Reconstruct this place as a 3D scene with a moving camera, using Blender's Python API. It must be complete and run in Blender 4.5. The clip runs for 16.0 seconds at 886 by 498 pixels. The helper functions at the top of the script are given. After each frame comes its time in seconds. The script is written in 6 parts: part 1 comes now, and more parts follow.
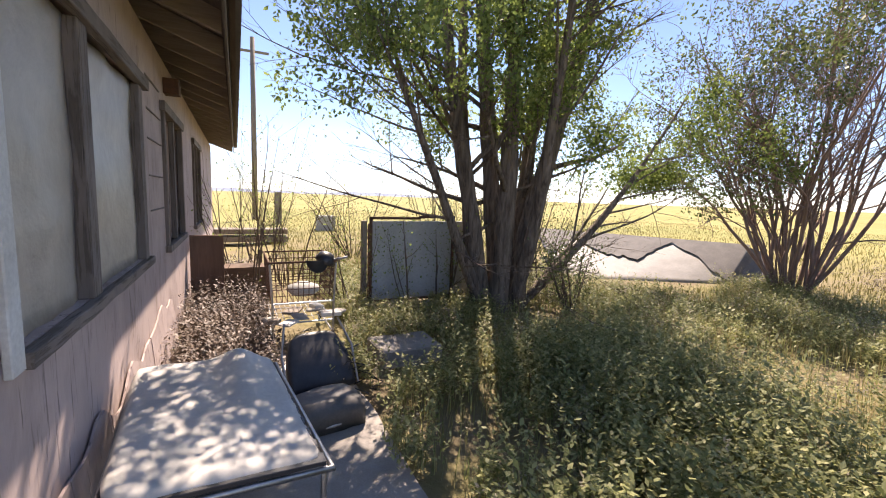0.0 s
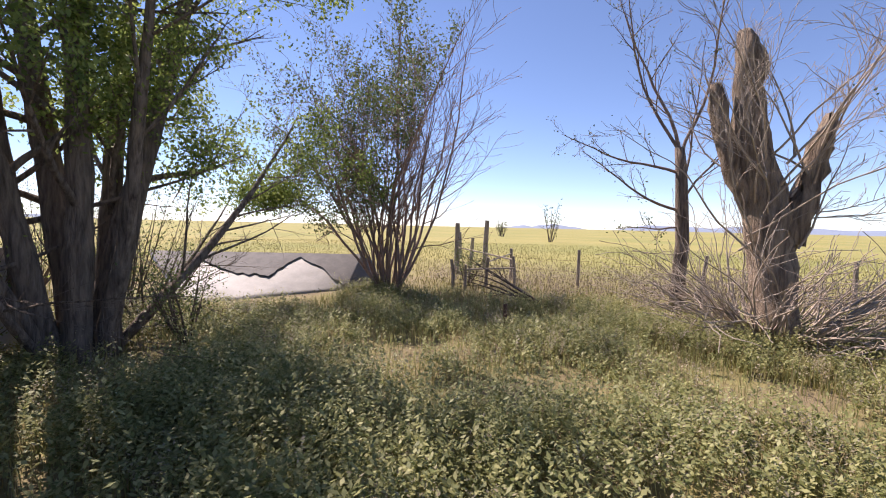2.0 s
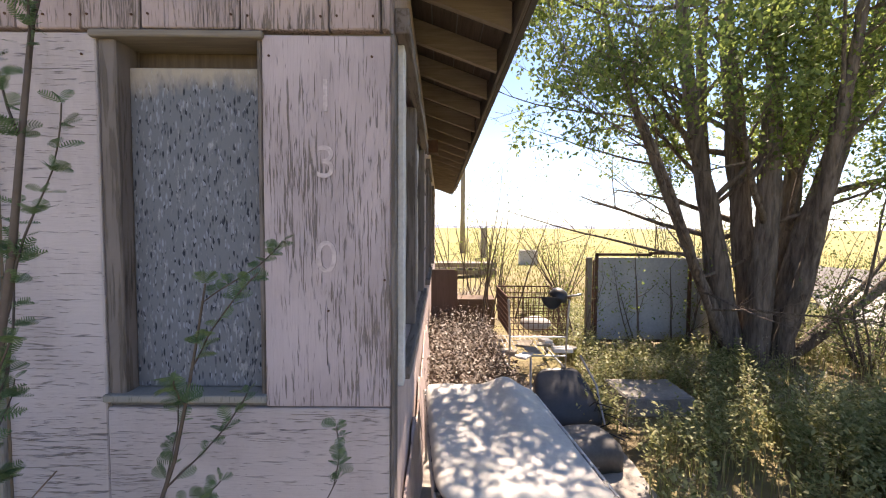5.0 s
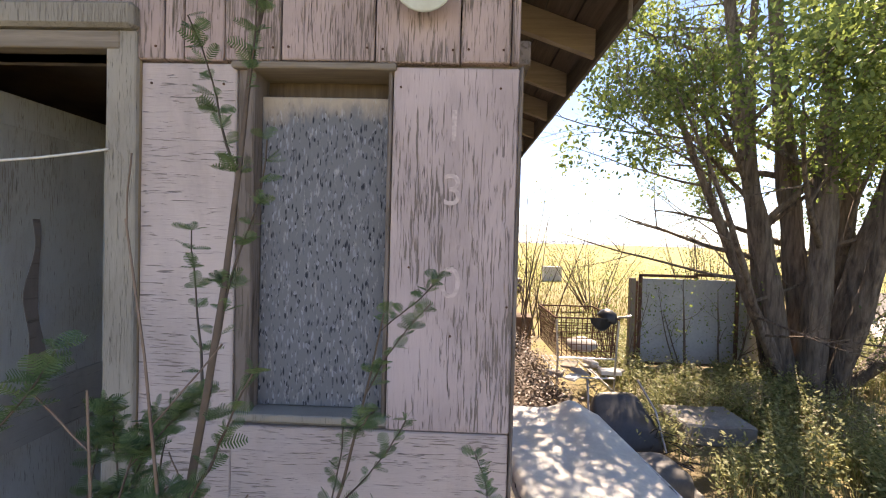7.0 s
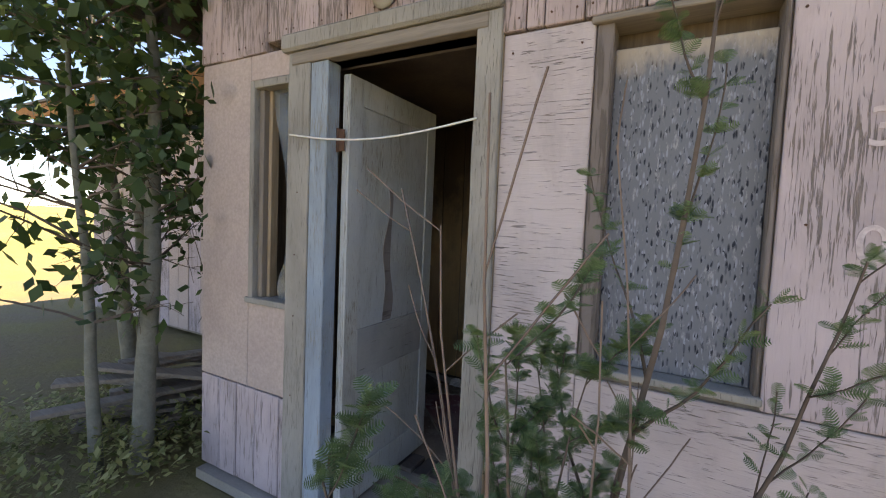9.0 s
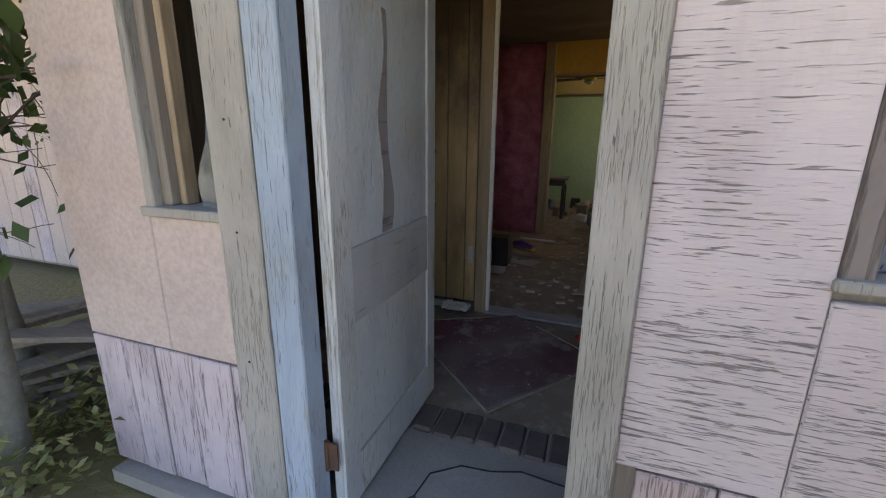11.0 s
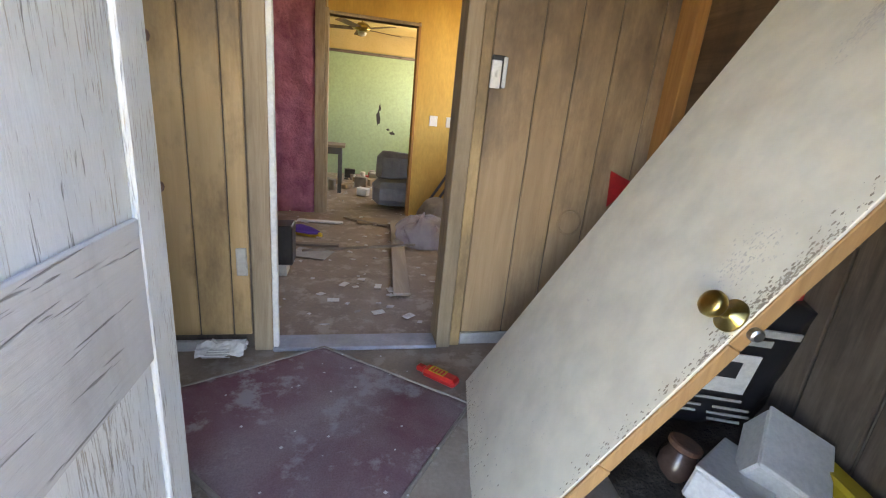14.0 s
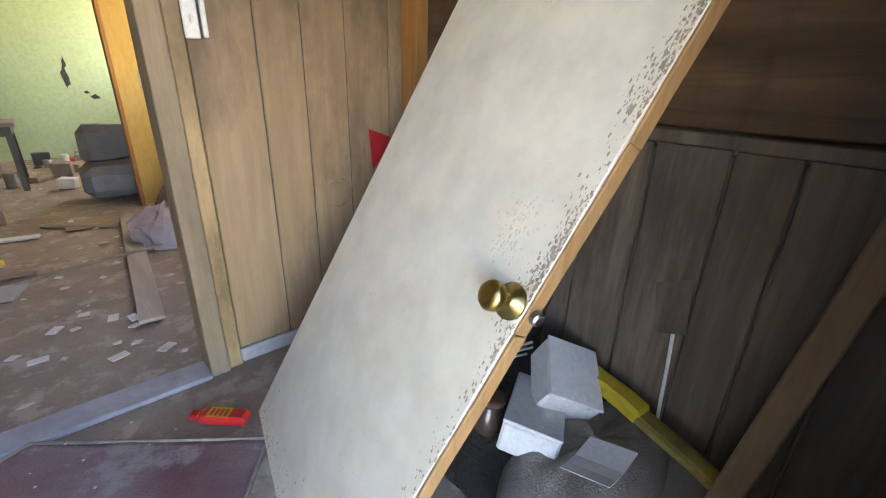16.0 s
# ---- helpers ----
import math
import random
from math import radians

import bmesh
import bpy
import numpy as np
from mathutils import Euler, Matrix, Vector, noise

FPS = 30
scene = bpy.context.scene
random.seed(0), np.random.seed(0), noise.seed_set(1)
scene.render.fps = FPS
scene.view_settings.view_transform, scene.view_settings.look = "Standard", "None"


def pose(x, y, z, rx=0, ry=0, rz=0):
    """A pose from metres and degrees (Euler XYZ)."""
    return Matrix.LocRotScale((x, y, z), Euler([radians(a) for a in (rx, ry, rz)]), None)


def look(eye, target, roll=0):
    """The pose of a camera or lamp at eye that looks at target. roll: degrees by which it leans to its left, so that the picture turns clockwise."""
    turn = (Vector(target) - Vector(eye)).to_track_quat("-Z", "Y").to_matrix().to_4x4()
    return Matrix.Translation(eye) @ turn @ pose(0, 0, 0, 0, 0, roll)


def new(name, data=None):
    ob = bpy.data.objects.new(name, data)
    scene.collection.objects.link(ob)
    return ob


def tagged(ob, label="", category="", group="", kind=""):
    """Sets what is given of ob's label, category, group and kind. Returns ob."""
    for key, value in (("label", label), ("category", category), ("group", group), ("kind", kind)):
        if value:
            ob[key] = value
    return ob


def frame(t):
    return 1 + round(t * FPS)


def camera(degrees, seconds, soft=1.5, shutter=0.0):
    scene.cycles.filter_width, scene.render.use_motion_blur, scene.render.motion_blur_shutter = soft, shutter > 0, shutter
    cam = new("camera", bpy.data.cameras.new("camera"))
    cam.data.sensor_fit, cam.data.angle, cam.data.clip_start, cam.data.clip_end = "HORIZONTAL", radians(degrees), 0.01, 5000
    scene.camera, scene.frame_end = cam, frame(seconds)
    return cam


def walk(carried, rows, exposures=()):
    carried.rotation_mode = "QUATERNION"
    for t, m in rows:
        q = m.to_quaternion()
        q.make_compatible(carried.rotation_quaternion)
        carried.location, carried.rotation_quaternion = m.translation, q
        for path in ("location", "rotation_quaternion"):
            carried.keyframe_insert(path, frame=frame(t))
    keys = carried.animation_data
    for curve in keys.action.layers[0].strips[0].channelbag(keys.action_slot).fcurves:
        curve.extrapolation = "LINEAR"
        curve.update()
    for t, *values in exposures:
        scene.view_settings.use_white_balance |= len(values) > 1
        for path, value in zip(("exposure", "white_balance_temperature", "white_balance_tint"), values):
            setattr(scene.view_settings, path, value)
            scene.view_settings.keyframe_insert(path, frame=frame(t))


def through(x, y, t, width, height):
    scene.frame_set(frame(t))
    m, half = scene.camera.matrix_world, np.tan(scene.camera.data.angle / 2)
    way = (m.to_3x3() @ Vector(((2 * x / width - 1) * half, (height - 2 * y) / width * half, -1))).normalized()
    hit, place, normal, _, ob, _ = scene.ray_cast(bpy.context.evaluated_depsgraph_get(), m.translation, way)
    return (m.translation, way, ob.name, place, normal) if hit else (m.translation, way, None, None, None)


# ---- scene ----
cam = camera(92.3, 16.0, soft=1.1)
PATH = [
    (0, (0.596, -1.35, 1.527), (1.466, 0.435, 1.289), 1.9),
    (0.5, (0.651, -1.422, 1.531), (1.852, 0.167, 1.348), 3.0),
    (1, (0.711, -1.461, 1.54), (2.184, -0.115, 1.396), 3.2),
    (1.5, (0.836, -1.508, 1.517), (2.597, -0.568, 1.397), 2.8),
    (2, (0.912, -1.571, 1.516), (2.8, -0.92, 1.408), 1.3),
    (2.5, (0.916, -1.56, 1.528), (2.804, -0.909, 1.418), 0.1),
    (3, (0.906, -1.54, 1.53), (2.74, -0.752, 1.41), -0.8),
    (3.5, (0.784, -1.475, 1.519), (2.357, -0.244, 1.41), -1.5),
    (4, (0.621, -1.405, 1.543), (1.664, 0.298, 1.441), -1.8),
    (4.5, (0.43, -1.372, 1.54), (0.855, 0.58, 1.445), -0.8),
    (5, (0.156, -1.362, 1.57), (0.171, 0.635, 1.469), 0.4),
    (5.2, (0.053, -1.368, 1.582), (0.013, 0.629, 1.486), 0.6),
    (7.3, (-0.191, -1.383, 1.611), (-0.249, 0.616, 1.582), 1.6),
    (7.5, (-0.185, -1.386, 1.594), (-0.241, 0.613, 1.571), 1.5),
    (8, (-0.258, -1.397, 1.582), (-0.463, 0.592, 1.55), 2.1),
    (8.1, (-0.296, -1.387, 1.579), (-0.588, 0.592, 1.544), 2.3),
    (8.3, (-0.367, -1.403, 1.55), (-0.894, 0.525, 1.496), 2.3),
    (8.5, (-0.431, -1.454, 1.54), (-1.208, 0.388, 1.474), 2.3),
    (8.7, (-0.518, -1.499, 1.517), (-1.516, 0.234, 1.446), 2.7),
    (9.75, (-0.92, -1.37, 1.43), (-1.65, 0.46, 1.12), 1.8),
    (10.8, (-1.285, -1.03, 1.295), (-1.975, 0.78, 0.80), 0.9),
    (11, (-1.333, -0.913, 1.260), (-1.989, 0.908, 0.752), 0.5),
    (11.5, (-1.489, -0.562, 1.192), (-2.092, 1.258, 0.623), 1.5),
    (12, (-1.517, -0.453, 1.199), (-2.035, 1.396, 0.638), 2.5),
    (12.5, (-1.558, -0.414, 1.140), (-1.918, 1.480, 0.607), 3.0),
    (13, (-1.555, -0.327, 1.179), (-1.745, 1.582, 0.613), 2.9),
    (13.5, (-1.673, -0.138, 1.155), (-1.636, 1.765, 0.542), 6.0),
    (14, (-1.703, 0.066, 1.118), (-1.267, 1.929, 0.536), 5.6),
    (14.5, (-1.69, 0.21, 1.129), (-0.85, 1.939, 0.576), 4.1),
    (15, (-1.63, 0.29, 1.111), (-0.506, 1.814, 0.467), 2.1),
    (15.5, (-1.563, 0.288, 1.117), (-0.358, 1.709, 0.388), 1.1),
    (16, (-1.507, 0.278, 1.175), (-0.265, 1.655, 0.425), 1.8),
]
walk(cam, [(t, look(eye, target, roll)) for t, eye, target, roll in PATH],
     exposures=[(0.0, 1.35, 7600, 23), (1.0, 1.1, 7200, 25), (2.5, 0.86, 6900, 26), (3.5, 1.0, 7200, 25), (4.5, 1.5, 7700, 22), (5.2, 1.75, 8000, 22), (7.5, 1.88, 8500, 22),
                (8.7, 2.0, 8800, 20), (10.8, 2.6, 9200, 20), (11.5, 2.9, 9200, 20), (12.0, 3.15, 9000, 18), (12.5, 3.45, 9000, 18), (13.0, 3.9, 9000, 18), (13.5, 4.55, 9200, 20),
                (14.0, 5.2, 9700, 22), (14.5, 5.45, 9300, 22), (16.0, 5.55, 9300, 22)])

# ---- world, sun ----
SUN_EL, SUN_AZ = radians(52), radians(24)
world = bpy.data.worlds.new("sky")
scene.world = world
world.use_nodes = True
wn = world.node_tree.nodes
sky = wn.new("ShaderNodeTexSky")
sky.sky_type, sky.sun_disc = "NISHITA", False
sky.sun_elevation, sky.sun_rotation = SUN_EL, SUN_AZ
sky.altitude, sky.air_density, sky.dust_density, sky.ozone_density = 1500, 0.85, 0.05, 4.5
wn["Background"].inputs[1].default_value = 0.11
world.node_tree.links.new(sky.outputs[0], wn["Background"].inputs[0])
sun = new("sun", bpy.data.lights.new("sun", "SUN"))
sun.data.energy, sun.data.angle, sun.data.color = 5.0, radians(0.5), (1, 0.95, 0.86)
sun.matrix_world = look((60 * math.sin(SUN_AZ) * math.cos(SUN_EL), 60 * math.cos(SUN_AZ) * math.cos(SUN_EL), 60 * math.sin(SUN_EL)), (0, 0, 0))
for y0, y1, z0, z1, power in ((6.35, 7.65, 1.0, 2.2, 0.9), (3.4, 4.7, 1.05, 2.2, 0.4)):
    day = new("window_daylight", bpy.data.lights.new("window_daylight", "AREA"))
    day.data.shape, day.data.size, day.data.size_y = "RECTANGLE", z1 - z0, y1 - y0
    day.data.energy, day.data.color = power, (0.95, 0.98, 1.0)
    day.matrix_world = pose(-0.07, (y0 + y1) / 2, (z0 + z1) / 2, 0, 90, 0)

# ---- materials ----
class Mat:
    """A small builder of node materials."""
    def __init__(self, name):
        self.m = bpy.data.materials.new(name)
        self.m.use_nodes = True
        self.t = self.m.node_tree
        self.b = self.t.nodes["Principled BSDF"]
        self.c = self.t.nodes.new("ShaderNodeTexCoord")

    def n(self, kind, **ins):
        node = self.t.nodes.new("ShaderNode" + kind)
        for key, value in ins.items():
            self.put(node, key, value)
        return node

    def put(self, node, key, value):
        sock = node.inputs[key if isinstance(key, int) else key.replace("_", " ")]
        if isinstance(value, bpy.types.NodeSocket):
            self.t.links.new(value, sock)
        elif isinstance(value, (tuple, list)) and len(value) == 3 and sock.type == "RGBA":
            sock.default_value = (*value, 1)
        else:
            sock.default_value = value

    def space(self, scale=(1, 1, 1), shift=True):
        """Object space, stretched; every piece is shifted by its own random amount."""
        mp = self.n("Mapping", Vector=self.c.outputs["Object"], Scale=scale)
        if shift:
            info = self.t.nodes.new("ShaderNodeObjectInfo")
            k = self.t.nodes.new("ShaderNodeMath")
            k.operation = "MULTIPLY"
            self.t.links.new(info.outputs["Random"], k.inputs[0])
            k.inputs[1].default_value = 37.0
            self.t.links.new(k.outputs[0], mp.inputs["Location"])
        return mp.outputs[0]

    def noise(self, vec, scale, detail=4, rough=0.55, warp=0.0):
        return self.n("TexNoise", Vector=vec, Scale=scale, Detail=detail, Roughness=rough, Distortion=warp).outputs["Fac"]

    def voronoi(self, vec, scale, color=False):
        return self.n("TexVoronoi", Vector=vec, Scale=scale).outputs["Color" if color else "Distance"]

    def ramp(self, fac, *stops):
        node = self.n("ValToRGB", Fac=fac)
        els = node.color_ramp.elements
        while len(els) < len(stops):
            els.new(0.5)
        for e, (p, c) in zip(els, stops):
            e.position = p
            e.color = (c, c, c, 1) if isinstance(c, (int, float)) else (*c, 1)
        return node.outputs[0]

    def mix(self, fac, a, b, how="MIX"):
        node = self.t.nodes.new("ShaderNodeMix")
        node.data_type, node.blend_type = "RGBA", how
        for key, value in ((0, fac), (6, a), (7, b)):
            if isinstance(value, bpy.types.NodeSocket):
                self.t.links.new(value, node.inputs[key])
            else:
                node.inputs[key].default_value = (*value, 1) if isinstance(value, (tuple, list)) else value
        return node.outputs[2]

    def math(self, op, a, b):
        node = self.t.nodes.new("ShaderNodeMath")
        node.operation = op
        for i, value in enumerate((a, b)):
            if isinstance(value, bpy.types.NodeSocket):
                self.t.links.new(value, node.inputs[i])
            else:
                node.inputs[i].default_value = value
        return node.outputs[0]

    def random(self, island=False):
        if island:
            return self.t.nodes.new("ShaderNodeNewGeometry").outputs["Random Per Island"]
        return self.t.nodes.new("ShaderNodeObjectInfo").outputs["Random"]

    def done(self, color, rough=0.85, height=None, strength=0.4, dist=0.01, metal=0.0, spec=0.3, **more):
        self.put(self.b, "Base Color", color)
        self.put(self.b, "Roughness", rough)
        self.put(self.b, "Metallic", metal)
        self.put(self.b, "Specular_IOR_Level", spec)
        if height is not None:
            bump = self.n("Bump", Strength=strength, Distance=dist, Height=height)
            self.put(self.b, "Normal", bump.outputs[0])
        for key, value in more.items():
            self.put(self.b, key, value)
        return self.m


def peeling(name, paint, wood, axis, amount=0.5, k=1.0, paint2=None, fine=60.0):
    """Old paint flaking off along the grain (axis 0, 1 or 2)."""
    q = Mat(name)
    sc = [1.0, 1.0, 1.0]
    sc[axis] = 0.06
    v = q.space(tuple(sc))
    iso = q.space((1, 1, 1))
    grain = q.noise(v, fine * k, 6, 0.65, 0.4)
    wide = q.noise(v, 9 * k, 4, 0.6, 0.8)
    big = q.noise(iso, 2.2, 3)
    wear = q.math("ADD", q.math("MULTIPLY", grain, 0.72), q.math("ADD", q.math("MULTIPLY", wide, 0.22), q.math("MULTIPLY", big, 0.32)))
    mask = q.ramp(wear, (0.75 - 0.13 * amount, 0), (0.80 - 0.13 * amount, 1))
    stain = q.ramp(q.noise(q.space((1, 1, 0.5)), 3.1, 6, 0.7, 0.6), (0.45, 0), (0.75, 1))
    crack = q.ramp(q.noise(v, 34 * k, 3, 0.5, 1.2), (0.30, 1), (0.36, 0))
    p2 = paint2 or tuple(c * 0.8 for c in paint)
    pc = q.mix(q.ramp(big, (0.35, 0), (0.7, 1)), paint, p2)
    pc = q.mix(q.math("MULTIPLY", grain, 0.35), pc, tuple(c * 0.55 for c in paint))
    wc = q.mix(q.ramp(grain, (0.3, 0), (0.7, 1)), tuple(c * 0.45 for c in wood), wood)
    col = q.mix(mask, pc, wc)
    col = q.mix(q.math("MULTIPLY", stain, 0.45), col, tuple(0.5 * a * b ** 0.3 for a, b in zip(paint, wood)))
    col = q.mix(q.math("MULTIPLY", crack, 0.6), col, tuple(c * 0.22 for c in wood))
    h = q.math("SUBTRACT", q.math("SUBTRACT", 1.0, mask), q.math("MULTIPLY", crack, 1.4))
    h = q.math("ADD", h, q.math("MULTIPLY", grain, 0.6))
    return q.done(col, 0.85, h, 0.7, 0.004)


def timber(name, light, dark, axis, k=1.0, rough=0.8, gloss=0.3, spots=0.0, spot=(0.02, 0.015, 0.01), soot=0.0):
    q = Mat(name)
    sc = [1.0, 1.0, 1.0]
    sc[axis] = 0.07
    v = q.space(tuple(sc))
    grain = q.noise(v, 45 * k, 6, 0.65, 0.6)
    wide = q.noise(v, 7 * k, 3, 0.5, 1.0)
    col = q.mix(q.ramp(grain, (0.3, 0), (0.72, 1)), dark, light)
    col = q.mix(q.math("MULTIPLY", q.ramp(wide, (0.4, 0), (0.65, 1)), 0.5), col, tuple(0.5 * (a + b) * 0.7 for a, b in zip(light, dark)))
    col = q.mix(q.math("MULTIPLY", q.random(), 0.35), col, dark)
    if spots:
        iso = q.space((1, 1, 0.4))
        s = q.ramp(q.noise(iso, 3.5, 6, 0.7), (0.5, 0), (0.68, 1))
        col = q.mix(q.math("MULTIPLY", s, spots), col, spot)
    if soot:
        up = q.n("SeparateXYZ", Vector=q.c.outputs["Object"]).outputs[2]
        s = q.math("ADD", q.math("MULTIPLY", q.math("SUBTRACT", up, 1.15), 0.45), q.noise(q.space((1, 1, 0.5), False), 3.0, 6, 0.7))
        col = q.mix(q.math("MULTIPLY", q.ramp(s, (0.42, 0), (0.85, 1)), soot), col, (0.06, 0.043, 0.032))
    return q.done(col, rough, grain, 0.45, 0.004, spec=gloss)


def mottled(name, a, b, scale=4.0, rough=0.9, bump=0.4, dist=0.01, fine=60.0, spec=0.25, metal=0.0, cover=None, stretch=(1, 1, 1)):
    q = Mat(name)
    v = q.space(stretch)
    n1, n2 = q.noise(v, scale, 5, 0.6, 0.3), q.noise(v, fine, 4, 0.6)
    col = q.mix(q.ramp(n1, (0.32, 0), (0.68, 1)), a, b)
    col = q.mix(q.math("MULTIPLY", q.ramp(n2, (0.35, 0), (0.75, 1)), 0.4), col, tuple(c * 0.5 for c in a))
    if cover:
        col = q.mix(q.ramp(q.noise(v, scale * 2.3, 6, 0.7), (0.52, 0), (0.6, 1)), col, cover)
    return q.done(col, rough, q.math("ADD", n1, q.math("MULTIPLY", n2, 0.5)), bump, dist, spec=spec, metal=metal)


def leafy(name, a, b, through=0.25):
    q = Mat(name)
    col = q.mix(q.random(True), a, b)
    col = q.mix(q.math("MULTIPLY", q.noise(q.c.outputs["Object"], 1.3, 2), 0.5), col, tuple(0.6 * c for c in a))
    m = q.done(col, 0.55, spec=0.4)
    tr = q.n("BsdfTranslucent", Color=col)
    mx = q.n("MixShader", Fac=through)
    q.t.links.new(q.b.outputs[0], mx.inputs[1])
    q.t.links.new(tr.outputs[0], mx.inputs[2])
    q.t.links.new(mx.outputs[0], q.t.nodes["Material Output"].inputs[0])
    return m


PINK, WEATHER = (0.58, 0.485, 0.495), (0.24, 0.20, 0.18)
pink_v = peeling("pink_paint_upright_grain", PINK, WEATHER, 2, 0.50, 2.6)
pink_h = peeling("pink_paint_level_grain", (0.60, 0.52, 0.51), WEATHER, 0, 0.30, 3.8)
pink_y = peeling("pink_paint_side_wall", (0.55, 0.44, 0.41), (0.3, 0.23, 0.2), 2, 0.1, 1.0)
pink_band = peeling("pink_board_band", (0.55, 0.43, 0.41), (0.25, 0.2, 0.17), 2, 0.75, 2.6)
pink_plain = mottled("pink_plain_paint", (0.46, 0.365, 0.33), (0.52, 0.425, 0.38), 2.5, 0.8, 0.25, 0.004)
trim_grey = peeling("grey_weathered_trim", (0.38, 0.355, 0.315), (0.27, 0.245, 0.21), 2, 0.5, 5.0, fine=60)
trim_dark = peeling("dark_weathered_trim", (0.25, 0.21, 0.19), (0.17, 0.14, 0.12), 2, 0.8)
trim_dark_y = peeling("dark_weathered_sill", (0.25, 0.21, 0.19), (0.17, 0.14, 0.12), 1, 0.8)
blue_paint = peeling("pale_blue_jamb_paint", (0.31, 0.39, 0.47), (0.34, 0.325, 0.28), 2, 0.36, 4.5, (0.36, 0.42, 0.47))
door_paint = peeling("chalky_blue_door_paint", (0.55, 0.58, 0.59), (0.40, 0.37, 0.31), 2, 0.46, 5.0, (0.60, 0.605, 0.56), 55)
rail_paint = peeling("chalky_rail_paint", (0.48, 0.48, 0.47), (0.40, 0.37, 0.32), 1, 0.0, 2.0)
delam = peeling("delaminated_veneer", (0.34, 0.30, 0.285), (0.22, 0.185, 0.165), 1, 0.3, 0.6)
raw_wood = timber("raw_grey_wood", (0.36, 0.31, 0.26), (0.18, 0.15, 0.12), 2)
raw_wood_x = timber("raw_grey_wood_level", (0.36, 0.31, 0.26), (0.18, 0.15, 0.12), 0)
rafter_wood = timber("rafter_wood", (0.42, 0.35, 0.29), (0.24, 0.19, 0.15), 0)
deck_wood = timber("roof_deck_wood", (0.17, 0.13, 0.10), (0.07, 0.052, 0.04), 1)
fascia_wood = timber("fascia_wood", (0.22, 0.19, 0.17), (0.10, 0.085, 0.075), 1)
panelling = timber("sooty_wood_panelling", (0.47, 0.315, 0.185), (0.32, 0.205, 0.115), 2, 0.6, 0.55, 0.4, 0.55, (0.12, 0.08, 0.055), 0.85)
panelling_ochre = timber("ochre_wood_panelling", (0.54, 0.365, 0.19), (0.40, 0.26, 0.12), 2, 0.6, 0.5, 0.4, 0.7, (0.13, 0.08, 0.045), 0.95)
ochre_ply = mottled("ochre_plywood", (0.62, 0.38, 0.10), (0.50, 0.28, 0.07), 3.0, 0.6, 0.2, 0.004, 40, stretch=(1, 1, 0.3))
dark_boards = timber("dark_mouldy_boards", (0.22, 0.17, 0.13), (0.085, 0.064, 0.05), 2, 0.7, 0.8, 0.3, 0.5, (0.03, 0.025, 0.02))
dark_ply = timber("dark_stained_plywood", (0.26, 0.155, 0.085), (0.06, 0.033, 0.018), 1, 0.3, 0.6, 0.3, 0.6, (0.035, 0.02, 0.012))
door_edge = timber("splintered_door_edge", (0.52, 0.30, 0.13), (0.30, 0.16, 0.07), 2, 1.0)
jamb_wood = timber("bare_jamb_wood", (0.42, 0.32, 0.22), (0.26, 0.19, 0.12), 2, 1.0, 0.8, 0.3, 0.4, (0.1, 0.07, 0.05))
orange_post = timber("orange_stained_post", (0.45, 0.22, 0.07), (0.28, 0.12, 0.04), 2)
green_wall_m = mottled("pale_green_wall_paint", (0.44, 0.62, 0.42), (0.40, 0.56, 0.37), 1.2, 0.7, 0.1, 0.003, 30)
ceil_cream = mottled("yellowed_ceiling", (0.66, 0.52, 0.28), (0.58, 0.44, 0.2), 2.0, 0.8, 0.2)
ceil_dark = mottled("sooty_ceiling_and_attic_shade", (0.20, 0.15, 0.11), (0.12, 0.09, 0.07), 2.0)
insulation_m = mottled("pink_fibre_insulation", (0.58, 0.22, 0.30), (0.36, 0.11, 0.18), 7.0, 0.95, 1.0, 0.05, 40)
concrete_m = mottled("worn_concrete", (0.40, 0.37, 0.33), (0.30, 0.275, 0.25), 3.0, 0.85, 0.4, 0.006, 80)
floor_m = mottled("dirty_floor", (0.38, 0.305, 0.24), (0.27, 0.21, 0.165), 3.0, 0.75, 0.35, 0.006, 70, cover=(0.41, 0.345, 0.28))
rug_m = mottled("dusty_maroon_rug", (0.20, 0.08, 0.095), (0.29, 0.235, 0.23), 2.0, 0.95, 0.7, 0.006, 160, cover=(0.31, 0.27, 0.265))
brick_m = mottled("sooty_brick", (0.17, 0.14, 0.125), (0.10, 0.085, 0.08), 9.0, 0.9, 0.6, 0.006, 90)
white_door_m = mottled("grimy_white_door_paint", (0.75, 0.70, 0.57), (0.66, 0.60, 0.47), 1.1, 0.45, 0.12, 0.003, 9, 0.4)
brass_m = mottled("tarnished_brass", (0.62, 0.47, 0.17), (0.45, 0.33, 0.11), 25, 0.28, 0.1, 0.001, 90, 0.5, 1.0)
steel_m = mottled("dull_steel", (0.50, 0.50, 0.50), (0.36, 0.35, 0.34), 20, 0.4, 0.1, 0.001, 90, 0.5, 1.0)
rust_m = mottled("rusty_iron", (0.16, 0.08, 0.05), (0.09, 0.055, 0.045), 18, 0.85, 0.5, 0.003)
black_m = mottled("black_plastic", (0.022, 0.022, 0.025), (0.035, 0.035, 0.038), 9, 0.4, 0.1, 0.002, 50, 0.5)
white_m = mottled("white_card", (0.76, 0.75, 0.71), (0.68, 0.67, 0.63), 6, 0.7, 0.1, 0.002)
grey_card = mottled("grey_card", (0.5, 0.49, 0.46), (0.42, 0.41, 0.39), 6, 0.8, 0.1, 0.002)
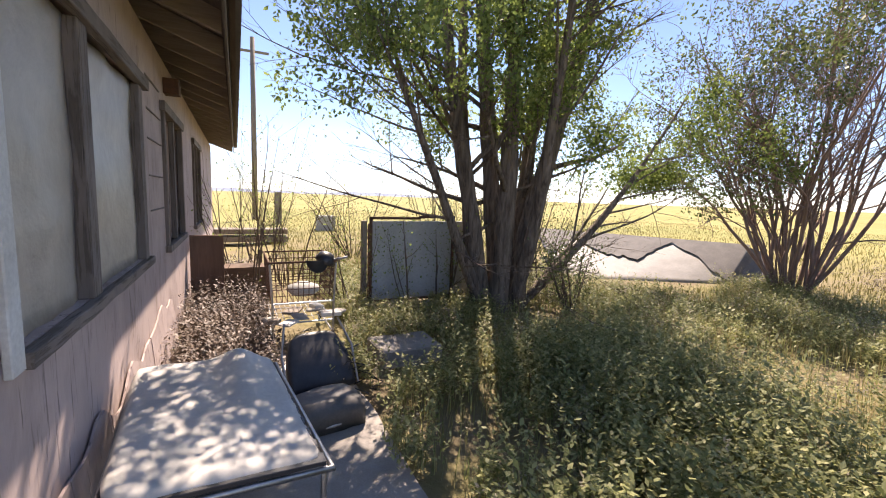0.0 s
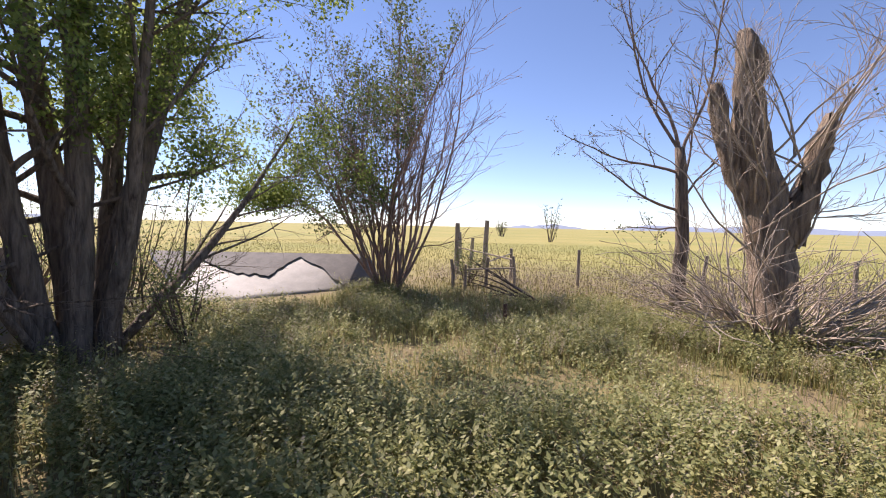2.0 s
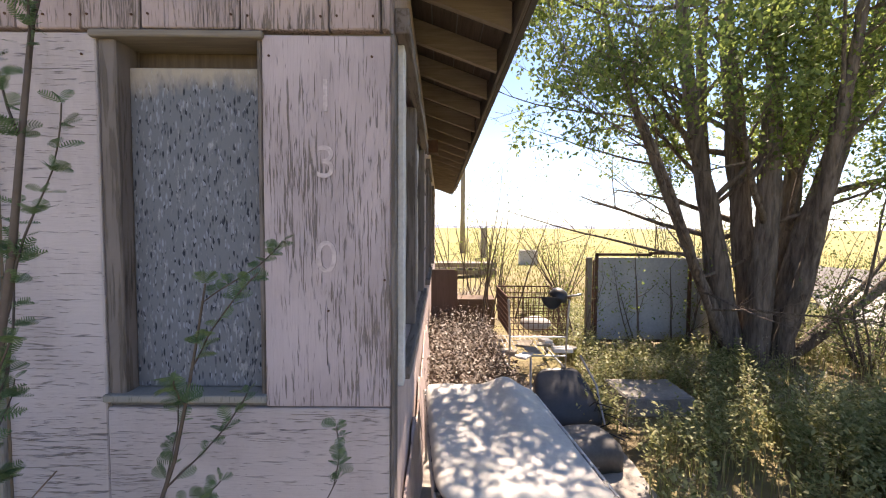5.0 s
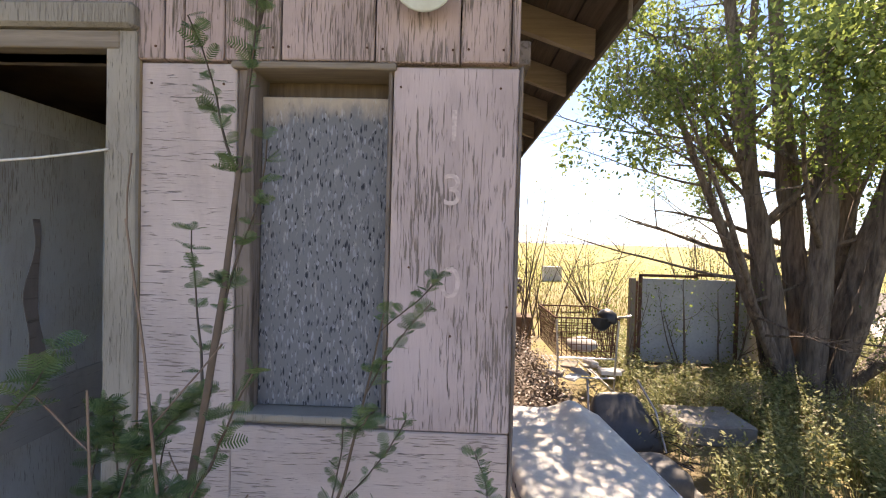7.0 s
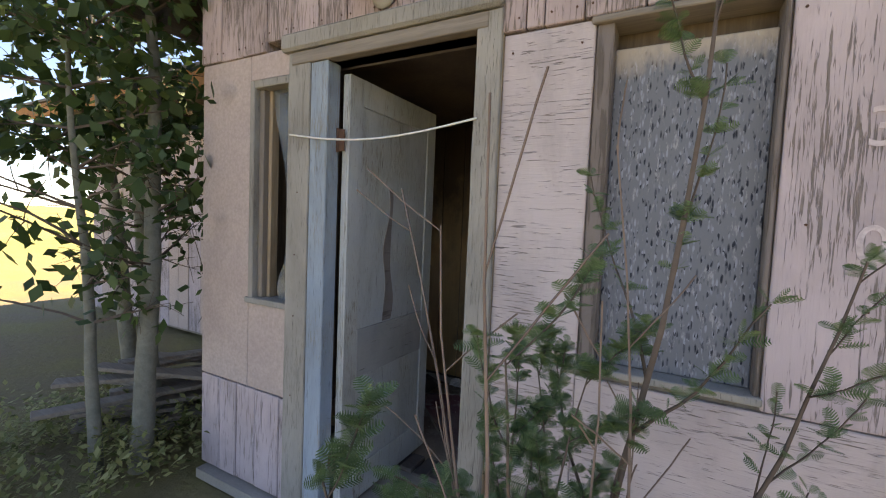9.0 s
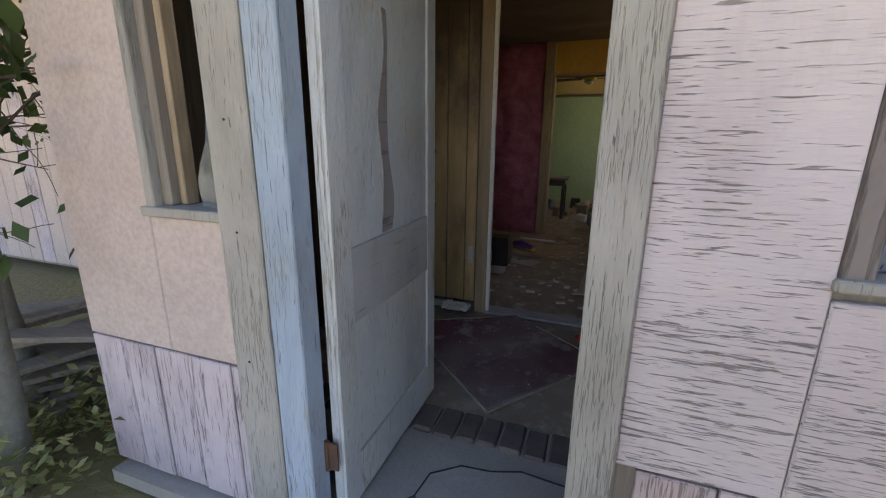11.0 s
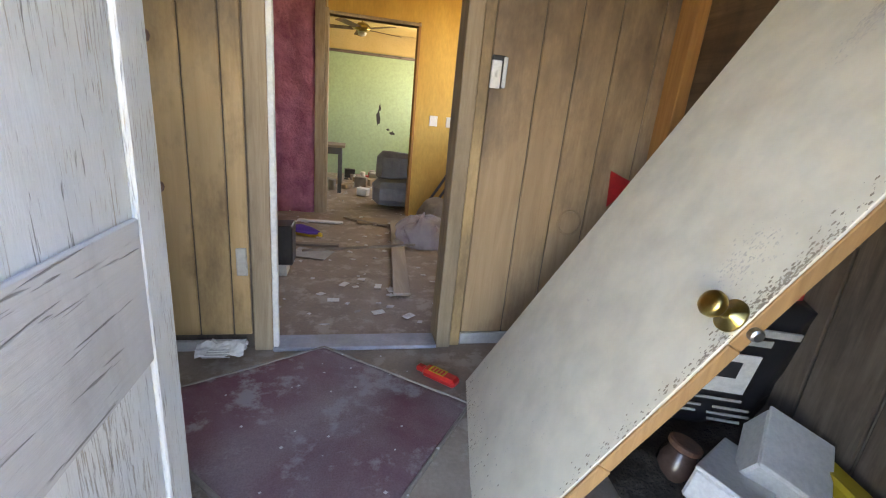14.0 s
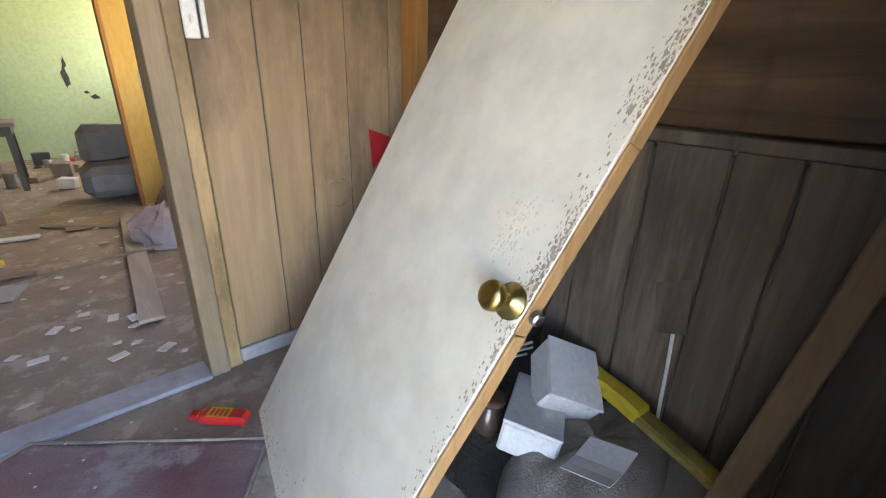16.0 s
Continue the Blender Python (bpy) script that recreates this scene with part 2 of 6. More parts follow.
red_m = mottled("red_plastic", (0.62, 0.03, 0.03), (0.5, 0.02, 0.02), 9, 0.35, 0.1, 0.002, 50, 0.5)
yellow_m = mottled("yellow_plastic_film", (0.66, 0.47, 0.03), (0.52, 0.36, 0.04), 9, 0.35, 0.5, 0.006, 30, 0.5)
purple_m = mottled("purple_fabric", (0.16, 0.07, 0.36), (0.10, 0.05, 0.24), 14, 0.8, 0.3, 0.003)
stone_m = mottled("grey_stone", (0.34, 0.315, 0.28), (0.24, 0.22, 0.2), 5, 0.9, 0.8, 0.02, 40)
rubble_m = mottled("pale_field_stone", (0.46, 0.43, 0.38), (0.30, 0.28, 0.25), 6, 0.9, 0.7, 0.02, 40)
burlap_m = mottled("grimy_grey_cloth", (0.34, 0.30, 0.255), (0.20, 0.175, 0.15), 9, 0.95, 0.9, 0.01, 160)
pad_m = mottled("stained_white_vinyl", (0.64, 0.62, 0.58), (0.52, 0.49, 0.44), 2.4, 0.6, 0.2, 0.006, 40, 0.4)
board_white = mottled("faded_white_board", (0.50, 0.51, 0.50), (0.42, 0.43, 0.43), 1.6, 0.6, 0.1, 0.003, 30)
tin_m = mottled("weathered_tin", (0.31, 0.295, 0.27), (0.23, 0.22, 0.20), 3.0, 0.5, 0.2, 0.01, 30, 0.4, 0.0)
tar_m = mottled("grey_roll_roofing", (0.20, 0.19, 0.18), (0.14, 0.135, 0.13), 4.0, 0.9)
plastic_sheet = mottled("beige_plastic_sheet", (0.50, 0.45, 0.39), (0.44, 0.39, 0.33), 1.8, 0.5, 0.9, 0.02, 9, 0.35)
lamp_glass = mottled("milky_lamp_shade", (0.62, 0.68, 0.64), (0.55, 0.6, 0.57), 4, 0.3, 0.05, 0.002, 30, 0.5)
bark_m = mottled("furrowed_bark", (0.32, 0.255, 0.205), (0.07, 0.052, 0.042), 22, 0.95, 1.0, 0.06, 70, stretch=(1, 1, 0.14))
bark_grey = mottled("pale_dead_wood", (0.50, 0.39, 0.29), (0.12, 0.085, 0.065), 14, 0.95, 1.0, 0.12, 60, stretch=(1, 1, 0.13))
twig_m = mottled("dry_twig", (0.17, 0.13, 0.105), (0.10, 0.075, 0.06), 6)
twig_red = mottled("reddish_dry_twig", (0.33, 0.225, 0.185), (0.20, 0.135, 0.11), 6)
twig_bleached = mottled("bleached_dry_twig", (0.46, 0.39, 0.32), (0.28, 0.225, 0.185), 6)
twig_pale = mottled("pale_dry_twig", (0.29, 0.215, 0.175), (0.17, 0.12, 0.10), 6)
leaf_m = leafy("fresh_elm_leaves", (0.12, 0.18, 0.05), (0.36, 0.43, 0.12), 0.6)
leaf_dull = leafy("dull_olive_leaves", (0.07, 0.10, 0.035), (0.19, 0.23, 0.08), 0.4)
sapling_leaf = leafy("sapling_leaves", (0.035, 0.07, 0.02), (0.09, 0.15, 0.045), 0.3)
feather_leaf = leafy("feathery_grey_green_leaves", (0.08, 0.15, 0.06), (0.18, 0.27, 0.12), 0.35)
weed_m = leafy("green_weeds", (0.16, 0.19, 0.055), (0.56, 0.54, 0.25), 0.45)
dusty_m = leafy("dusty_seed_heads", (0.26, 0.22, 0.13), (0.52, 0.46, 0.33), 0.35)
straw_m = leafy("dry_straw", (0.34, 0.275, 0.125), (0.46, 0.38, 0.20), 0.35)
litter_m = leafy("dead_leaf_litter", (0.10, 0.07, 0.05), (0.24, 0.18, 0.14), 0.1)
paper_m = leafy("scattered_paper_bits", (0.55, 0.53, 0.50), (0.72, 0.70, 0.66), 0.05)


def osb():
    q = Mat("weathered_chipboard")
    v = q.space((1, 1, 0.42))
    cells = q.n("TexVoronoi", Vector=v, Scale=120.0)
    c2 = q.voronoi(q.space((1, 1, 0.25)), 110)
    up = q.n("SeparateXYZ", Vector=q.c.outputs["Object"]).outputs[2]
    worn = q.math("ADD", q.math("MULTIPLY", q.math("SUBTRACT", up, 2.02), 4.0), q.noise(v, 9, 5, 0.7))
    flake = q.n("SeparateColor", Color=cells.outputs["Color"]).outputs[0]
    col = q.mix(q.ramp(flake, (0.25, 0), (0.8, 1)), (0.022, 0.027, 0.04), (0.27, 0.29, 0.335))
    col = q.mix(q.ramp(c2, (0.25, 0), (0.5, 1)), col, (0.17, 0.18, 0.20))
    col = q.mix(q.ramp(worn, (0.45, 0), (0.75, 1)), col, (0.42, 0.36, 0.30))
    streak = q.ramp(q.noise(q.space((1, 1, 0.25)), 60, 5, 0.7), (0.58, 0), (0.66, 1))
    col = q.mix(q.math("MULTIPLY", streak, 0.5), col, (0.45, 0.45, 0.46))
    return q.done(col, 0.85, flake, 0.5, 0.003)


def soil():
    q = Mat("dry_soil_and_grass")
    v = q.c.outputs["Object"]
    near = q.noise(v, 0.8, 6, 0.65)
    fine = q.noise(v, 22, 5, 0.65)
    wide = q.noise(v, 0.045, 4, 0.6)
    dist = q.t.nodes.new("ShaderNodeVectorMath")
    dist.operation = "LENGTH"
    q.t.links.new(v, dist.inputs[0])
    far = q.ramp(q.math("MULTIPLY", dist.outputs["Value"], 0.01), (0.10, 0), (0.22, 1))
    c1 = q.mix(q.ramp(near, (0.38, 0), (0.62, 1)), (0.24, 0.185, 0.115), (0.26, 0.23, 0.09))
    c1 = q.mix(q.math("MULTIPLY", fine, 0.6), c1, (0.09, 0.075, 0.04))
    c2 = q.mix(q.ramp(wide, (0.4, 0), (0.62, 1)), (0.30, 0.265, 0.085), (0.21, 0.22, 0.06))
    c2 = q.mix(q.math("MULTIPLY", q.noise(v, 1.5, 6, 0.7), 0.35), c2, (0.30, 0.25, 0.13))
    return q.done(q.mix(far, c1, c2), 0.95, q.math("ADD", near, fine), 0.5, 0.05)


osb_m, soil_m = osb(), soil()

# ---- builders ----
class Mesh:
    """Collects points and faces of one mesh."""
    def __init__(self):
        self.v, self.f = [], []

    def box(self, lo, hi, m=None):
        k = len(self.v)
        pts = [Vector((x, y, z)) for x in (lo[0], hi[0]) for y in (lo[1], hi[1]) for z in (lo[2], hi[2])]
        self.v += [tuple(m @ p) if m else tuple(p) for p in pts]
        self.f += [tuple(k + i for i in q) for q in ((0, 1, 3, 2), (4, 6, 7, 5), (0, 4, 5, 1), (2, 3, 7, 6), (0, 2, 6, 4), (1, 5, 7, 3))]
        return self

    def tube(self, pts, radii, n=6, cap=True):
        k, prev = len(self.v), None
        pts = [Vector(p) for p in pts]
        for i, p in enumerate(pts):
            d = (pts[min(i + 1, len(pts) - 1)] - pts[max(i - 1, 0)])
            d = d.normalized() if d.length > 1e-9 else Vector((0, 0, 1))
            if prev is None:
                prev = d.orthogonal().normalized()
            prev = (prev - d * prev.dot(d))
            prev = prev.normalized() if prev.length > 1e-6 else d.orthogonal().normalized()
            side = d.cross(prev)
            r = radii[i] if isinstance(radii, (list, tuple)) else radii
            for j in range(n):
                a = 2 * math.pi * j / n
                self.v.append(tuple(p + prev * (r * math.cos(a)) + side * (r * math.sin(a))))
        for i in range(len(pts) - 1):
            for j in range(n):
                a, b = k + i * n + j, k + i * n + (j + 1) % n
                self.f.append((a, b, b + n, a + n))
        if cap:
            self.f.append(tuple(k + j for j in range(n))[::-1])
            self.f.append(tuple(k + (len(pts) - 1) * n + j for j in range(n)))
        return self

    def lathe(self, profile, n=16, m=None):
        """profile: (radius, height) from bottom to top."""
        k = len(self.v)
        for r, h in profile:
            for j in range(n):
                a = 2 * math.pi * j / n
                p = Vector((r * math.cos(a), r * math.sin(a), h))
                self.v.append(tuple(m @ p) if m else tuple(p))
        for i in range(len(profile) - 1):
            for j in range(n):
                a, b = k + i * n + j, k + i * n + (j + 1) % n
                self.f.append((a, b, b + n, a + n))
        self.f.append(tuple(k + j for j in range(n))[::-1])
        self.f.append(tuple(k + (len(profile) - 1) * n + j for j in range(n)))
        return self

    def sheet(self, nx, ny, fn, thick=0.0):
        """A grid of points fn(u, v), u and v from 0 to 1; thick: depth against its own normal."""
        k = len(self.v)
        grid = [[Vector(fn(i / nx, j / ny)) for j in range(ny + 1)] for i in range(nx + 1)]
        nrm = (grid[nx][0] - grid[0][0]).cross(grid[0][ny] - grid[0][0]).normalized()
        layers = (0, thick) if thick else (0,)
        for d in layers:
            self.v += [tuple(p - nrm * d) for row in grid for p in row]
        w = ny + 1
        for i in range(nx):
            for j in range(ny):
                a = k + i * w + j
                self.f.append((a, a + w, a + w + 1, a + 1))
                if thick:
                    b = a + (nx + 1) * w
                    self.f.append((b, b + 1, b + w + 1, b + w))
        if thick:
            o = (nx + 1) * w
            rim = [k + i * w for i in range(nx + 1)] + [k + nx * w + j for j in range(1, w)]
            rim += [k + i * w + ny for i in range(nx - 1, -1, -1)] + [k + j for j in range(ny - 1, 0, -1)]
            for a, b in zip(rim, rim[1:] + rim[:1]):
                self.f.append((a, a + o, b + o, b))
        return self

    def data(self, name, material, smooth=False):
        me = bpy.data.meshes.new(name)
        me.from_pydata(self.v, [], self.f)
        me.materials.append(material)
        if smooth:
            me.polygons.foreach_set("use_smooth", [True] * len(me.polygons))
        me.update()
        return me


def place(ob, parent):
    if parent is not None:
        ob.parent = parent
        ob.matrix_parent_inverse = parent.matrix_basis.inverted() if parent.parent is None else Matrix.Identity(4)
    return ob


def part(name, mesh, material, parent=None, label="", smooth=False, kind=""):
    """One mesh object, in world coordinates, under a thing or a part."""
    ob = new(name, mesh if isinstance(mesh, bpy.types.Mesh) else mesh.data(name, material, smooth))
    place(ob, parent)
    return tagged(ob, label=label, kind=kind)


def thing(name, label, category, at=(0, 0, 0), group="", kind=""):
    ob = new(name)
    ob.matrix_basis = Matrix.Translation(at)
    ob.empty_display_size = 0.1
    return tagged(ob, label, category, group, kind)


def solid(name, lo, hi, material, parent=None, label="", bevel=0.004, m=None, rough=0.0, cuts=0, kind=""):
    """A box with softened edges; rough: how far its faces wander."""
    bm = bmesh.new()
    bmesh.ops.create_cube(bm, size=1)
    size = [hi[i] - lo[i] for i in range(3)]
    for v in bm.verts:
        v.co = [lo[i] + (v.co[i] + 0.5) * size[i] for i in range(3)]
    if cuts:
        longest = max(range(3), key=lambda i: size[i])
        es = [e for e in bm.edges if abs(e.verts[0].co[longest] - e.verts[1].co[longest]) > 0.5 * size[longest]]
        bmesh.ops.subdivide_edges(bm, edges=es, cuts=cuts)
    if bevel:
        sharp = [e for e in bm.edges if len(e.link_faces) == 2 and e.calc_face_angle(0) > 0.5]
        bmesh.ops.bevel(bm, geom=sharp, offset=min(bevel, 0.3 * min(size)), segments=1, affect="EDGES")
    if rough:
        for v in bm.verts:
            v.co += rough * noise.noise_vector(v.co * 5.0)
    if m:
        bm.transform(m)
    me = bpy.data.meshes.new(name)
    bm.to_mesh(me)
    bm.free()
    me.materials.append(material)
    return part(name, me, material, parent, label, kind=kind)


def axes(o, x, y, z):
    """A pose from an origin and three directions."""
    m = Matrix.Identity(4)
    for i, c in enumerate((x, y, z)):
        m[0][i], m[1][i], m[2][i] = c
    m.translation = o
    return m


def nails(parent, spots, normal=(0, -1, 0), r=0.004):
    mb = Mesh()
    q = Vector((0, 0, 1)).rotation_difference(Vector(normal)).to_matrix().to_4x4()
    for s in spots:
        mb.lathe([(r, -0.002), (r, 0.001), (r * 0.5, 0.002)], 6, Matrix.Translation(s) @ q)
    return part("nail_heads", mb, rust_m, parent, kind="stuff")

# ---- ground and distance ----
def build_ground():
    rng = np.random.default_rng(3)
    ring = [0, 1, 2, 3, 4.5, 6, 8, 10, 13, 17, 22, 30, 45, 70, 110, 180, 300, 520, 900, 1600, 3000]
    mb, n = Mesh(), 96
    mb.v.append((0, 0, 0))
    for r in ring[1:]:
        for j in range(n):
            a = 2 * math.pi * j / n
            x, y = r * math.cos(a), r * math.sin(a)
            z = 0.0 if r < 12 else 0.02 * (r - 12) ** 0.5 * noise.noise((x * 0.03, y * 0.03, 4.0))
            z += 0.02 * noise.noise((x * 0.7, y * 0.7, 0)) if 2 < r < 200 else 0.0
            house = -9 < x < 0.9 and 0 < y < 14
            mb.v.append((x, y, (-0.06 if house or (-4 < x < 1.5 and -2.5 < y < 3) else z - 0.02)))
    for j in range(n):
        mb.f.append((0, 1 + j, 1 + (j + 1) % n))
    for i in range(len(ring) - 2):
        for j in range(n):
            a, b = 1 + i * n + j, 1 + i * n + (j + 1) % n
            mb.f.append((a, a + n, b + n, b))
    tagged(part("ground", mb, soil_m, smooth=True), "dry soil with patchy spring grass and far fields", "ground", kind="structure")


def build_hills():
    # Distance haze is painted into the hills' pale blue base colour.
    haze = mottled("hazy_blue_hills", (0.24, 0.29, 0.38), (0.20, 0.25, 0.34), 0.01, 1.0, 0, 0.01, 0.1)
    for az0, az1, top, flat in ((78, 90, 34, 0.55), (-12, 34, 26, 0.9), (92, 122, 40, 0.8)):
        mb = Mesh()
        def fn(u, v, az0=az0, az1=az1, top=top, flat=flat):
            a = radians(az0 + (az1 - az0) * u)
            edge = min(1, min(u, 1 - u) / (0.5 * (1 - flat) + 0.05))
            h = top * edge * (0.75 + 0.5 * noise.noise((u * 9, az0, 0.5)))
            r = 2600 + 250 * v
            return (r * math.sin(a), r * math.cos(a), -2 + v * h)
        mb.sheet(40, 3, fn)
        tagged(part("backdrop", mb, haze, smooth=True), "low far mesas with distance haze in their blue colour", "hills", kind="structure")


build_ground()
build_hills()
mb = Mesh()
mb.sheet(14, 26, lambda u, v: (-2.5 + 3.95 * u + (0.07 * noise.noise((v * 9, 1, 0)) if u > 0.95 else 0), -2.4 + 5.2 * v + (0.1 * noise.noise((u * 9, 4, 0)) if v > 0.95 else 0), 0.0 + 0.006 * noise.noise((u * 12, v * 12, 2))), 0.05)
tagged(part("pavement", mb, concrete_m), "worn cracked concrete path beside the house", "path", kind="structure")

# ---- the small front room, outside ----
def setting(name, label, category):
    return thing(name, label, category, kind="structure")


wf = setting("wall_front", "pink peeling plywood front wall of the house", "wall")
core = Mesh()
for lo, hi in (((-3.03, 0.02, 0), (-2.62, 0.12, 2.3)), ((-2.62, 0.02, 0), (-2.30, 0.12, 1.03)), ((-2.62, 0.02, 2.17), (-2.30, 0.12, 2.3)),
               ((-1.235, 0.02, 0), (-0.915, 0.12, 2.3)), ((-0.915, 0.02, 0), (-0.407, 0.12, 1.02)), ((-0.915, 0.02, 2.16), (-0.407, 0.12, 2.3)),
               ((-0.407, 0.02, 0), (-0.004, 0.12, 2.3)), ((-2.30, 0.02, 2.20), (-1.235, 0.12, 2.3))):
    core.box(lo, hi)
part("sheathing", core, raw_wood, wf)
# plywood skins
solid("panel", (-0.403, -0.004, 0.985), (0.0, 0.019, 2.165), pink_v, wf, "pink plywood sheet with carved numbers")
solid("panel", (-1.236, -0.002, 0.535), (-0.919, 0.019, 2.168), pink_h, wf)
solid("panel", (-0.917, -0.003, 0.535), (-0.002, 0.019, 0.98), pink_h, wf, "flaking pink plywood below the window")
solid("panel", (-3.03, -0.002, 0.56), (-2.626, 0.019, 2.30), pink_plain, wf)
solid("panel", (-2.624, -0.002, 0.56), (-2.31, 0.019, 1.028), pink_plain, wf)
solid("panel", (-2.624, -0.002, 2.172), (-2.31, 0.019, 2.30), pink_plain, wf)
# low boards under the sheets
rng = random.Random(5)
x = -1.19
while x < -0.02:
    w = min(rng.uniform(0.13, 0.19), -0.006 - x)
    solid("board", (x, -0.006 + rng.uniform(0, 0.006), 0.02), (x + w - 0.006, 0.019, 0.528), pink_band, wf)
    x += w
x = -3.03
while x < -2.33:
    w = min(rng.uniform(0.14, 0.2), -2.315 - x)
    solid("board", (x, -0.004 + rng.uniform(0, 0.006), 0.02), (x + w - 0.006, 0.019, 0.552), pink_v, wf)
    x += w
# upright boards of the gable
spots = []
for a, b in zip((-3.03, -2.86, -2.68, -2.5, -2.33, -2.15, -1.98, -1.8, -1.63, -1.46, -1.3, -1.155, -1.09, -0.956, -0.77, -0.465, -0.191, -0.03),
                (-2.86, -2.68, -2.5, -2.33, -2.15, -1.98, -1.8, -1.63, -1.46, -1.3, -1.155, -1.09, -0.956, -0.77, -0.465, -0.191, -0.03, 0.0)):
    low = (2.302 if a < -2.62 else 2.34 if a < -1.3 else 2.176) + rng.uniform(-0.002, 0.004)
    top = 3.42 - 0.36 * abs((a + b) / 2 + 1.5)
    solid("board", (a + 0.002, -0.012 + rng.uniform(-0.003, 0.003), low), (b - 0.003, 0.118, top), pink_band, wf)
    spots += [(a + 0.025, -0.017, low + 0.04), (b - 0.025, -0.017, low + 0.04)] if b - a > 0.08 else []
nails(wf, spots)
solid("corner_trim", (0.001, -0.01, 0.0), (0.012, 0.10, 2.17), trim_dark, wf)
nails(wf, [(-0.2, -0.007, 1.30), (-0.34, -0.007, 1.52), (-0.38, -0.007, 2.1), (-0.06, -0.007, 2.1), (-1.2, -0.006, 2.1), (-0.96, -0.006, 2.1), (-0.02, -0.006, 1.4)])

# carved house number
digit_m = mottled("scratched_pink_paint", (0.66, 0.57, 0.57), (0.50, 0.42, 0.42), 30, 0.8)
def digits(text, x, z, size, parent):
    cu = bpy.data.curves.new("digit", "FONT")
    cu.body, cu.size, cu.extrude, cu.align_x = text, size, 0.0015, "CENTER"
    tmp = new("digit", cu)
    dg = bpy.context.evaluated_depsgraph_get()
    me = bpy.data.meshes.new_from_object(tmp.evaluated_get(dg))
    bpy.data.objects.remove(tmp)
    me.transform(Matrix.Translation((x, -0.006, z)) @ Matrix.Rotation(radians(90), 4, "X"))
    me.materials.clear()
    me.materials.append(digit_m)
    return part("digit", me, digit_m, parent)


for ch, z in (("1", 1.93), ("3", 1.725), ("0", 1.425)):
    digits(ch, -0.205, z, 0.145, wf)

# boarded window
w1 = setting("window_1", "boarded-up window with weathered grey chipboard", "window")
solid("frame_side", (-0.915, 0.004, 1.02), (-0.862, 0.118, 2.16), trim_dark, w1)
solid("frame_side", (-0.422, 0.004, 1.02), (-0.407, 0.118, 2.16), trim_dark, w1)
solid("frame_head", (-0.93, -0.02, 2.15), (-0.395, 0.118, 2.172), raw_wood_x, w1)
solid("sill", (-0.925, -0.016, 1.0), (-0.40, 0.118, 1.024), trim_grey, w1)
solid("chipboard", (-0.862, 0.062, 1.026), (-0.423, 0.078, 2.085), osb_m, w1, "grey chipboard sheet with pale streaks")
# narrow broken window
w2 = setting("window_2", "narrow window with broken dirty glass", "window")
for lo, hi in (((-2.62, -0.012, 1.03), (-2.585, 0.11, 2.17)), ((-2.335, -0.012, 1.03), (-2.30, 0.11, 2.17)), ((-2.585, -0.012, 2.13), (-2.335, 0.11, 2.17)), ((-2.635, -0.022, 1.02), (-2.295, 0.11, 1.05))):
    solid("window_frame", lo, hi, trim_grey, w2)
solid("window_stop", (-2.585, 0.02, 1.05), (-2.55, 0.10, 2.13), raw_wood, w2)
solid("window_stop", (-2.55, 0.05, 1.05), (-2.525, 0.10, 2.13), jamb_wood, w2)
glass = Mat("dirty_window_glass")
glass.put(glass.b, "Alpha", glass.ramp(glass.noise(glass.space((1, 1, 1)), 6, 5), (0.35, 0.12), (0.75, 0.55)))
glass_m = glass.done((0.30, 0.32, 0.31), 0.15, spec=0.5)
shard = Mesh()
for poly in ([(-2.34, 1.05), (-2.46, 1.05), (-2.47, 1.12), (-2.455, 1.17), (-2.42, 1.24), (-2.405, 1.33), (-2.34, 1.36)], [(-2.34, 1.36), (-2.405, 1.33), (-2.40, 1.55), (-2.43, 1.75), (-2.50, 2.0), (-2.52, 2.13), (-2.34, 2.13)]):
    k = len(shard.v)
    for yy in (0.052, 0.055):
        shard.v += [(px, yy, pz) for px, pz in poly]
    n = len(poly)
    shard.f += [tuple(range(k, k + n)), tuple(range(k + 2 * n - 1, k + n - 1, -1))]
    shard.f += [(k + i, k + (i + 1) % n, k + n + (i + 1) % n, k + n + i) for i in range(n)]
part("pane", shard, glass_m, w2, "broken dusty glass pane").visible_shadow = False

# ---- front door ----
d1 = setting("door_1", "open weathered pale blue wooden front door", "door")
solid("trim_side", (-1.338, -0.026, 0.0), (-1.238, -0.003, 2.26), trim_grey, d1, rough=0.003, cuts=12)
solid("jamb", (-1.262, -0.003, 0.0), (-1.237, 0.06, 2.20), jamb_wood, d1)
solid("trim_side", (-2.325, -0.024, 0.0), (-2.182, 0.0, 2.26), trim_grey, d1, rough=0.003, cuts=12)
solid("jamb", (-2.18, -0.02, 0.0), (-2.074, 0.064, 2.2), blue_paint, d1, "pale blue painted jamb board")
solid("header", (-2.36, -0.05, 2.262), (-1.235, 0.0, 2.345), trim_grey, d1, "weathered header board over the door", 0.012)
solid("header_stop", (-2.3, -0.03, 2.20), (-1.29, 0.1, 2.258), raw_wood_x, d1)
nails(d1, [(-2.26, -0.026, 1.0), (-2.26, -0.026, 1.3), (-2.27, -0.026, 0.6), (-2.25, -0.026, 1.6)], r=0.0035)
leaf = solid("door_leaf", (-2.062, 0.07, 0.025), (-2.030, 0.875, 2.16), door_paint, d1, "chalky pale blue door leaf")
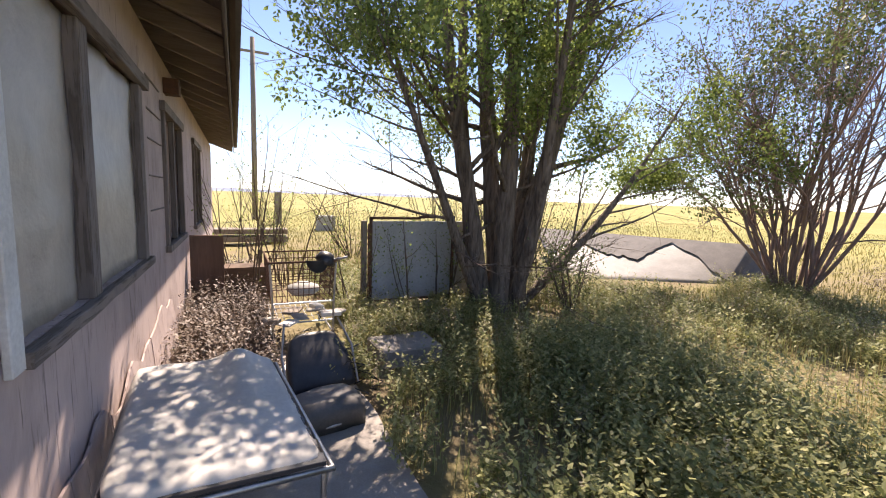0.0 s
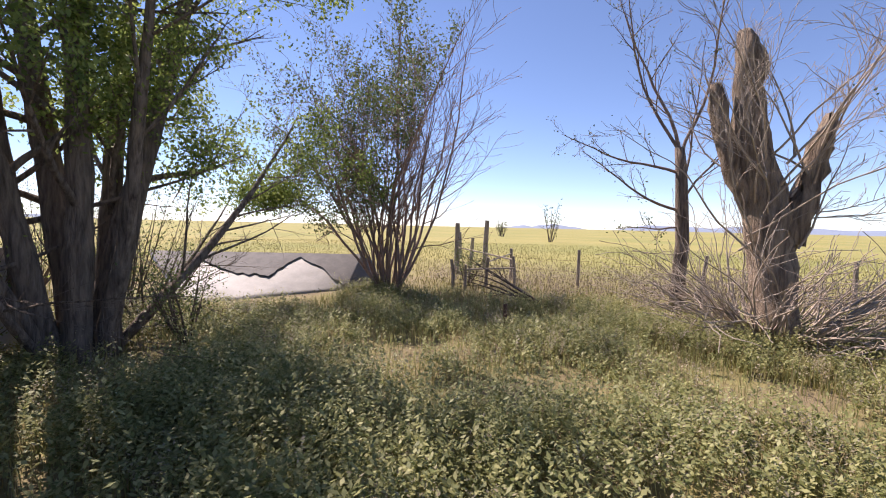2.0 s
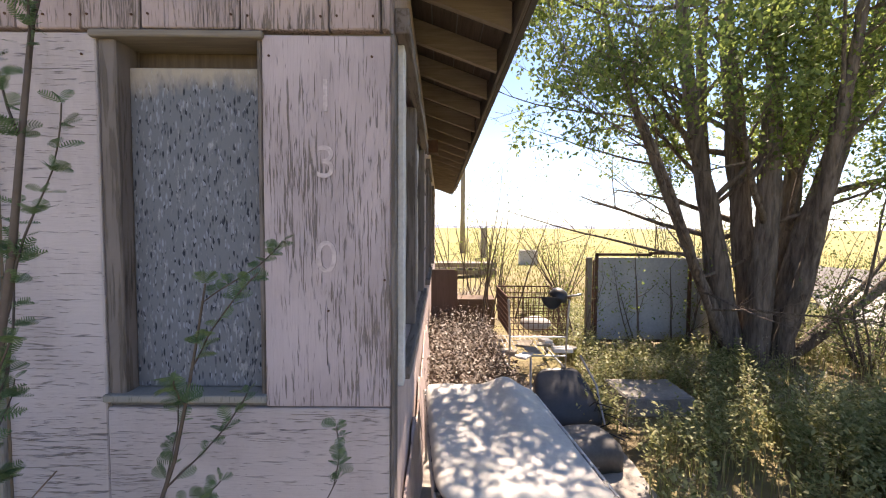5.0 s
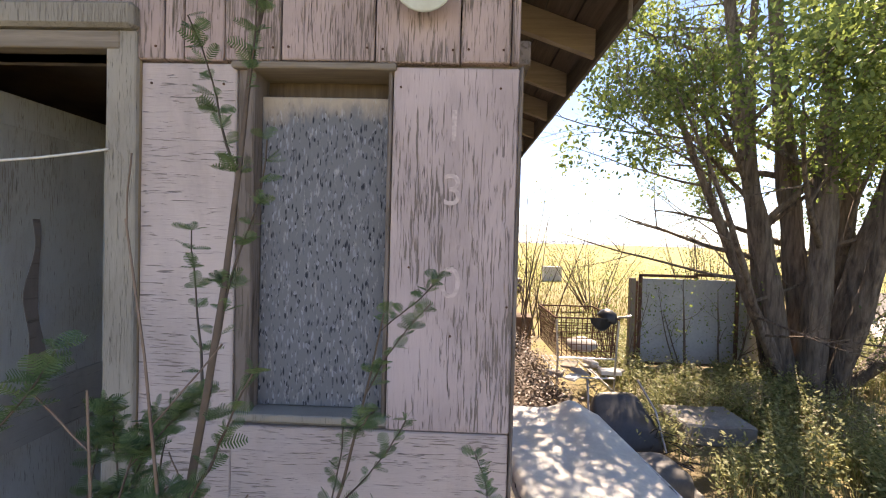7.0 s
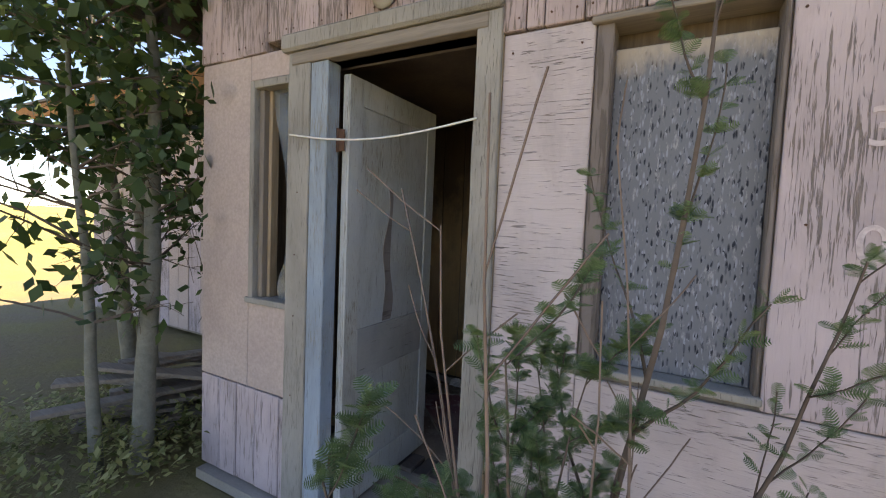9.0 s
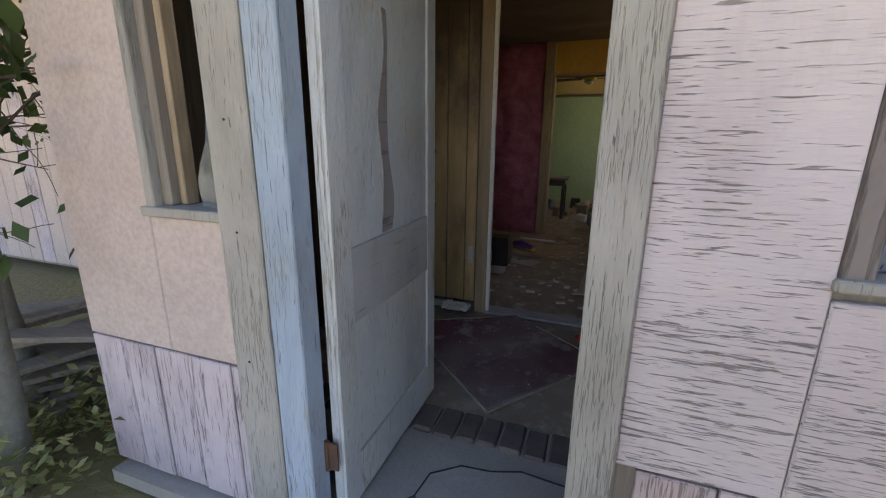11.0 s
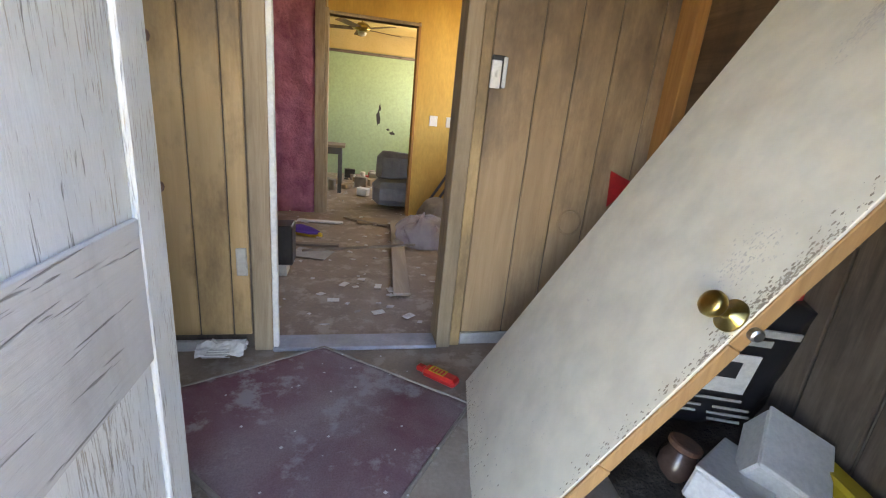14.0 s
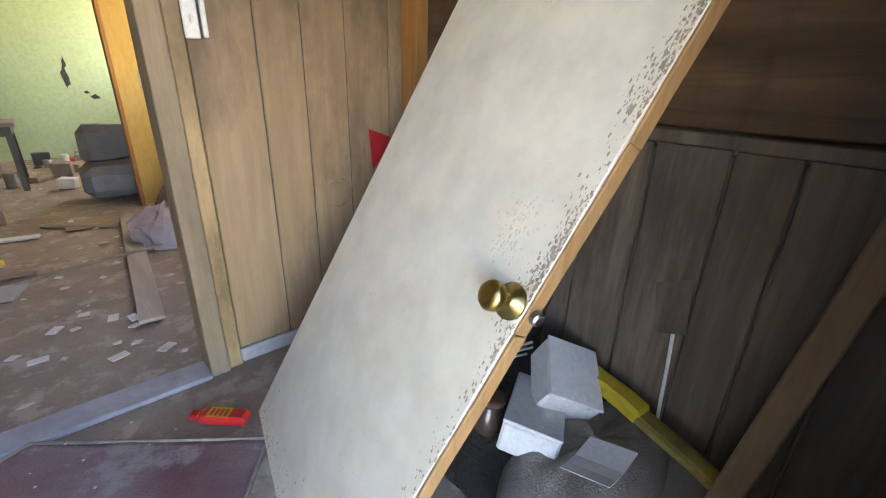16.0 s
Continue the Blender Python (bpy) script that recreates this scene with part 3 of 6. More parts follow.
for lo, hi, mt in (((-2.029, 0.07, 0.025), (-2.018, 0.17, 2.16), door_paint), ((-2.029, 0.785, 0.025), (-2.018, 0.875, 2.16), door_paint), ((-2.029, 0.171, 0.025), (-2.018, 0.784, 0.20), door_paint), ((-2.029, 0.171, 0.68), (-2.019, 0.784, 0.93), rail_paint), ((-2.029, 0.171, 2.03), (-2.018, 0.784, 2.16), door_paint)):
    solid("rail" if hi[1] - lo[1] > 0.3 else "stile", lo, hi, mt, leaf, bevel=0.003)
mb = Mesh()
mb.sheet(3, 16, lambda u, v: (-2.0265, 0.425 + 0.016 * math.sin(v * 9) + (u - 0.5) * (0.075 - 0.055 * v ** 1.5 + 0.012 * math.sin(v * 14)), 0.935 + 0.72 * v), 0.003)
part("bare_patch", mb, delam, leaf, "strip of bare delaminated veneer")
for z in (0.27, 1.85):
    hg = Mesh().box((-2.075, 0.045, z - 0.05), (-2.028, 0.052, z + 0.05)).tube([(-2.066, 0.046, z - 0.055), (-2.066, 0.046, z + 0.055)], 0.008, 8)
    part("hinge", hg, rust_m, leaf, "rusty butt hinge")
for z in (0.96, 1.20):
    part("latch", Mesh().lathe([(0.012, 0), (0.012, 0.012), (0.004, 0.016)], 10, Matrix.Translation((-2.03, 0.876, z)) @ Matrix.Rotation(radians(-90), 4, "X")), rust_m, leaf)

# outdoor lamp over the door
lamp = thing("wall_lamp", "old floodlight with pale round shade above the door", "lamp", (-1.77, -0.02, 2.42))
part("base_plate", Mesh().lathe([(0.06, 0), (0.06, 0.012), (0.045, 0.02)], 20, Matrix.Translation((-1.77, -0.017, 2.42)) @ Matrix.Rotation(radians(90), 4, "X")), trim_grey, lamp, smooth=True)
part("arm", Mesh().tube([(-1.77, -0.03, 2.42), (-1.79, -0.09, 2.44), (-1.83, -0.13, 2.46)], 0.022, 10), rust_m, lamp, "rusty swivel arm", True)
part("shade", Mesh().lathe([(0.03, 0), (0.05, 0.03), (0.075, 0.07), (0.08, 0.085), (0.07, 0.09)], 20, look((-1.84, -0.11, 2.455), (-1.99, -0.42, 2.44)) @ Matrix.Rotation(math.pi, 4, "X")), lamp_glass, lamp, "pale glass shade", True)
lamp2 = thing("wall_lamp", "round milky glass lamp high on the gable", "lamp", (-0.307, -0.03, 2.395))
part("base_plate", Mesh().lathe([(0.05, 0), (0.05, 0.02)], 16, Matrix.Translation((-0.307, -0.012, 2.395)) @ Matrix.Rotation(radians(90), 4, "X")), trim_grey, lamp2)
part("shade", Mesh().lathe([(0.03, 0), (0.08, 0.02), (0.095, 0.05), (0.09, 0.055)], 24, Matrix.Translation((-0.307, -0.03, 2.395)) @ Matrix.Rotation(radians(90), 4, "X")), lamp_glass, lamp2, "round milky shade", True)

# ---- side wall ----
ws = setting("wall_side", "pink stucco-like side wall with flaking base", "wall")
core = Mesh()
wins = [(0.30, 2.32, 1.03, 2.26), (3.32, 4.75, 1.0, 2.26), (6.3, 7.7, 0.98, 2.26)]
y = 0.12
for a, b, lo, hi in wins:
    core.box((-0.14, y, 0), (0.0, a, 2.72)).box((-0.14, a, 0), (0.0, b, lo)).box((-0.14, a, hi), (0.0, b, 2.72))
    y = b
core.box((-0.14, y, 0), (0.0, 12.0, 2.72))
part("stucco", core, pink_y, ws)
for z in (1.35, 1.62, 1.9, 2.12, 2.36):
    solid("lap_edge", (0.0, 2.55, z), (0.014, 3.22, z + 0.012), trim_dark_y, ws)
solid("panel", (0.0, 2.345, 1.0), (0.008, 2.56, 2.5), pink_y, ws)
for a, b in ((0.12, 1.1), (1.12, 2.2), (2.22, 3.4)):
    mb = Mesh().sheet(10, 3, lambda u, v, a=a, b=b: (0.010 + 0.012 * noise.noise((u * 5, a, v)) + 0.035 * (1 - v), a + (b - a) * u, 0.02 + (0.42 + 0.16 * noise.noise((u * 3, a, 7))) * v), -0.012)
    part("loose_skirt", mb, pink_y, ws, "buckled loose base sheet")
w3 = setting("window_3", "side window covered with beige plastic sheet", "window")
solid("white_trim", (0.001, 0.19, 0.98), (0.025, 0.275, 2.22), mottled("white_trim_paint", (0.74, 0.74, 0.72), (0.62, 0.61, 0.58), 5), w3, "white painted trim board")
solid("window_head", (0.001, 0.10, 2.22), (0.05, 2.45, 2.30), trim_dark_y, w3, rough=0.006, cuts=10)
solid("window_sill", (0.001, 0.28, 0.975), (0.045, 2.42, 1.03), trim_dark_y, w3, rough=0.006, cuts=10)
for a, b in ((0.985, 1.11), (2.22, 2.33)):
    solid("mullion", (-0.06, a, 1.03), (0.022, b, 2.22), trim_dark, w3)
for a, b in ((0.28, 0.984), (1.111, 2.219)):
    mb = Mesh().sheet(14, 18, lambda u, v, a=a, b=b: (-0.03 + 0.018 * noise.noise((u * 4, v * 4, a)) + 0.01 * noise.noise((u * 2, v * 9, a + 3)), a + (b - a) * u, 1.03 + 1.19 * v), 0.003)
    part("plastic_sheet", mb, plastic_sheet, w3, "sagging beige plastic sheet", True)
solid("backing", (-0.139, 0.28, 1.03), (-0.12, 2.32, 2.26), dark_ply, w3)
for nm, (a, b, lo, hi) in zip(("window_4", "window_5"), wins[1:]):
    w4 = setting(nm, "empty side window with dark weathered frame", "window")
    for lo3, hi3 in (((-0.03, a, lo), (0.03, a + 0.07, hi)), ((-0.03, b - 0.07, lo), (0.03, b, hi)), ((-0.03, (a + b) / 2 - 0.03, lo), (0.02, (a + b) / 2 + 0.03, hi)), ((-0.05, a - 0.05, hi - 0.04), (0.045, b + 0.05, hi + 0.05)), ((-0.05, a - 0.05, lo - 0.06), (0.05, b + 0.05, lo))):
        solid("window_frame", lo3, hi3, trim_dark, w4)
# small box lamp under the eave
part_box = thing("junction_box", "dark metal junction box under the eave", "box", (0.1, 3.6, 2.5))
solid("box", (0.001, 3.52, 2.42), (0.13, 3.68, 2.56), rust_m, part_box)

# ---- roof ----
roof = setting("roof", "low gable roof with bare rafters and dark decking", "roof")
sl = 0.36
def roof_z(x):
    return 3.50 - sl * abs(x + 1.5)
y = -0.34
rng = random.Random(8)
for sgn in (1, -1):
    for i in range(14):
        s0, s1 = 0.16 * i, 0.16 * i + 0.152
        if s0 > 2.1:
            break
        xa, xb = -1.5 + sgn * s0, -1.5 + sgn * min(s1, 2.12)
        mb = Mesh()
        za, zb = roof_z(xa), roof_z(xb)
        pts = [(xa, za), (xb, zb), (xb, zb + 0.02), (xa, za + 0.02)]
        mb.v = [(px, yy, pz) for yy in (y + rng.uniform(-0.02, 0.02), 12.4) for px, pz in pts]
        mb.f = [(0, 1, 2, 3), (7, 6, 5, 4), (0, 4, 5, 1), (1, 5, 6, 2), (2, 6, 7, 3), (3, 7, 4, 0)]
        part("deck_board", mb, deck_wood, roof)
    mb = Mesh().sheet(4, 24, lambda u, v, sgn=sgn: (-1.5 + sgn * 2.16 * u, -0.36 + 12.8 * v, roof_z(-1.5 + sgn * 2.16 * u) + 0.026 + 0.004 * noise.noise((u * 9, v * 40, 1))), 0.005 * sgn)
    part("roofing", mb, tar_m, roof)
for i in range(21):
    yy = 0.35 + i * 0.6
    for sgn in (1, -1):
        mb = Mesh()
        xa, xb = -1.5 + sgn * 0.06, -1.5 + sgn * 2.03
        pts = [(xa, roof_z(xa) - 0.004), (xb, roof_z(xb) - 0.004), (xb, roof_z(xb) - 0.15), (xa, roof_z(xa) - 0.16)]
        mb.v = [(px, q, pz) for q in (yy, yy + 0.045) for px, pz in pts]
        mb.f = [(0, 1, 2, 3), (7, 6, 5, 4), (0, 4, 5, 1), (1, 5, 6, 2), (2, 6, 7, 3), (3, 7, 4, 0)]
        part("rafter", mb, rafter_wood, roof)
for sgn in (1, -1):
    xx = -1.5 + sgn * 2.045
    solid("fascia", (min(xx, xx + sgn * 0.022), 0.55 if sgn > 0 else -0.3, roof_z(xx) - 0.15), (max(xx, xx + sgn * 0.022), 12.4, roof_z(xx) + 0.02), fascia_wood, roof, "dark weathered fascia board", rough=0.004, cuts=30)
for sgn in (1, -1):
    mb = Mesh()
    xa, xb = -1.5, -1.5 + sgn * 2.08
    pts = [(xa, roof_z(xa) + 0.02), (xb, roof_z(xb) + 0.02), (xb, roof_z(xb) - 0.10), (xa, roof_z(xa) - 0.10)]
    mb.v = [(px, q, pz) for q in (-0.372, -0.345) for px, pz in pts]
    mb.f = [(0, 1, 2, 3), (7, 6, 5, 4), (0, 4, 5, 1), (1, 5, 6, 2), (2, 6, 7, 3), (3, 7, 4, 0)]
    part("barge_board", mb, fascia_wood, roof)

# ---- wing of the house, set back ----
wl = setting("wall_wing", "pink board wall of the house wing", "wall")
part("sheathing", Mesh().box((-8.2, 1.6, 0), (-3.03, 1.72, 2.75)), raw_wood, wl)
rng = random.Random(11)
x = -8.2
while x < -3.06:
    w = min(rng.uniform(0.17, 0.24), -3.035 - x)
    solid("board", (x, 1.575 + rng.uniform(-0.004, 0.004), 0.03), (x + w - 0.007, 1.598, 2.74), pink_plain if rng.random() < 0.7 else pink_v, wl)
    x += w
part("end_wall", Mesh().box((-3.15, 0.12, 0), (-3.03, 1.6, 2.9)), pink_v, wl)
part("end_wall", Mesh().box((-8.3, 1.6, 0), (-8.2, 12.0, 2.75)), pink_v, wl)
solid("eave_board", (-8.5, 0.82, 2.60), (-3.16, 0.86, 2.76), orange_post, wl, "sun-bleached orange eave board")
part("eave_soffit", Mesh().box((-8.5, 0.86, 2.745), (-3.16, 1.75, 2.765)), deck_wood, wl)
mb = Mesh().sheet(2, 6, lambda u, v: (-8.5 + 4.95 * u, 0.80 + 11.54 * v, 2.80 + 0.25 * math.sin(math.pi * v)), 0.03)
part("wing_roof", mb, tar_m, wl)
part("rear_wall", Mesh().box((-8.2, 11.9, 0), (0, 12.0, 2.72)), pink_v, wl)

# ---- inside: floor, ceilings, walls ----
fl = setting("floor", "dirty worn floor of the abandoned rooms", "floor")
part("floor_slab", Mesh().sheet(20, 40, lambda u, v: (-3.9 + 3.76 * u, 0.76 + 8.0 * v, 0.004 + 0.006 * noise.noise((u * 14, v * 28, 0))), 0.05), floor_m, fl)
part("entry_slab", Mesh().box((-3.0, -0.05, -0.05), (-0.14, 0.57, 0.004)), concrete_m, fl, "cracked concrete entry slab")
rng = random.Random(2)
xb = -2.98
while xb < -0.2:
    w = rng.uniform(0.085, 0.105)
    solid("brick", (xb, 0.575 + rng.uniform(-0.01, 0.01), -0.04), (xb + w - 0.012, 0.755 + rng.uniform(-0.01, 0.008), 0.016 + rng.uniform(-0.008, 0.008)), brick_m, fl, bevel=0.008, rough=0.004)
    xb += w
crack = Mesh()
for pts in ([(-1.93, 0.15), (-1.86, 0.24), (-1.84, 0.36), (-1.74, 0.44), (-1.62, 0.45), (-1.5, 0.49), (-1.3, 0.47)], [(-1.86, 0.24), (-1.80, 0.20), (-1.76, 0.1)]):
    crack.tube([(a + 0.008 * math.sin(a * 60), b, 0.0045) for a, b in pts], 0.004, 4)
part("crack", crack, black_m, fl)
ce = setting("ceiling", "sooty low board ceiling of the front room", "ceiling")
part("ceiling_board", Mesh().box((-3.03, 0.12, 2.36), (-0.14, 2.05, 2.38)).box((-3.9, 2.05, 2.40), (-0.14, 4.9, 2.42)), ceil_dark, ce)
cg = setting("ceiling_green_room", "yellowed stained ceiling with a torn hole", "ceiling")
hole = (-1.45, -0.72, 6.3, 7.0)
mb = Mesh()
for lo, hi in (((-3.9, 5.0), (hole[0], 8.8)), ((hole[1], 5.0), (-0.14, 8.8)), ((hole[0], 5.0), (hole[1], hole[2])), ((hole[0], hole[3]), (hole[1], 8.8))):
    mb.box((*lo, 2.40), (*hi, 2.42))
part("ceiling_board", mb, ceil_cream, cg)
# Added dark sheet over the hole; its colour stands for the attic's shade.
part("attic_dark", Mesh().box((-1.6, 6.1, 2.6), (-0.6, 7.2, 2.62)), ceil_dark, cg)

def plank_wall(parent, y0, spans, z0, z1, material, face=-1, thick=0.012, name="plank"):
    for a, b in spans:
        solid(name, (a + 0.003, min(y0, y0 + face * thick), z0), (b - 0.003, max(y0, y0 + face * thick), z1), material, parent, bevel=0.004)


wb = setting("wall_inner", "sooty wood-panelled partition with a bare doorway", "wall")
part("studding", Mesh().box((-3.03, 1.99, 0), (-2.12, 2.09, 2.36)).box((-1.17, 1.99, 0), (-0.14, 2.09, 2.36)).box((-2.12, 1.99, 2.15), (-1.17, 2.09, 2.36)), dark_boards, wb)
xs = [-1.124, -0.90, -0.727, -0.543, -0.333, -0.14]
plank_wall(wb, 1.988, list(zip(xs, xs[1:])), 0.075, 2.36, panelling)
plank_wall(wb, 1.988, [(-3.03, -2.78), (-2.78, -2.55), (-2.55, -2.345), (-2.345, -2.205), (-2.205, -2.125)], 0.075, 2.36, panelling_ochre)
solid("baseboard", (-1.124, 1.968, 0.006), (-0.14, 1.987, 0.07), grey_card, wb)
solid("baseboard", (-2.62, 1.95, 0.02), (-2.125, 1.972, 0.07), grey_card, wb, m=Matrix.Rotation(radians(0.6), 4, "Z"))
solid("doorway_trim", (-2.115, 1.955, 0.0), (-2.032, 2.10, 2.2), jamb_wood, wb, rough=0.003, cuts=10)
solid("white_strip", (-2.030, 1.945, 0.0), (-2.006, 1.98, 2.2), white_m, wb, "white metal door strip")
solid("doorway_trim", (-1.252, 1.95, 0.0), (-1.18, 2.10, 2.2), jamb_wood, wb, rough=0.003, cuts=10)
solid("doorway_trim", (-1.178, 1.965, 0.0), (-1.126, 1.987, 2.2), panelling_ochre, wb)
solid("threshold", (-2.03, 1.93, 0.006), (-1.253, 2.06, 0.026), mottled("dull_grey_strip", (0.44, 0.46, 0.49), (0.30, 0.31, 0.33), 9, 0.45, 0.2, 0.003, 60, 0.5), wb, "grey metal threshold strip")
sw = thing("light_switch", "white light switch hanging loose from the panelling", "switch", (-1.1, 1.97, 1.33))
solid("wall_box", (-1.125, 1.960, 1.27), (-1.06, 1.975, 1.40), black_m, sw)
solid("switch_plate", (-1.128, 1.945, 1.265), (-1.083, 1.958, 1.378), white_m, sw)
solid("toggle", (-1.11, 1.935, 1.31), (-1.10, 1.946, 1.335), white_m, sw)
solid("side_plate", (-1.073, 1.95, 1.27), (-1.056, 1.962, 1.395), white_m, sw)
sk = thing("wall_socket", "torn pale outlet plate on the door frame", "socket", (-2.15, 1.97, 0.45))
solid("plate", (-2.18, 1.962, 0.37), (-2.135, 1.974, 0.5), grey_card, sk, rough=0.006)
rg = thing("round_mark", "brown ring-shaped rosette stuck to the panelling", "ornament", (-0.62, 1.96, 0.67))
mb = Mesh().tube([(-0.62 + 0.06 * math.cos(a * math.pi / 10), 1.974, 0.68 + 0.062 * math.sin(a * math.pi / 10)) for a in range(21)], 0.006, 6)
part("rosette", mb, panelling, rg)

wr = setting("wall_porch_side", "dark mouldy upright boards under a plywood window cover", "wall")
yb = 0.12
rng = random.Random(4)
while yb < 1.97:
    w = min(rng.uniform(0.15, 0.21), 1.972 - yb)
    solid("board", (-0.20 + rng.uniform(-0.006, 0.006), yb + 0.003, 0.01), (-0.185, yb + w - 0.004, 1.02), dark_boards, wr)
    yb += w
solid("ledge", (-0.225, 0.12, 1.022), (-0.15, 1.97, 1.06), dark_boards, wr, rough=0.004, cuts=8)
solid("plywood_cover", (-0.19, 0.12, 1.065), (-0.17, 1.9, 2.36), dark_ply, wr, "dark stained plywood over the window")
solid("corner_post", (-0.27, 1.86, 0.0), (-0.205, 1.972, 2.36), orange_post, wr, "orange stained corner post")
part("backing", Mesh().box((-0.168, 0.12, 0.0), (-0.142, 1.98, 1.0)), raw_wood, wr)
part("inner_lining", Mesh().box((-3.03, 0.121, 0), (-2.66, 0.13, 2.36)).box((-1.215, 0.121, 0), (-0.2, 0.13, 2.36)), dark_boards, wr)
part("end_lining", Mesh().box((-3.028, 0.13, 0), (-3.02, 1.98, 2.36)), dark_boards, wr)

wh = setting("wall_hall", "unfinished hall walls with ochre plywood and insulation", "wall")
part("left_wall", Mesh().box((-4.0, 2.09, 0), (-3.9, 8.9, 2.42)), ochre_ply, wh)
part("front_return", Mesh().box((-3.9, 1.98, 0), (-3.03, 2.09, 2.42)), ochre_ply, wh)
for nm, lo, hi in (("lining", (-0.16, 2.09, 0), (-0.142, 3.32, 2.42)), ("lining", (-0.16, 3.32, 0), (-0.142, 4.75, 1.0)), ("lining", (-0.16, 3.32, 2.26), (-0.142, 4.75, 2.42)), ("lining", (-0.16, 4.75, 0), (-0.142, 4.9, 2.42))):
    part(nm, Mesh().box(lo, hi), ochre_ply, wh)
part("partition", Mesh().box((-1.04, 4.9, 0), (-0.142, 5.0, 2.42)).box((-1.96, 4.9, 2.0), (-1.04, 5.0, 2.42)).box((-3.9, 4.93, 0), (-1.98, 5.0, 2.42)), ochre_ply, wh)
part("insulation", Mesh().sheet(40, 44, lambda u, v: (-3.88 + 1.80 * u, 4.90 - 0.05 * (0.5 + 0.5 * abs(math.sin(u * math.pi * 4.5))) - 0.035 * noise.noise((u * 9, v * 12, 1)) - 0.012 * noise.noise((u * 40, v * 50, 5)), 0.0 + 2.38 * v), 0.02), insulation_m, wh, "shaggy pink fibre insulation", True)
solid("stud", (-2.075, 4.83, 0), (-1.985, 4.93, 2.4), jamb_wood, wh, rough=0.003, cuts=8)
solid("doorway_trim", (-1.985, 4.86, 0), (-1.95, 5.01, 2.05), jamb_wood, wh)
solid("doorway_trim", (-1.06, 4.88, 0), (-1.03, 5.01, 2.04), orange_post, wh)
solid("doorway_trim", (-1.985, 4.87, 2.0), (-1.03, 5.01, 2.03), jamb_wood, wh)
for x0 in (-0.87, -0.68):
    solid("switch_plate", (x0, 4.885, 1.03), (x0 + 0.09, 4.898, 1.14), white_m, wh)
wg = setting("wall_green", "pale green walls with punched holes", "wall")
part("far_wall", Mesh().box((-3.9, 8.1, 0), (-0.14, 8.2, 2.42)), green_wall_m, wg)
part("side_lining", Mesh().box((-0.16, 5.0, 0), (-0.142, 6.3, 2.42)).box((-0.16, 6.3, 0), (-0.142, 7.7, 0.98)).box((-0.16, 6.3, 2.26), (-0.142, 7.7, 2.42)).box((-0.16, 7.7, 0), (-0.142, 8.1, 2.42)), green_wall_m, wg)
part("side_lining", Mesh().box((-3.9, 5.0, 0), (-3.88, 8.1, 2.42)), green_wall_m, wg)
solid("cornice", (-3.9, 8.05, 2.03), (-0.16, 8.098, 2.07), trim_dark, wg)
part("upper_wall", Mesh().box((-3.9, 8.085, 2.08), (-0.16, 8.099, 2.40)), ceil_cream, wg)
# The wall is uncut: flat black patches paint the shade inside its holes.
hl = Mesh()
for cx, cz, w, h in ((-1.24, 1.03, 0.035, 0.13), (-1.22, 1.20, 0.018, 0.06), (-0.98, 0.78, 0.05, 0.03), (-1.06, 0.84, 0.03, 0.02)):
    k = len(hl.v)
    n = 9
    for yy in (8.094, 8.099):
        hl.v += [(cx + w * math.cos(a * 6.283 / n) * (1 + 0.3 * math.sin(a * 5)), yy, cz + h * math.sin(a * 6.283 / n) * (1 + 0.3 * math.cos(a * 3))) for a in range(n)]
    hl.f += [tuple(range(k, k + n)), tuple(range(k + 2 * n - 1, k + n - 1, -1))] + [(k + i, k + (i + 1) % n, k + n + (i + 1) % n, k + n + i) for i in range(n)]
part("wall_hole", hl, black_m, wg, "flat black patch for the shade in a punched hole")

# ---- inside: things ----
A, U, W = Vector((-1.185, 1.61, 0.045)), Vector((0.435, -0.172, 0.884)).normalized(), Vector((-0.157, -0.775, -0.045))
W = (W - U * W.dot(U)).normalized()
N = W.cross(U)
if N.z < 0:
    N = -N
ld = thing("leaning_door", "grimy white flush door leaning against the wall", "door", (-1.2, 1.2, 0))
A = A + 0.018 * W
dm = axes(A, W, N, U)
solid("slab", (0, -0.036, 0), (0.785, 0, 2.03), white_door_m, ld, "scuffed white painted face", 0.002, dm)
rng = random.Random(7)
z = 0.0
while z < 2.03:
    h = min(rng.uniform(0.35, 0.8), 2.03 - z)
    solid("edge_strip", (0.786, -0.036 + rng.uniform(0, 0.003), z), (0.793 + rng.uniform(0, 0.006), -0.001, z + h - 0.0006), door_edge, ld, bevel=0.003, m=dm, rough=0.003, cuts=4)
    z += h
chips = Mesh()
for i in range(2600):
    zz = rng.choice((rng.gauss(1.0, 0.09), rng.uniform(1.3, 2.02), rng.uniform(1.3, 2.02), rng.uniform(0.3, 2.0), abs(rng.gauss(0, 0.06))))
    uu = 0.785 - abs(rng.gauss(0, 0.012 + 0.016 * (0.5 + noise.noise((zz * 7, 0, 4)))))
    if zz < 0.2 and rng.random() < 0.8:
        uu = rng.uniform(0.02, 0.77)
    a, s = rng.uniform(0, 3), 0.0008 + 0.0045 * rng.random() ** 2.5
    k = len(chips.v)
    chips.v += [tuple(dm @ Vector((uu + s * math.cos(a + q) * 0.6, 0.0012, zz + s * math.sin(a + q) * 1.3))) for q in (0, 1.4, 2.9, 4.4)]
    chips.f.append((k, k + 1, k + 2, k + 3))
part("paint_chips", chips, mottled("bared_door_filler", (0.42, 0.36, 0.28), (0.26, 0.21, 0.16), 40, 0.8), ld, kind="stuff")
smudge = Mesh()
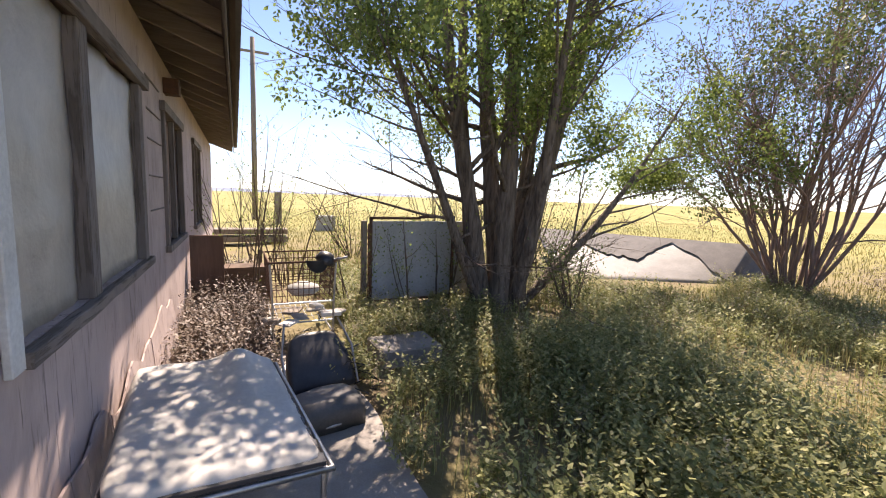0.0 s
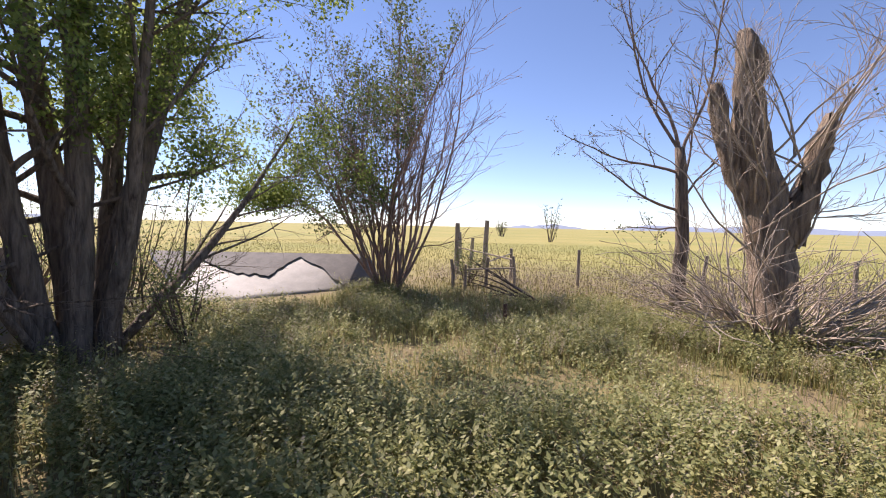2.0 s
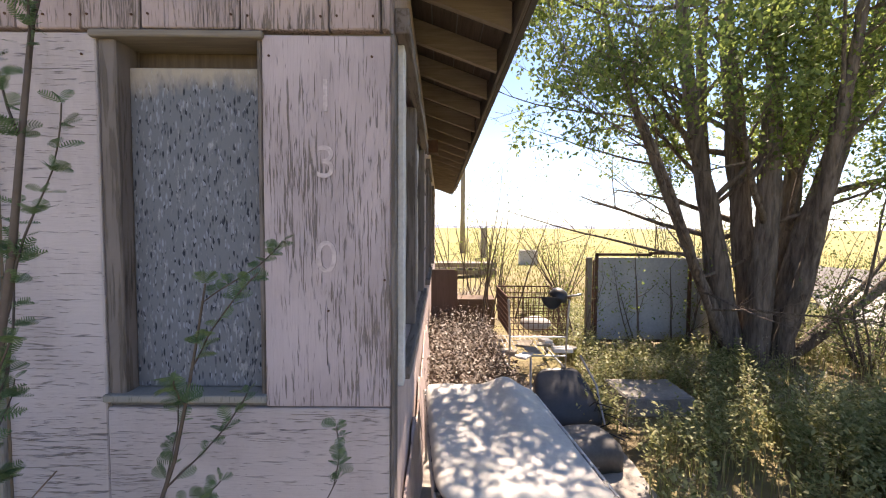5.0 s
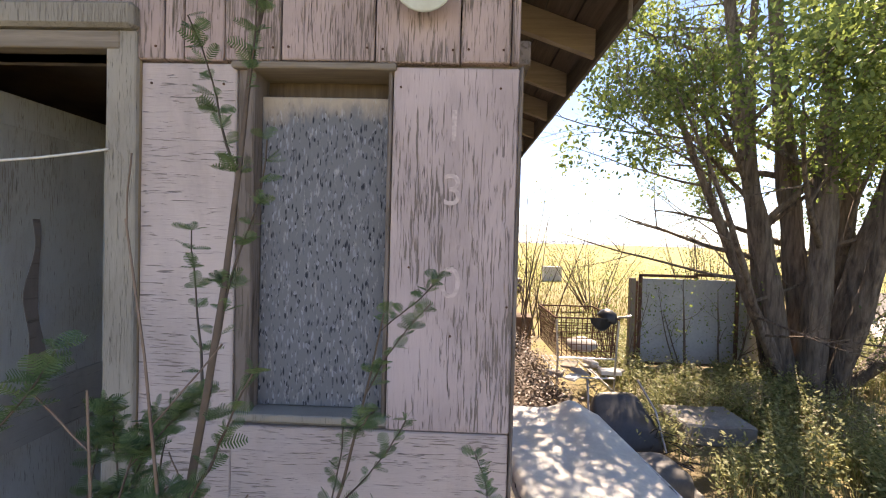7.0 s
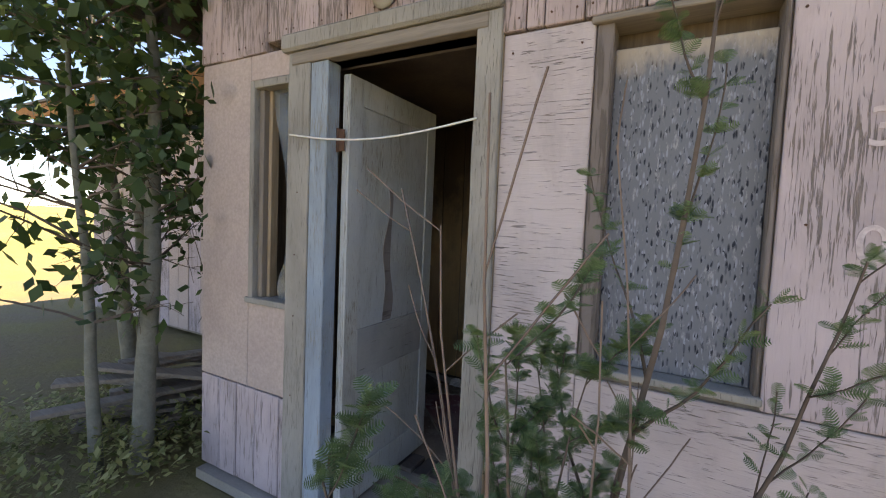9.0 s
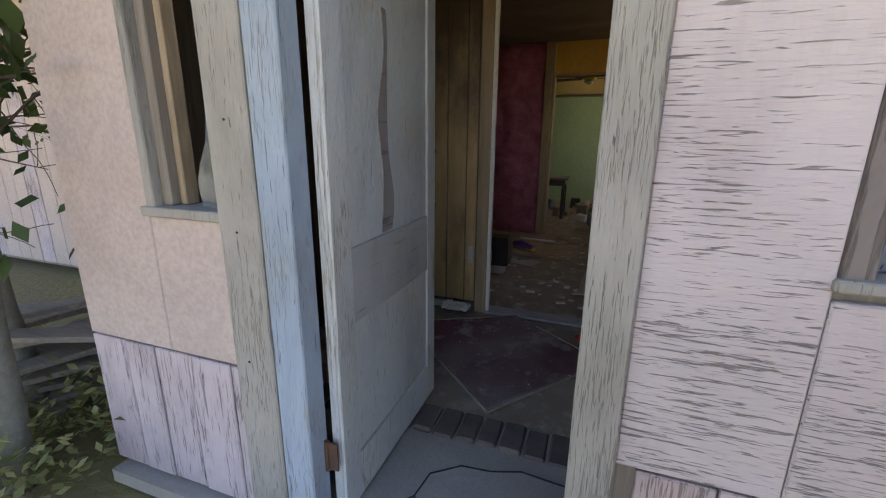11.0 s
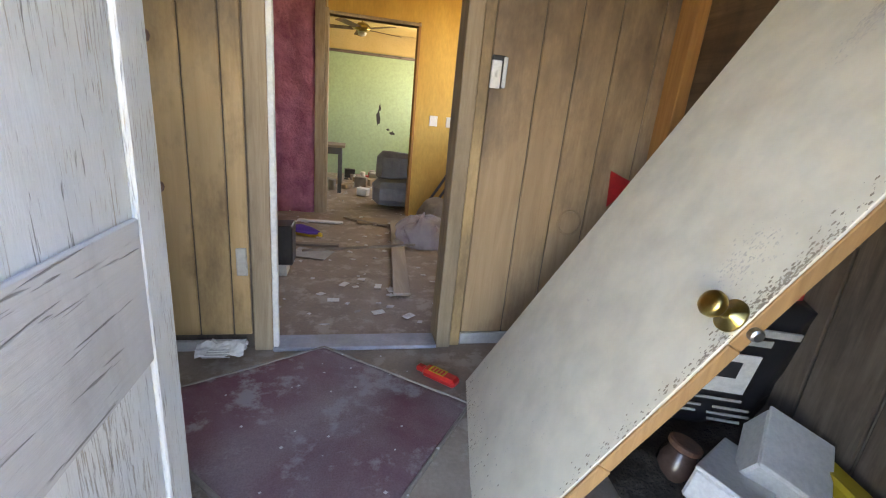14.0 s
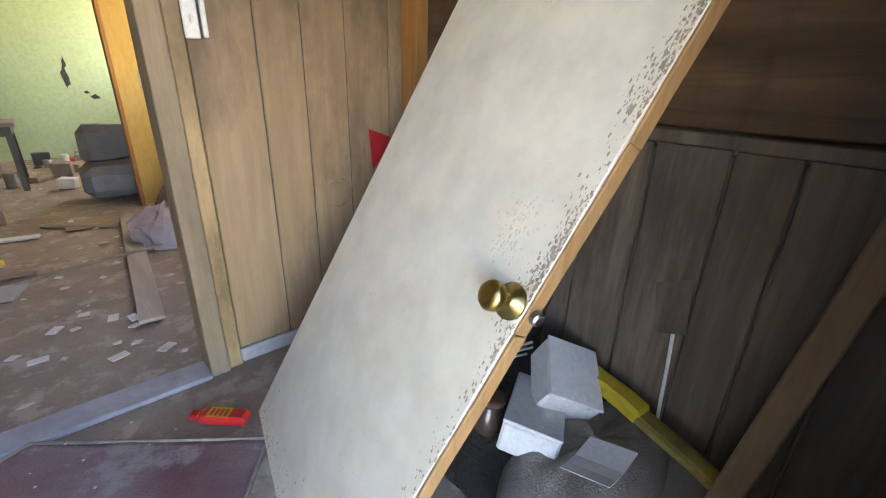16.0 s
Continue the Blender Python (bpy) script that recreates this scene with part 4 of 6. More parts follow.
for cx, cz, sx, sz, n in ((0.42, 1.62, 0.016, 0.05, 700), (0.66, 1.04, 0.03, 0.05, 260), (0.3, 0.7, 0.012, 0.02, 20), (0.2, 0.3, 0.05, 0.06, 50), (0.55, 0.35, 0.08, 0.12, 60)):
    for i in range(n):
        px, pz, r = rng.gauss(cx, sx), rng.gauss(cz, sz), 0.0008 + 0.0024 * rng.random() ** 2
        if not 0.01 < px < 0.77 or pz < 0.01:
            continue
        k = len(smudge.v)
        smudge.v += [tuple(dm @ Vector((px + r * math.cos(a) * rng.uniform(0.5, 1), 0.001, pz + r * math.sin(a) * rng.uniform(0.8, 1.8)))) for a in (0, 1.05, 2.1, 3.14, 4.2, 5.2)]
        smudge.f.append(tuple(range(k, k + 6)))
part("smudges", smudge, mottled("grey_smudge", (0.54, 0.50, 0.42), (0.63, 0.59, 0.51), 22, 0.7), ld, kind="stuff")
kz = 0.922
km = dm @ Matrix.Translation((0.748, 0, kz)) @ Matrix.Rotation(radians(-90), 4, "X")
kn = part("knob", Mesh().lathe([(0.036, 0), (0.036, 0.006), (0.014, 0.012), (0.012, 0.03), (0.02, 0.036), (0.028, 0.046), (0.029, 0.058), (0.024, 0.066), (0.012, 0.069)], 24, km), brass_m, ld, "tarnished brass door knob", True)
part("latch", Mesh().lathe([(0.014, 0), (0.014, 0.012), (0.010, 0.016)], 12, dm @ Matrix.Translation((0.795, -0.018, kz)) @ Matrix.Rotation(radians(90), 4, "Y")), steel_m, ld)

rug = thing("rug", "dusty maroon rug with a worn grey middle", "rug", (-1.72, 1.4, 0))
c1, c2, c3, c4 = (Vector(c) for c in ((-1.72, 0.79, 0), (-2.50, 1.56, 0), (-1.80, 1.94, 0), (-1.20, 1.47, 0)))
part("carpet", Mesh().sheet(30, 30, lambda u, v: (c1 * (1 - u) + c4 * u) * (1 - v) + (c2 * (1 - u) + c3 * u) * v + Vector((0, 0, 0.022 + 0.006 * noise.noise((u * 6, v * 6, 1))))
                         , 0.011), rug_m, rug, smooth=True)
part("border", Mesh().tube([c + Vector((0, 0, 0.02)) for c in (c1, c4, c3, c2, c1)], 0.009, 6), burlap_m, rug, "frayed dark hem")

rb = thing("bottle", "flat red plastic bottle lying on the floor", "bottle", (-1.3, 1.66, 0))
bm4 = axes(Vector((-1.345, 1.72, 0.026)), Vector((0.72, -0.69, 0)), Vector((0.69, 0.72, 0)), Vector((0, 0, 1)))
solid("body", (0, -0.032, -0.02), (0.17, 0.032, 0.02), red_m, rb, bevel=0.012, m=bm4)
solid("neck", (-0.04, -0.018, -0.013), (0.0, 0.018, 0.013), red_m, rb, bevel=0.006, m=bm4)
solid("sticker", (0.03, -0.024, 0.0202), (0.11, 0.024, 0.0215), yellow_m, rb, "worn yellow sticker", 0.0, bm4)
for i in range(4):
    solid("sticker_bar", (0.04 + 0.017 * i, -0.018, 0.0216), (0.05 + 0.017 * i, 0.015, 0.0222), red_m, rb, bevel=0.0, m=bm4)
rt = thing("red_pennant", "red plastic triangle tucked behind the leaning door", "sign", (-0.6, 1.9, 0.9))
tri = Mesh()
tri.v = [(x0, y0, z0) for y0 in (1.93, 1.935) for x0, z0 in ((-0.475, 0.955), (-0.33, 0.90), (-0.46, 0.78))]
tri.f = [(0, 2, 1), (3, 4, 5), (0, 1, 4, 3), (1, 2, 5, 4), (2, 0, 3, 5)]
part("blade", tri, red_m, rt)

pw = thing("paper_bundle", "crumpled white printed paper by the door strip", "paper", (-2.22, 1.86, 0))
part("wad", Mesh().sheet(10, 8, lambda u, v: (-2.33 + 0.19 * u, 1.83 + 0.10 * v + 0.02 * u, 0.03 + 0.075 * math.sin(math.pi * (0.15 + 0.7 * v)) * (0.7 + 0.5 * noise.noise((u * 5, v * 5, 3)))), 0.012), white_m, pw)
for k in range(4):
    solid("print_bar", (-2.30 + 0.01 * k, 1.828 - 0.002, 0.045 + 0.012 * k), (-2.19, 1.829, 0.049 + 0.012 * k), grey_card, pw, bevel=0.0)
lie_m = mottled("dark_floor_rag", (0.10, 0.09, 0.085), (0.17, 0.15, 0.14), 9, 0.95, 0.8, 0.01, 80)
rd = thing("rag", "dark dusty rag heaped beside the panelling", "cloth", (-2.62, 1.8, 0))
part("cloth", Mesh().sheet(18, 12, lambda u, v: (-2.86 + 0.42 * u, 1.62 + 0.30 * v, 0.012 + 0.13 * math.sin(math.pi * u) ** 0.6 * math.sin(math.pi * v) ** 0.6 * (0.7 + 0.8 * noise.noise((u * 5, v * 4, 6)))), 0.004), lie_m, rd, smooth=True)
jar = thing("jar", "sooty brown glass jar under the leaning door", "jar", (-0.64, 1.01, 0))
part("body", Mesh().lathe([(0.05, 0), (0.062, 0.01), (0.062, 0.11), (0.048, 0.14), (0.046, 0.15)], 20, pose(-0.64, 1.01, 0.02, 0, 12, 0)), mottled("sooty_brown_glass", (0.05, 0.03, 0.024), (0.09, 0.055, 0.045), 9, 0.25, 0.1, 0.002, 50, 0.5), jar, smooth=True)
part("lid", Mesh().lathe([(0.05, 0.15), (0.052, 0.152), (0.052, 0.168), (0.045, 0.172)], 20, pose(-0.64, 1.01, 0.02, 0, 12, 0)), rust_m, jar, "rusty screw lid")

# the black sack behind the door
bag = thing("sack", "black printed plastic sack with white picture panel", "sack", (-0.4, 1.2, 0))
sm = axes(Vector((-0.385, 1.22, 0.03)), Vector((0.94, -0.34, 0)), Vector((0.33, 0.92, 0.2)).normalized(), Vector((-0.07, -0.19, 0.98)).normalized())
part("film", Mesh().sheet(12, 12, lambda u, v: sm @ Vector(((u - 0.5) * 0.42, -0.05 * math.sin(math.pi * u) * math.sin(math.pi * v) + 0.012 * noise.noise((u * 7, v * 7, 2)), 0.62 * v)), 0.10), black_m, bag, smooth=True)
solid("picture", (-0.12, -0.075, 0.30), (0.07, -0.068, 0.47), white_m, bag, "white printed picture panel", 0.002, sm)
solid("screen", (-0.09, -0.078, 0.37), (0.02, -0.076, 0.44), black_m, bag, bevel=0.001, m=sm)
for i, (a, b) in enumerate(((-0.14, 0.08), (-0.17, -0.04), (-0.17, -0.05), (0.0, 0.12), (-0.01, 0.13), (0.0, 0.11))):
    zz = (0.26, 0.22, 0.19, 0.22, 0.19, 0.16)[i]
    solid("print_bar", (a, -0.072, zz), (b, -0.066, zz + 0.008), grey_card, bag, bevel=0.0, m=sm)
for a, b, zz in ((0.03, 0.16, 0.54), (0.02, 0.09, 0.50)):
    solid("print_bar", (a, -0.058, zz), (b, -0.05, zz + 0.026), grey_card, bag, bevel=0.0, m=sm)
rbx = thing("carton", "crushed red and white carton on the heap", "box", (-0.25, 1.15, 0.5))
solid("box", (-0.36, 1.10, 0.60), (-0.21, 1.26, 0.68), red_m, rbx, bevel=0.006, rough=0.01, m=Matrix.Translation((0, 0, 0)))
heap = thing("rubbish_heap", "dark heap of rags under the leaning door", "rubbish", (-0.45, 1.0, 0))
part("rag", Mesh().sheet(20, 20, lambda u, v: (-0.86 + 0.64 * u, 0.62 + 0.9 * v, 0.01 + (0.10 * u + 0.05) * math.sin(math.pi * min(1, v * 1.1 + 0.02)) ** 0.7 * (1 if 0 < v < 1 else 0) + 0.05 * noise.noise((u * 6, v * 6, 3)))), mottled("black_rags", (0.03, 0.027, 0.024), (0.055, 0.045, 0.035), 8, 0.95, 1.0, 0.03, 60), heap, smooth=True)

def foam_box(name, m, s, label):
    t = thing(name, label, "box", m.translation)
    solid("tray", (-s[0], -s[1], 0), (s[0], s[1], s[2]), white_m, t, bevel=0.008, m=m)
    solid("lid", (-s[0] * 1.02, -s[1] * 1.02, s[2] + 0.001), (s[0] * 1.02, s[1] * 1.02, s[2] + 0.012), white_m, t, bevel=0.004, m=m)
    return t


foam_box("foam_box", pose(-0.37, 0.92, 0.14, 22, -20, 40), (0.115, 0.095, 0.13), "white foam box tilted on the rubbish heap")
fb = foam_box("foam_box", pose(-0.52, 0.90, 0.06, 8, 12, 30), (0.17, 0.09, 0.10), "white foam box half buried in rubbish")
yp = thing("yellow_package", "crumpled yellow plastic package on the heap", "package", (-0.33, 0.7, 0.2))
ya, yb2 = Vector((-0.27, 0.85, 0.22)), Vector((-0.32, 0.38, 0.13))
yd = (yb2 - ya).normalized()
ym = axes(ya, yd, Vector((0, 0, 1)).cross(yd).normalized(), yd.cross(Vector((0, 0, 1)).cross(yd).normalized()))
solid("wrapper", (0, -0.04, -0.028), (0.22, 0.04, 0.028), yellow_m, yp, bevel=0.012, m=ym, rough=0.01, cuts=6)
solid("torn_end", (0.20, -0.035, -0.025), (0.48, 0.03, 0.016), mottled("dirty_yellow_film", (0.36, 0.27, 0.06), (0.16, 0.11, 0.05), 14, 0.5, 0.8, 0.01), yp, "dirty torn end", 0.01, ym, 0.015, 8)
solid("end_cap", (-0.012, -0.03, -0.02), (0.002, 0.03, 0.02), grey_card, yp, bevel=0.006, m=ym)
sk2 = thing("cloth_bundle", "stiff grimy grey cloth bundle on the floor", "cloth", (-0.5, 0.72, 0))
part("cloth", Mesh().sheet(26, 18, lambda u, v: (-0.47 + 0.38 * math.cos(6.283 * u) * math.sin(math.pi * (0.5 * v)) * (1 + 0.15 * noise.noise((math.cos(6.283 * u) * 2, math.sin(6.283 * u) * 2, v * 2))), 0.70 + 0.20 * math.sin(6.283 * u) * math.sin(math.pi * (0.5 * v)), 0.005 + 0.14 * math.cos(math.pi * 0.5 * v) ** 0.6 * (1 + 0.25 * noise.noise((math.cos(6.283 * u) * 3, math.sin(6.283 * u) * 3, v * 3)))), 0.0), burlap_m, sk2, smooth=True)
sc = thing("card_scrap", "torn white card lying on the bundle", "paper", (-0.55, 0.64, 0.16))
part("sheet", Mesh().sheet(4, 4, lambda u, v: (-0.66 + 0.16 * u + 0.03 * v, 0.70 - 0.13 * v, 0.155 + 0.035 * abs(u - 0.4) + 0.02 * v), 0.003), white_m, sc)
wbar = thing("bright_rod", "thin white rod standing against the dark boards", "rod", (-0.23, 0.62, 0))
part("rod", Mesh().tube([(-0.235, 0.60, 0.0), (-0.225, 0.625, 0.35), (-0.215, 0.64, 0.52)], 0.006, 8), white_m, wbar)
pl2 = thing("leaning_post", "brown wooden post leaning in the corner", "post", (-0.36, 0.35, 0))
pa, pb = Vector((-0.36, 0.385, 0.0)), Vector((-0.215, 0.25, 1.05))
pd = (pb - pa).normalized()
side = Vector((0, 1, 0)).cross(pd).normalized()
solid("post", (-0.035, -0.035, 0), (0.035, 0.035, 1.1), timber("brown_post", (0.34, 0.225, 0.13), (0.22, 0.14, 0.08), 2), pl2, bevel=0.005, m=axes(pa, side, pd.cross(side), pd))
torn = Mesh().sheet(6, 6, lambda u, v: (-0.207 - 0.04 * u * v, 0.72 - 0.10 * u - 0.03 * v, 0.60 - 0.16 * v + 0.05 * u), 0.004)
part("torn_board", torn, dark_boards, wr, "splintered torn board edge")

# hall floor litter
def lie(name, label, category, p, q, w, h, material, z=0.012):
    p, q = Vector((*p, z)), Vector((*q, z))
    d = (q - p)
    t = thing(name, label, category, p)
    solid("board", (0, -w / 2, 0), (d.length, w / 2, h), material, t, bevel=0.003, m=axes(p, d.normalized(), Vector((0, 0, 1)).cross(d.normalized()), Vector((0, 0, 1))), rough=0.002)
    return t


lie("plank", "pale painted plank lying on the littered floor", "plank", (-1.36, 2.55), (-1.22, 4.45), 0.11, 0.02, timber("pale_plank", (0.50, 0.44, 0.36), (0.36, 0.30, 0.24), 1), 0.02)
lie("lath", "thin pale lath across the floor", "lath", (-2.05, 3.35), (-1.02, 3.62), 0.022, 0.018, raw_wood_x, 0.04)
lie("lath", "thin pale lath across the floor", "lath", (-2.15, 3.62), (-1.78, 3.6), 0.05, 0.016, raw_wood_x)
lie("lath", "short pale lath by the insulation", "lath", (-2.2, 4.42), (-1.76, 4.36), 0.06, 0.02, white_m)
lie("lath", "broken grey lath on the floor", "lath", (-1.75, 4.62), (-1.3, 4.3), 0.05, 0.015, raw_wood_x)
lie("card_sheet", "torn cardboard sheet on the floor", "cardboard", (-2.12, 3.42), (-1.84, 3.33), 0.22, 0.006, grey_card, 0.015)
lie("card_sheet", "brown cardboard sheet on the floor", "cardboard", (-1.62, 4.5), (-1.3, 4.52), 0.26, 0.006, jamb_wood, 0.015)
bx = thing("speaker_box", "black box standing by the doorway", "box", (-2.2, 3.1, 0))
solid("case", (-2.42, 2.88, 0.09), (-2.06, 3.06, 0.36), black_m, bx, bevel=0.008)
solid("base", (-2.42, 2.9, 0.006), (-2.10, 3.05, 0.088), grey_card, bx)
solid("front_patch", (-2.25, 2.874, 0.12), (-2.21, 2.879, 0.24), white_m, bx)
sh = thing("shoe", "purple trainer with yellow sole on the floor", "shoe", (-2.08, 3.9, 0))
part("upper", Mesh().tube([(-2.2, 3.98, 0.05), (-2.12, 3.95, 0.055), (-2.03, 3.91, 0.045), (-1.96, 3.88, 0.035)], [0.035, 0.045, 0.04, 0.025], 10), purple_m, sh, smooth=True)
part("sole", Mesh().tube([(-2.22, 3.985, 0.02), (-2.08, 3.93, 0.02), (-1.94, 3.87, 0.02)], [0.03, 0.036, 0.028], 8), yellow_m, sh, "yellow rubber sole", True)
rng = random.Random(21)
bits = Mesh()
for i in range(260):
    x0, y0 = rng.uniform(-2.6, -0.6), rng.uniform(2.15, 8.0)
    s = rng.uniform(0.006, 0.03) * (1.0 if y0 > 3 else 1.2)
    a, k = rng.uniform(0, 6), len(bits.v)
    for zz in (0.016, 0.020):
        bits.v += [(x0 + s * math.cos(a + q), y0 + s * math.sin(a + q) * 0.7, zz + 0.01 * rng.random()) for q in (0, 1.5, 3.1, 4.7)]
    bits.f += [(k, k + 1, k + 2, k + 3), (k + 4, k + 7, k + 6, k + 5)] + [(k + q, k + 4 + q, k + 4 + (q + 1) % 4, k + (q + 1) % 4) for q in range(4)]
for i in range(30):
    x0, y0 = rng.uniform(-2.2, -1.3), rng.uniform(0.8, 1.95)
    s, a, k = rng.uniform(0.003, 0.008), rng.uniform(0, 6), len(bits.v)
    bits.v += [(x0 + s * math.cos(a + q), y0 + s * math.sin(a + q), 0.032) for q in (0, 1.5, 3.1, 4.7)]
    bits.f.append((k, k + 1, k + 2, k + 3))
tagged(part("paper_scraps", bits, paper_m, kind="stuff"), "scattered paper and plaster crumbs on the floor", "litter")
for i, (x0, y0) in enumerate(((-1.78, 2.50), (-1.52, 2.33), (-1.35, 2.28), (-1.72, 2.75), (-1.5, 2.72), (-1.42, 2.66))):
    t = thing("card", "small white card lying on the floor", "card", (x0, y0, 0.015), "cards on the floor")
    solid("card_sheet", (-0.035, -0.022, 0), (0.035, 0.022, 0.004), white_m, t, bevel=0.0, m=pose(x0, y0, 0.014, 0, 0, 20 * i))
pb3 = thing("plastic_bag", "crumpled translucent plastic bag on the floor", "bag", (-1.0, 3.9, 0))
pq = Mat("cloudy_plastic_film")
pq.put(pq.b, "Alpha", 0.75)
film_m = pq.done(pq.mix(pq.noise(pq.space(), 9, 4), (0.50, 0.46, 0.48), (0.34, 0.28, 0.34)), 0.25, pq.noise(pq.space(), 14, 5), 0.9, 0.03, spec=0.5)
part("film", Mesh().sheet(26, 14, lambda u, v: (-1.02 + (0.27 * math.cos(6.283 * u) * math.sin(math.pi * 0.5 * v)) * (1 + 0.35 * noise.noise((math.cos(6.283 * u) * 3, math.sin(6.283 * u) * 3, v * 4))), 3.85 + 0.3 * math.sin(6.283 * u) * math.sin(math.pi * 0.5 * v), 0.01 + 0.24 * math.cos(math.pi * 0.5 * v) * (1 + 0.3 * noise.noise((math.cos(6.283 * u) * 2, math.sin(6.283 * u) * 2, 5 + v * 3))))), film_m, pb3)
st = thing("leaning_strap", "dark straps hanging over a bag by the wall", "strap", (-0.8, 4.6, 0))
for dx in (0.0, 0.09, 0.2):
    part("strap", Mesh().sheet(1, 12, lambda u, v, dx=dx: (-1.12 + dx + 0.55 * v + 0.035 * u, 4.45 + 0.25 * v, 0.02 + 0.70 * v ** 1.3), 0.008), black_m, st)
part("bag", Mesh().sheet(22, 12, lambda u, v: (-0.72 + 0.3 * math.cos(6.283 * u) * math.sin(math.pi * 0.5 * v), 4.5 + 0.25 * math.sin(6.283 * u) * math.sin(math.pi * 0.5 * v), 0.01 + 0.28 * math.cos(math.pi * 0.5 * v) * (1 + 0.3 * noise.noise((u * 5, v * 3, 8))))), burlap_m, st, smooth=True)
ac = thing("armchair", "grey upholstered chair lying among the rubbish", "chair", (-1.15, 5.35, 0))
cm = mottled("grey_upholstery", (0.20, 0.205, 0.22), (0.14, 0.145, 0.16), 9, 0.9, 0.5, 0.006, 90)
solid("seat", (-1.42, 5.1, 0.05), (-0.9, 5.6, 0.34), cm, ac, bevel=0.07, rough=0.02, cuts=4)
solid("backrest", (-1.38, 5.45, 0.3), (-0.9, 5.66, 0.66), cm, ac, bevel=0.07, rough=0.02, cuts=4)
solid("armrest", (-0.99, 5.05, 0.3), (-0.86, 5.5, 0.5), cm, ac, bevel=0.05)
tb = thing("side_table", "small dark wooden table in the green room", "table", (-2.2, 6.2, 0))
solid("tabletop", (-2.56, 6.05, 0.62), (-1.78, 6.55, 0.655), raw_wood_x, tb)
solid("apron", (-2.52, 6.09, 0.53), (-1.82, 6.51, 0.618), black_m, tb)
for x0 in (-2.52, -1.87):
    for y0 in (6.09, 6.46):
        solid("leg", (x0, y0, 0.004), (x0 + 0.05, y0 + 0.05, 0.53), black_m, tb)
fan = thing("ceiling_fan", "old brown five-bladed ceiling fan at rest", "fan", (-1.55, 6.4, 2.4))
part("rod", Mesh().tube([(-1.6, 6.4, 2.40), (-1.6, 6.4, 2.22)], 0.015, 8), brass_m, fan)
part("motor", Mesh().lathe([(0.05, 0), (0.10, 0.02), (0.11, 0.06), (0.06, 0.10)], 20, Matrix.Translation((-1.6, 6.4, 2.12))), brass_m, fan, smooth=True)
part("light_bowl", Mesh().lathe([(0.01, 0), (0.05, 0.015), (0.06, 0.05), (0.04, 0.06)], 16, Matrix.Translation((-1.6, 6.4, 2.06))), lamp_glass, fan, smooth=True)
for i in range(5):
    a = 0.4 + i * 2 * math.pi / 5
    solid("blade", (0.13, -0.055, -0.004), (0.56, 0.06, 0.004), dark_ply, fan, bevel=0.002, m=Matrix.Translation((-1.6, 6.4, 2.15)) @ Matrix.Rotation(a, 4, "Z") @ Matrix.Rotation(0.15, 4, "X"))
rng = random.Random(31)
for i in range(46):
    x0, y0 = rng.uniform(-2.5, -0.5), rng.uniform(5.5, 7.9)
    if i < 14:
        x0, y0 = rng.uniform(-1.9, -0.8), rng.uniform(6.9, 7.9)
    s = rng.uniform(0.04, 0.11)
    mt = rng.choice((white_m, white_m, grey_card, black_m, jamb_wood, burlap_m, red_m, cm))
    if rng.random() < 0.5:
        t = thing("carton", "small battered carton among the rubbish", "box", (x0, y0, 0))
        solid("box", (-s, -s * 0.7, 0), (s, s * 0.7, s * rng.uniform(0.7, 1.8)), mt, t, bevel=0.006, m=pose(x0, y0, 0.012, rng.uniform(-3, 3), rng.uniform(-3, 3), rng.uniform(0, 180)), rough=0.008)
    elif rng.random() < 0.6:
        t = thing("tin_can", "old tin standing among the rubbish", "tin", (x0, y0, 0))
        part("body", Mesh().lathe([(s * 0.5, 0), (s * 0.5, s * 1.3), (s * 0.42, s * 1.4)], 14, Matrix.Translation((x0, y0, 0.012))), mt, t, smooth=False)
    else:
        t = thing("rag", "crumpled rag on the littered floor", "cloth", (x0, y0, 0))
        part("cloth", Mesh().sheet(10, 8, lambda u, v, x0=x0, y0=y0, s=s: (x0 + 2 * s * (u - 0.5), y0 + 2 * s * (v - 0.5), 0.012 + s * 0.8 * math.sin(math.pi * u) * math.sin(math.pi * v) * (1 + 0.6 * noise.noise((x0 + u * 4, y0 + v * 4, 0))))), mt, t, smooth=True)

# ---- yard: things ----
cot = thing("padded_bench", "low slatted bench with a sagging white vinyl pad", "bench", (0.5, 0.85, 0))
q1, q2, q3, q4 = (Vector(c) for c in ((0.06, 1.47, 0), (0.775, 1.40, 0), (0.90, 0.27, 0), (0.15, 0.27, 0)))
def pad_pt(u, v):
    u, v = 0.5 + (u - 0.5) * (1 - 0.07 * abs(2 * v - 1) ** 8), 0.5 + (v - 0.5) * (1 - 0.05 * abs(2 * u - 1) ** 8)
    p = (q4 * (1 - u) + q3 * u) * (1 - v) + (q1 * (1 - u) + q2 * u) * v
    r = 0.10
    p = p + Vector((0, 0, 0.505 + 0.02 * v ** 2 + 0.075 * v ** 2 * math.exp(-((u - 0.74) / 0.15) ** 2) + 0.015 * v * math.sin(4 * u) + 0.010 * noise.noise((u * 4, v * 5, 3)) - 0.02 * (1 - v) * u))
    e = min(u, 1 - u, v, 1 - v)
    return p - Vector((0, 0, 0.03 * max(0, 1 - e / 0.04) ** 2))
part("pad", Mesh().sheet(36, 44, pad_pt, 0.018), pad_m, cot, "stained creased white vinyl pad", True)
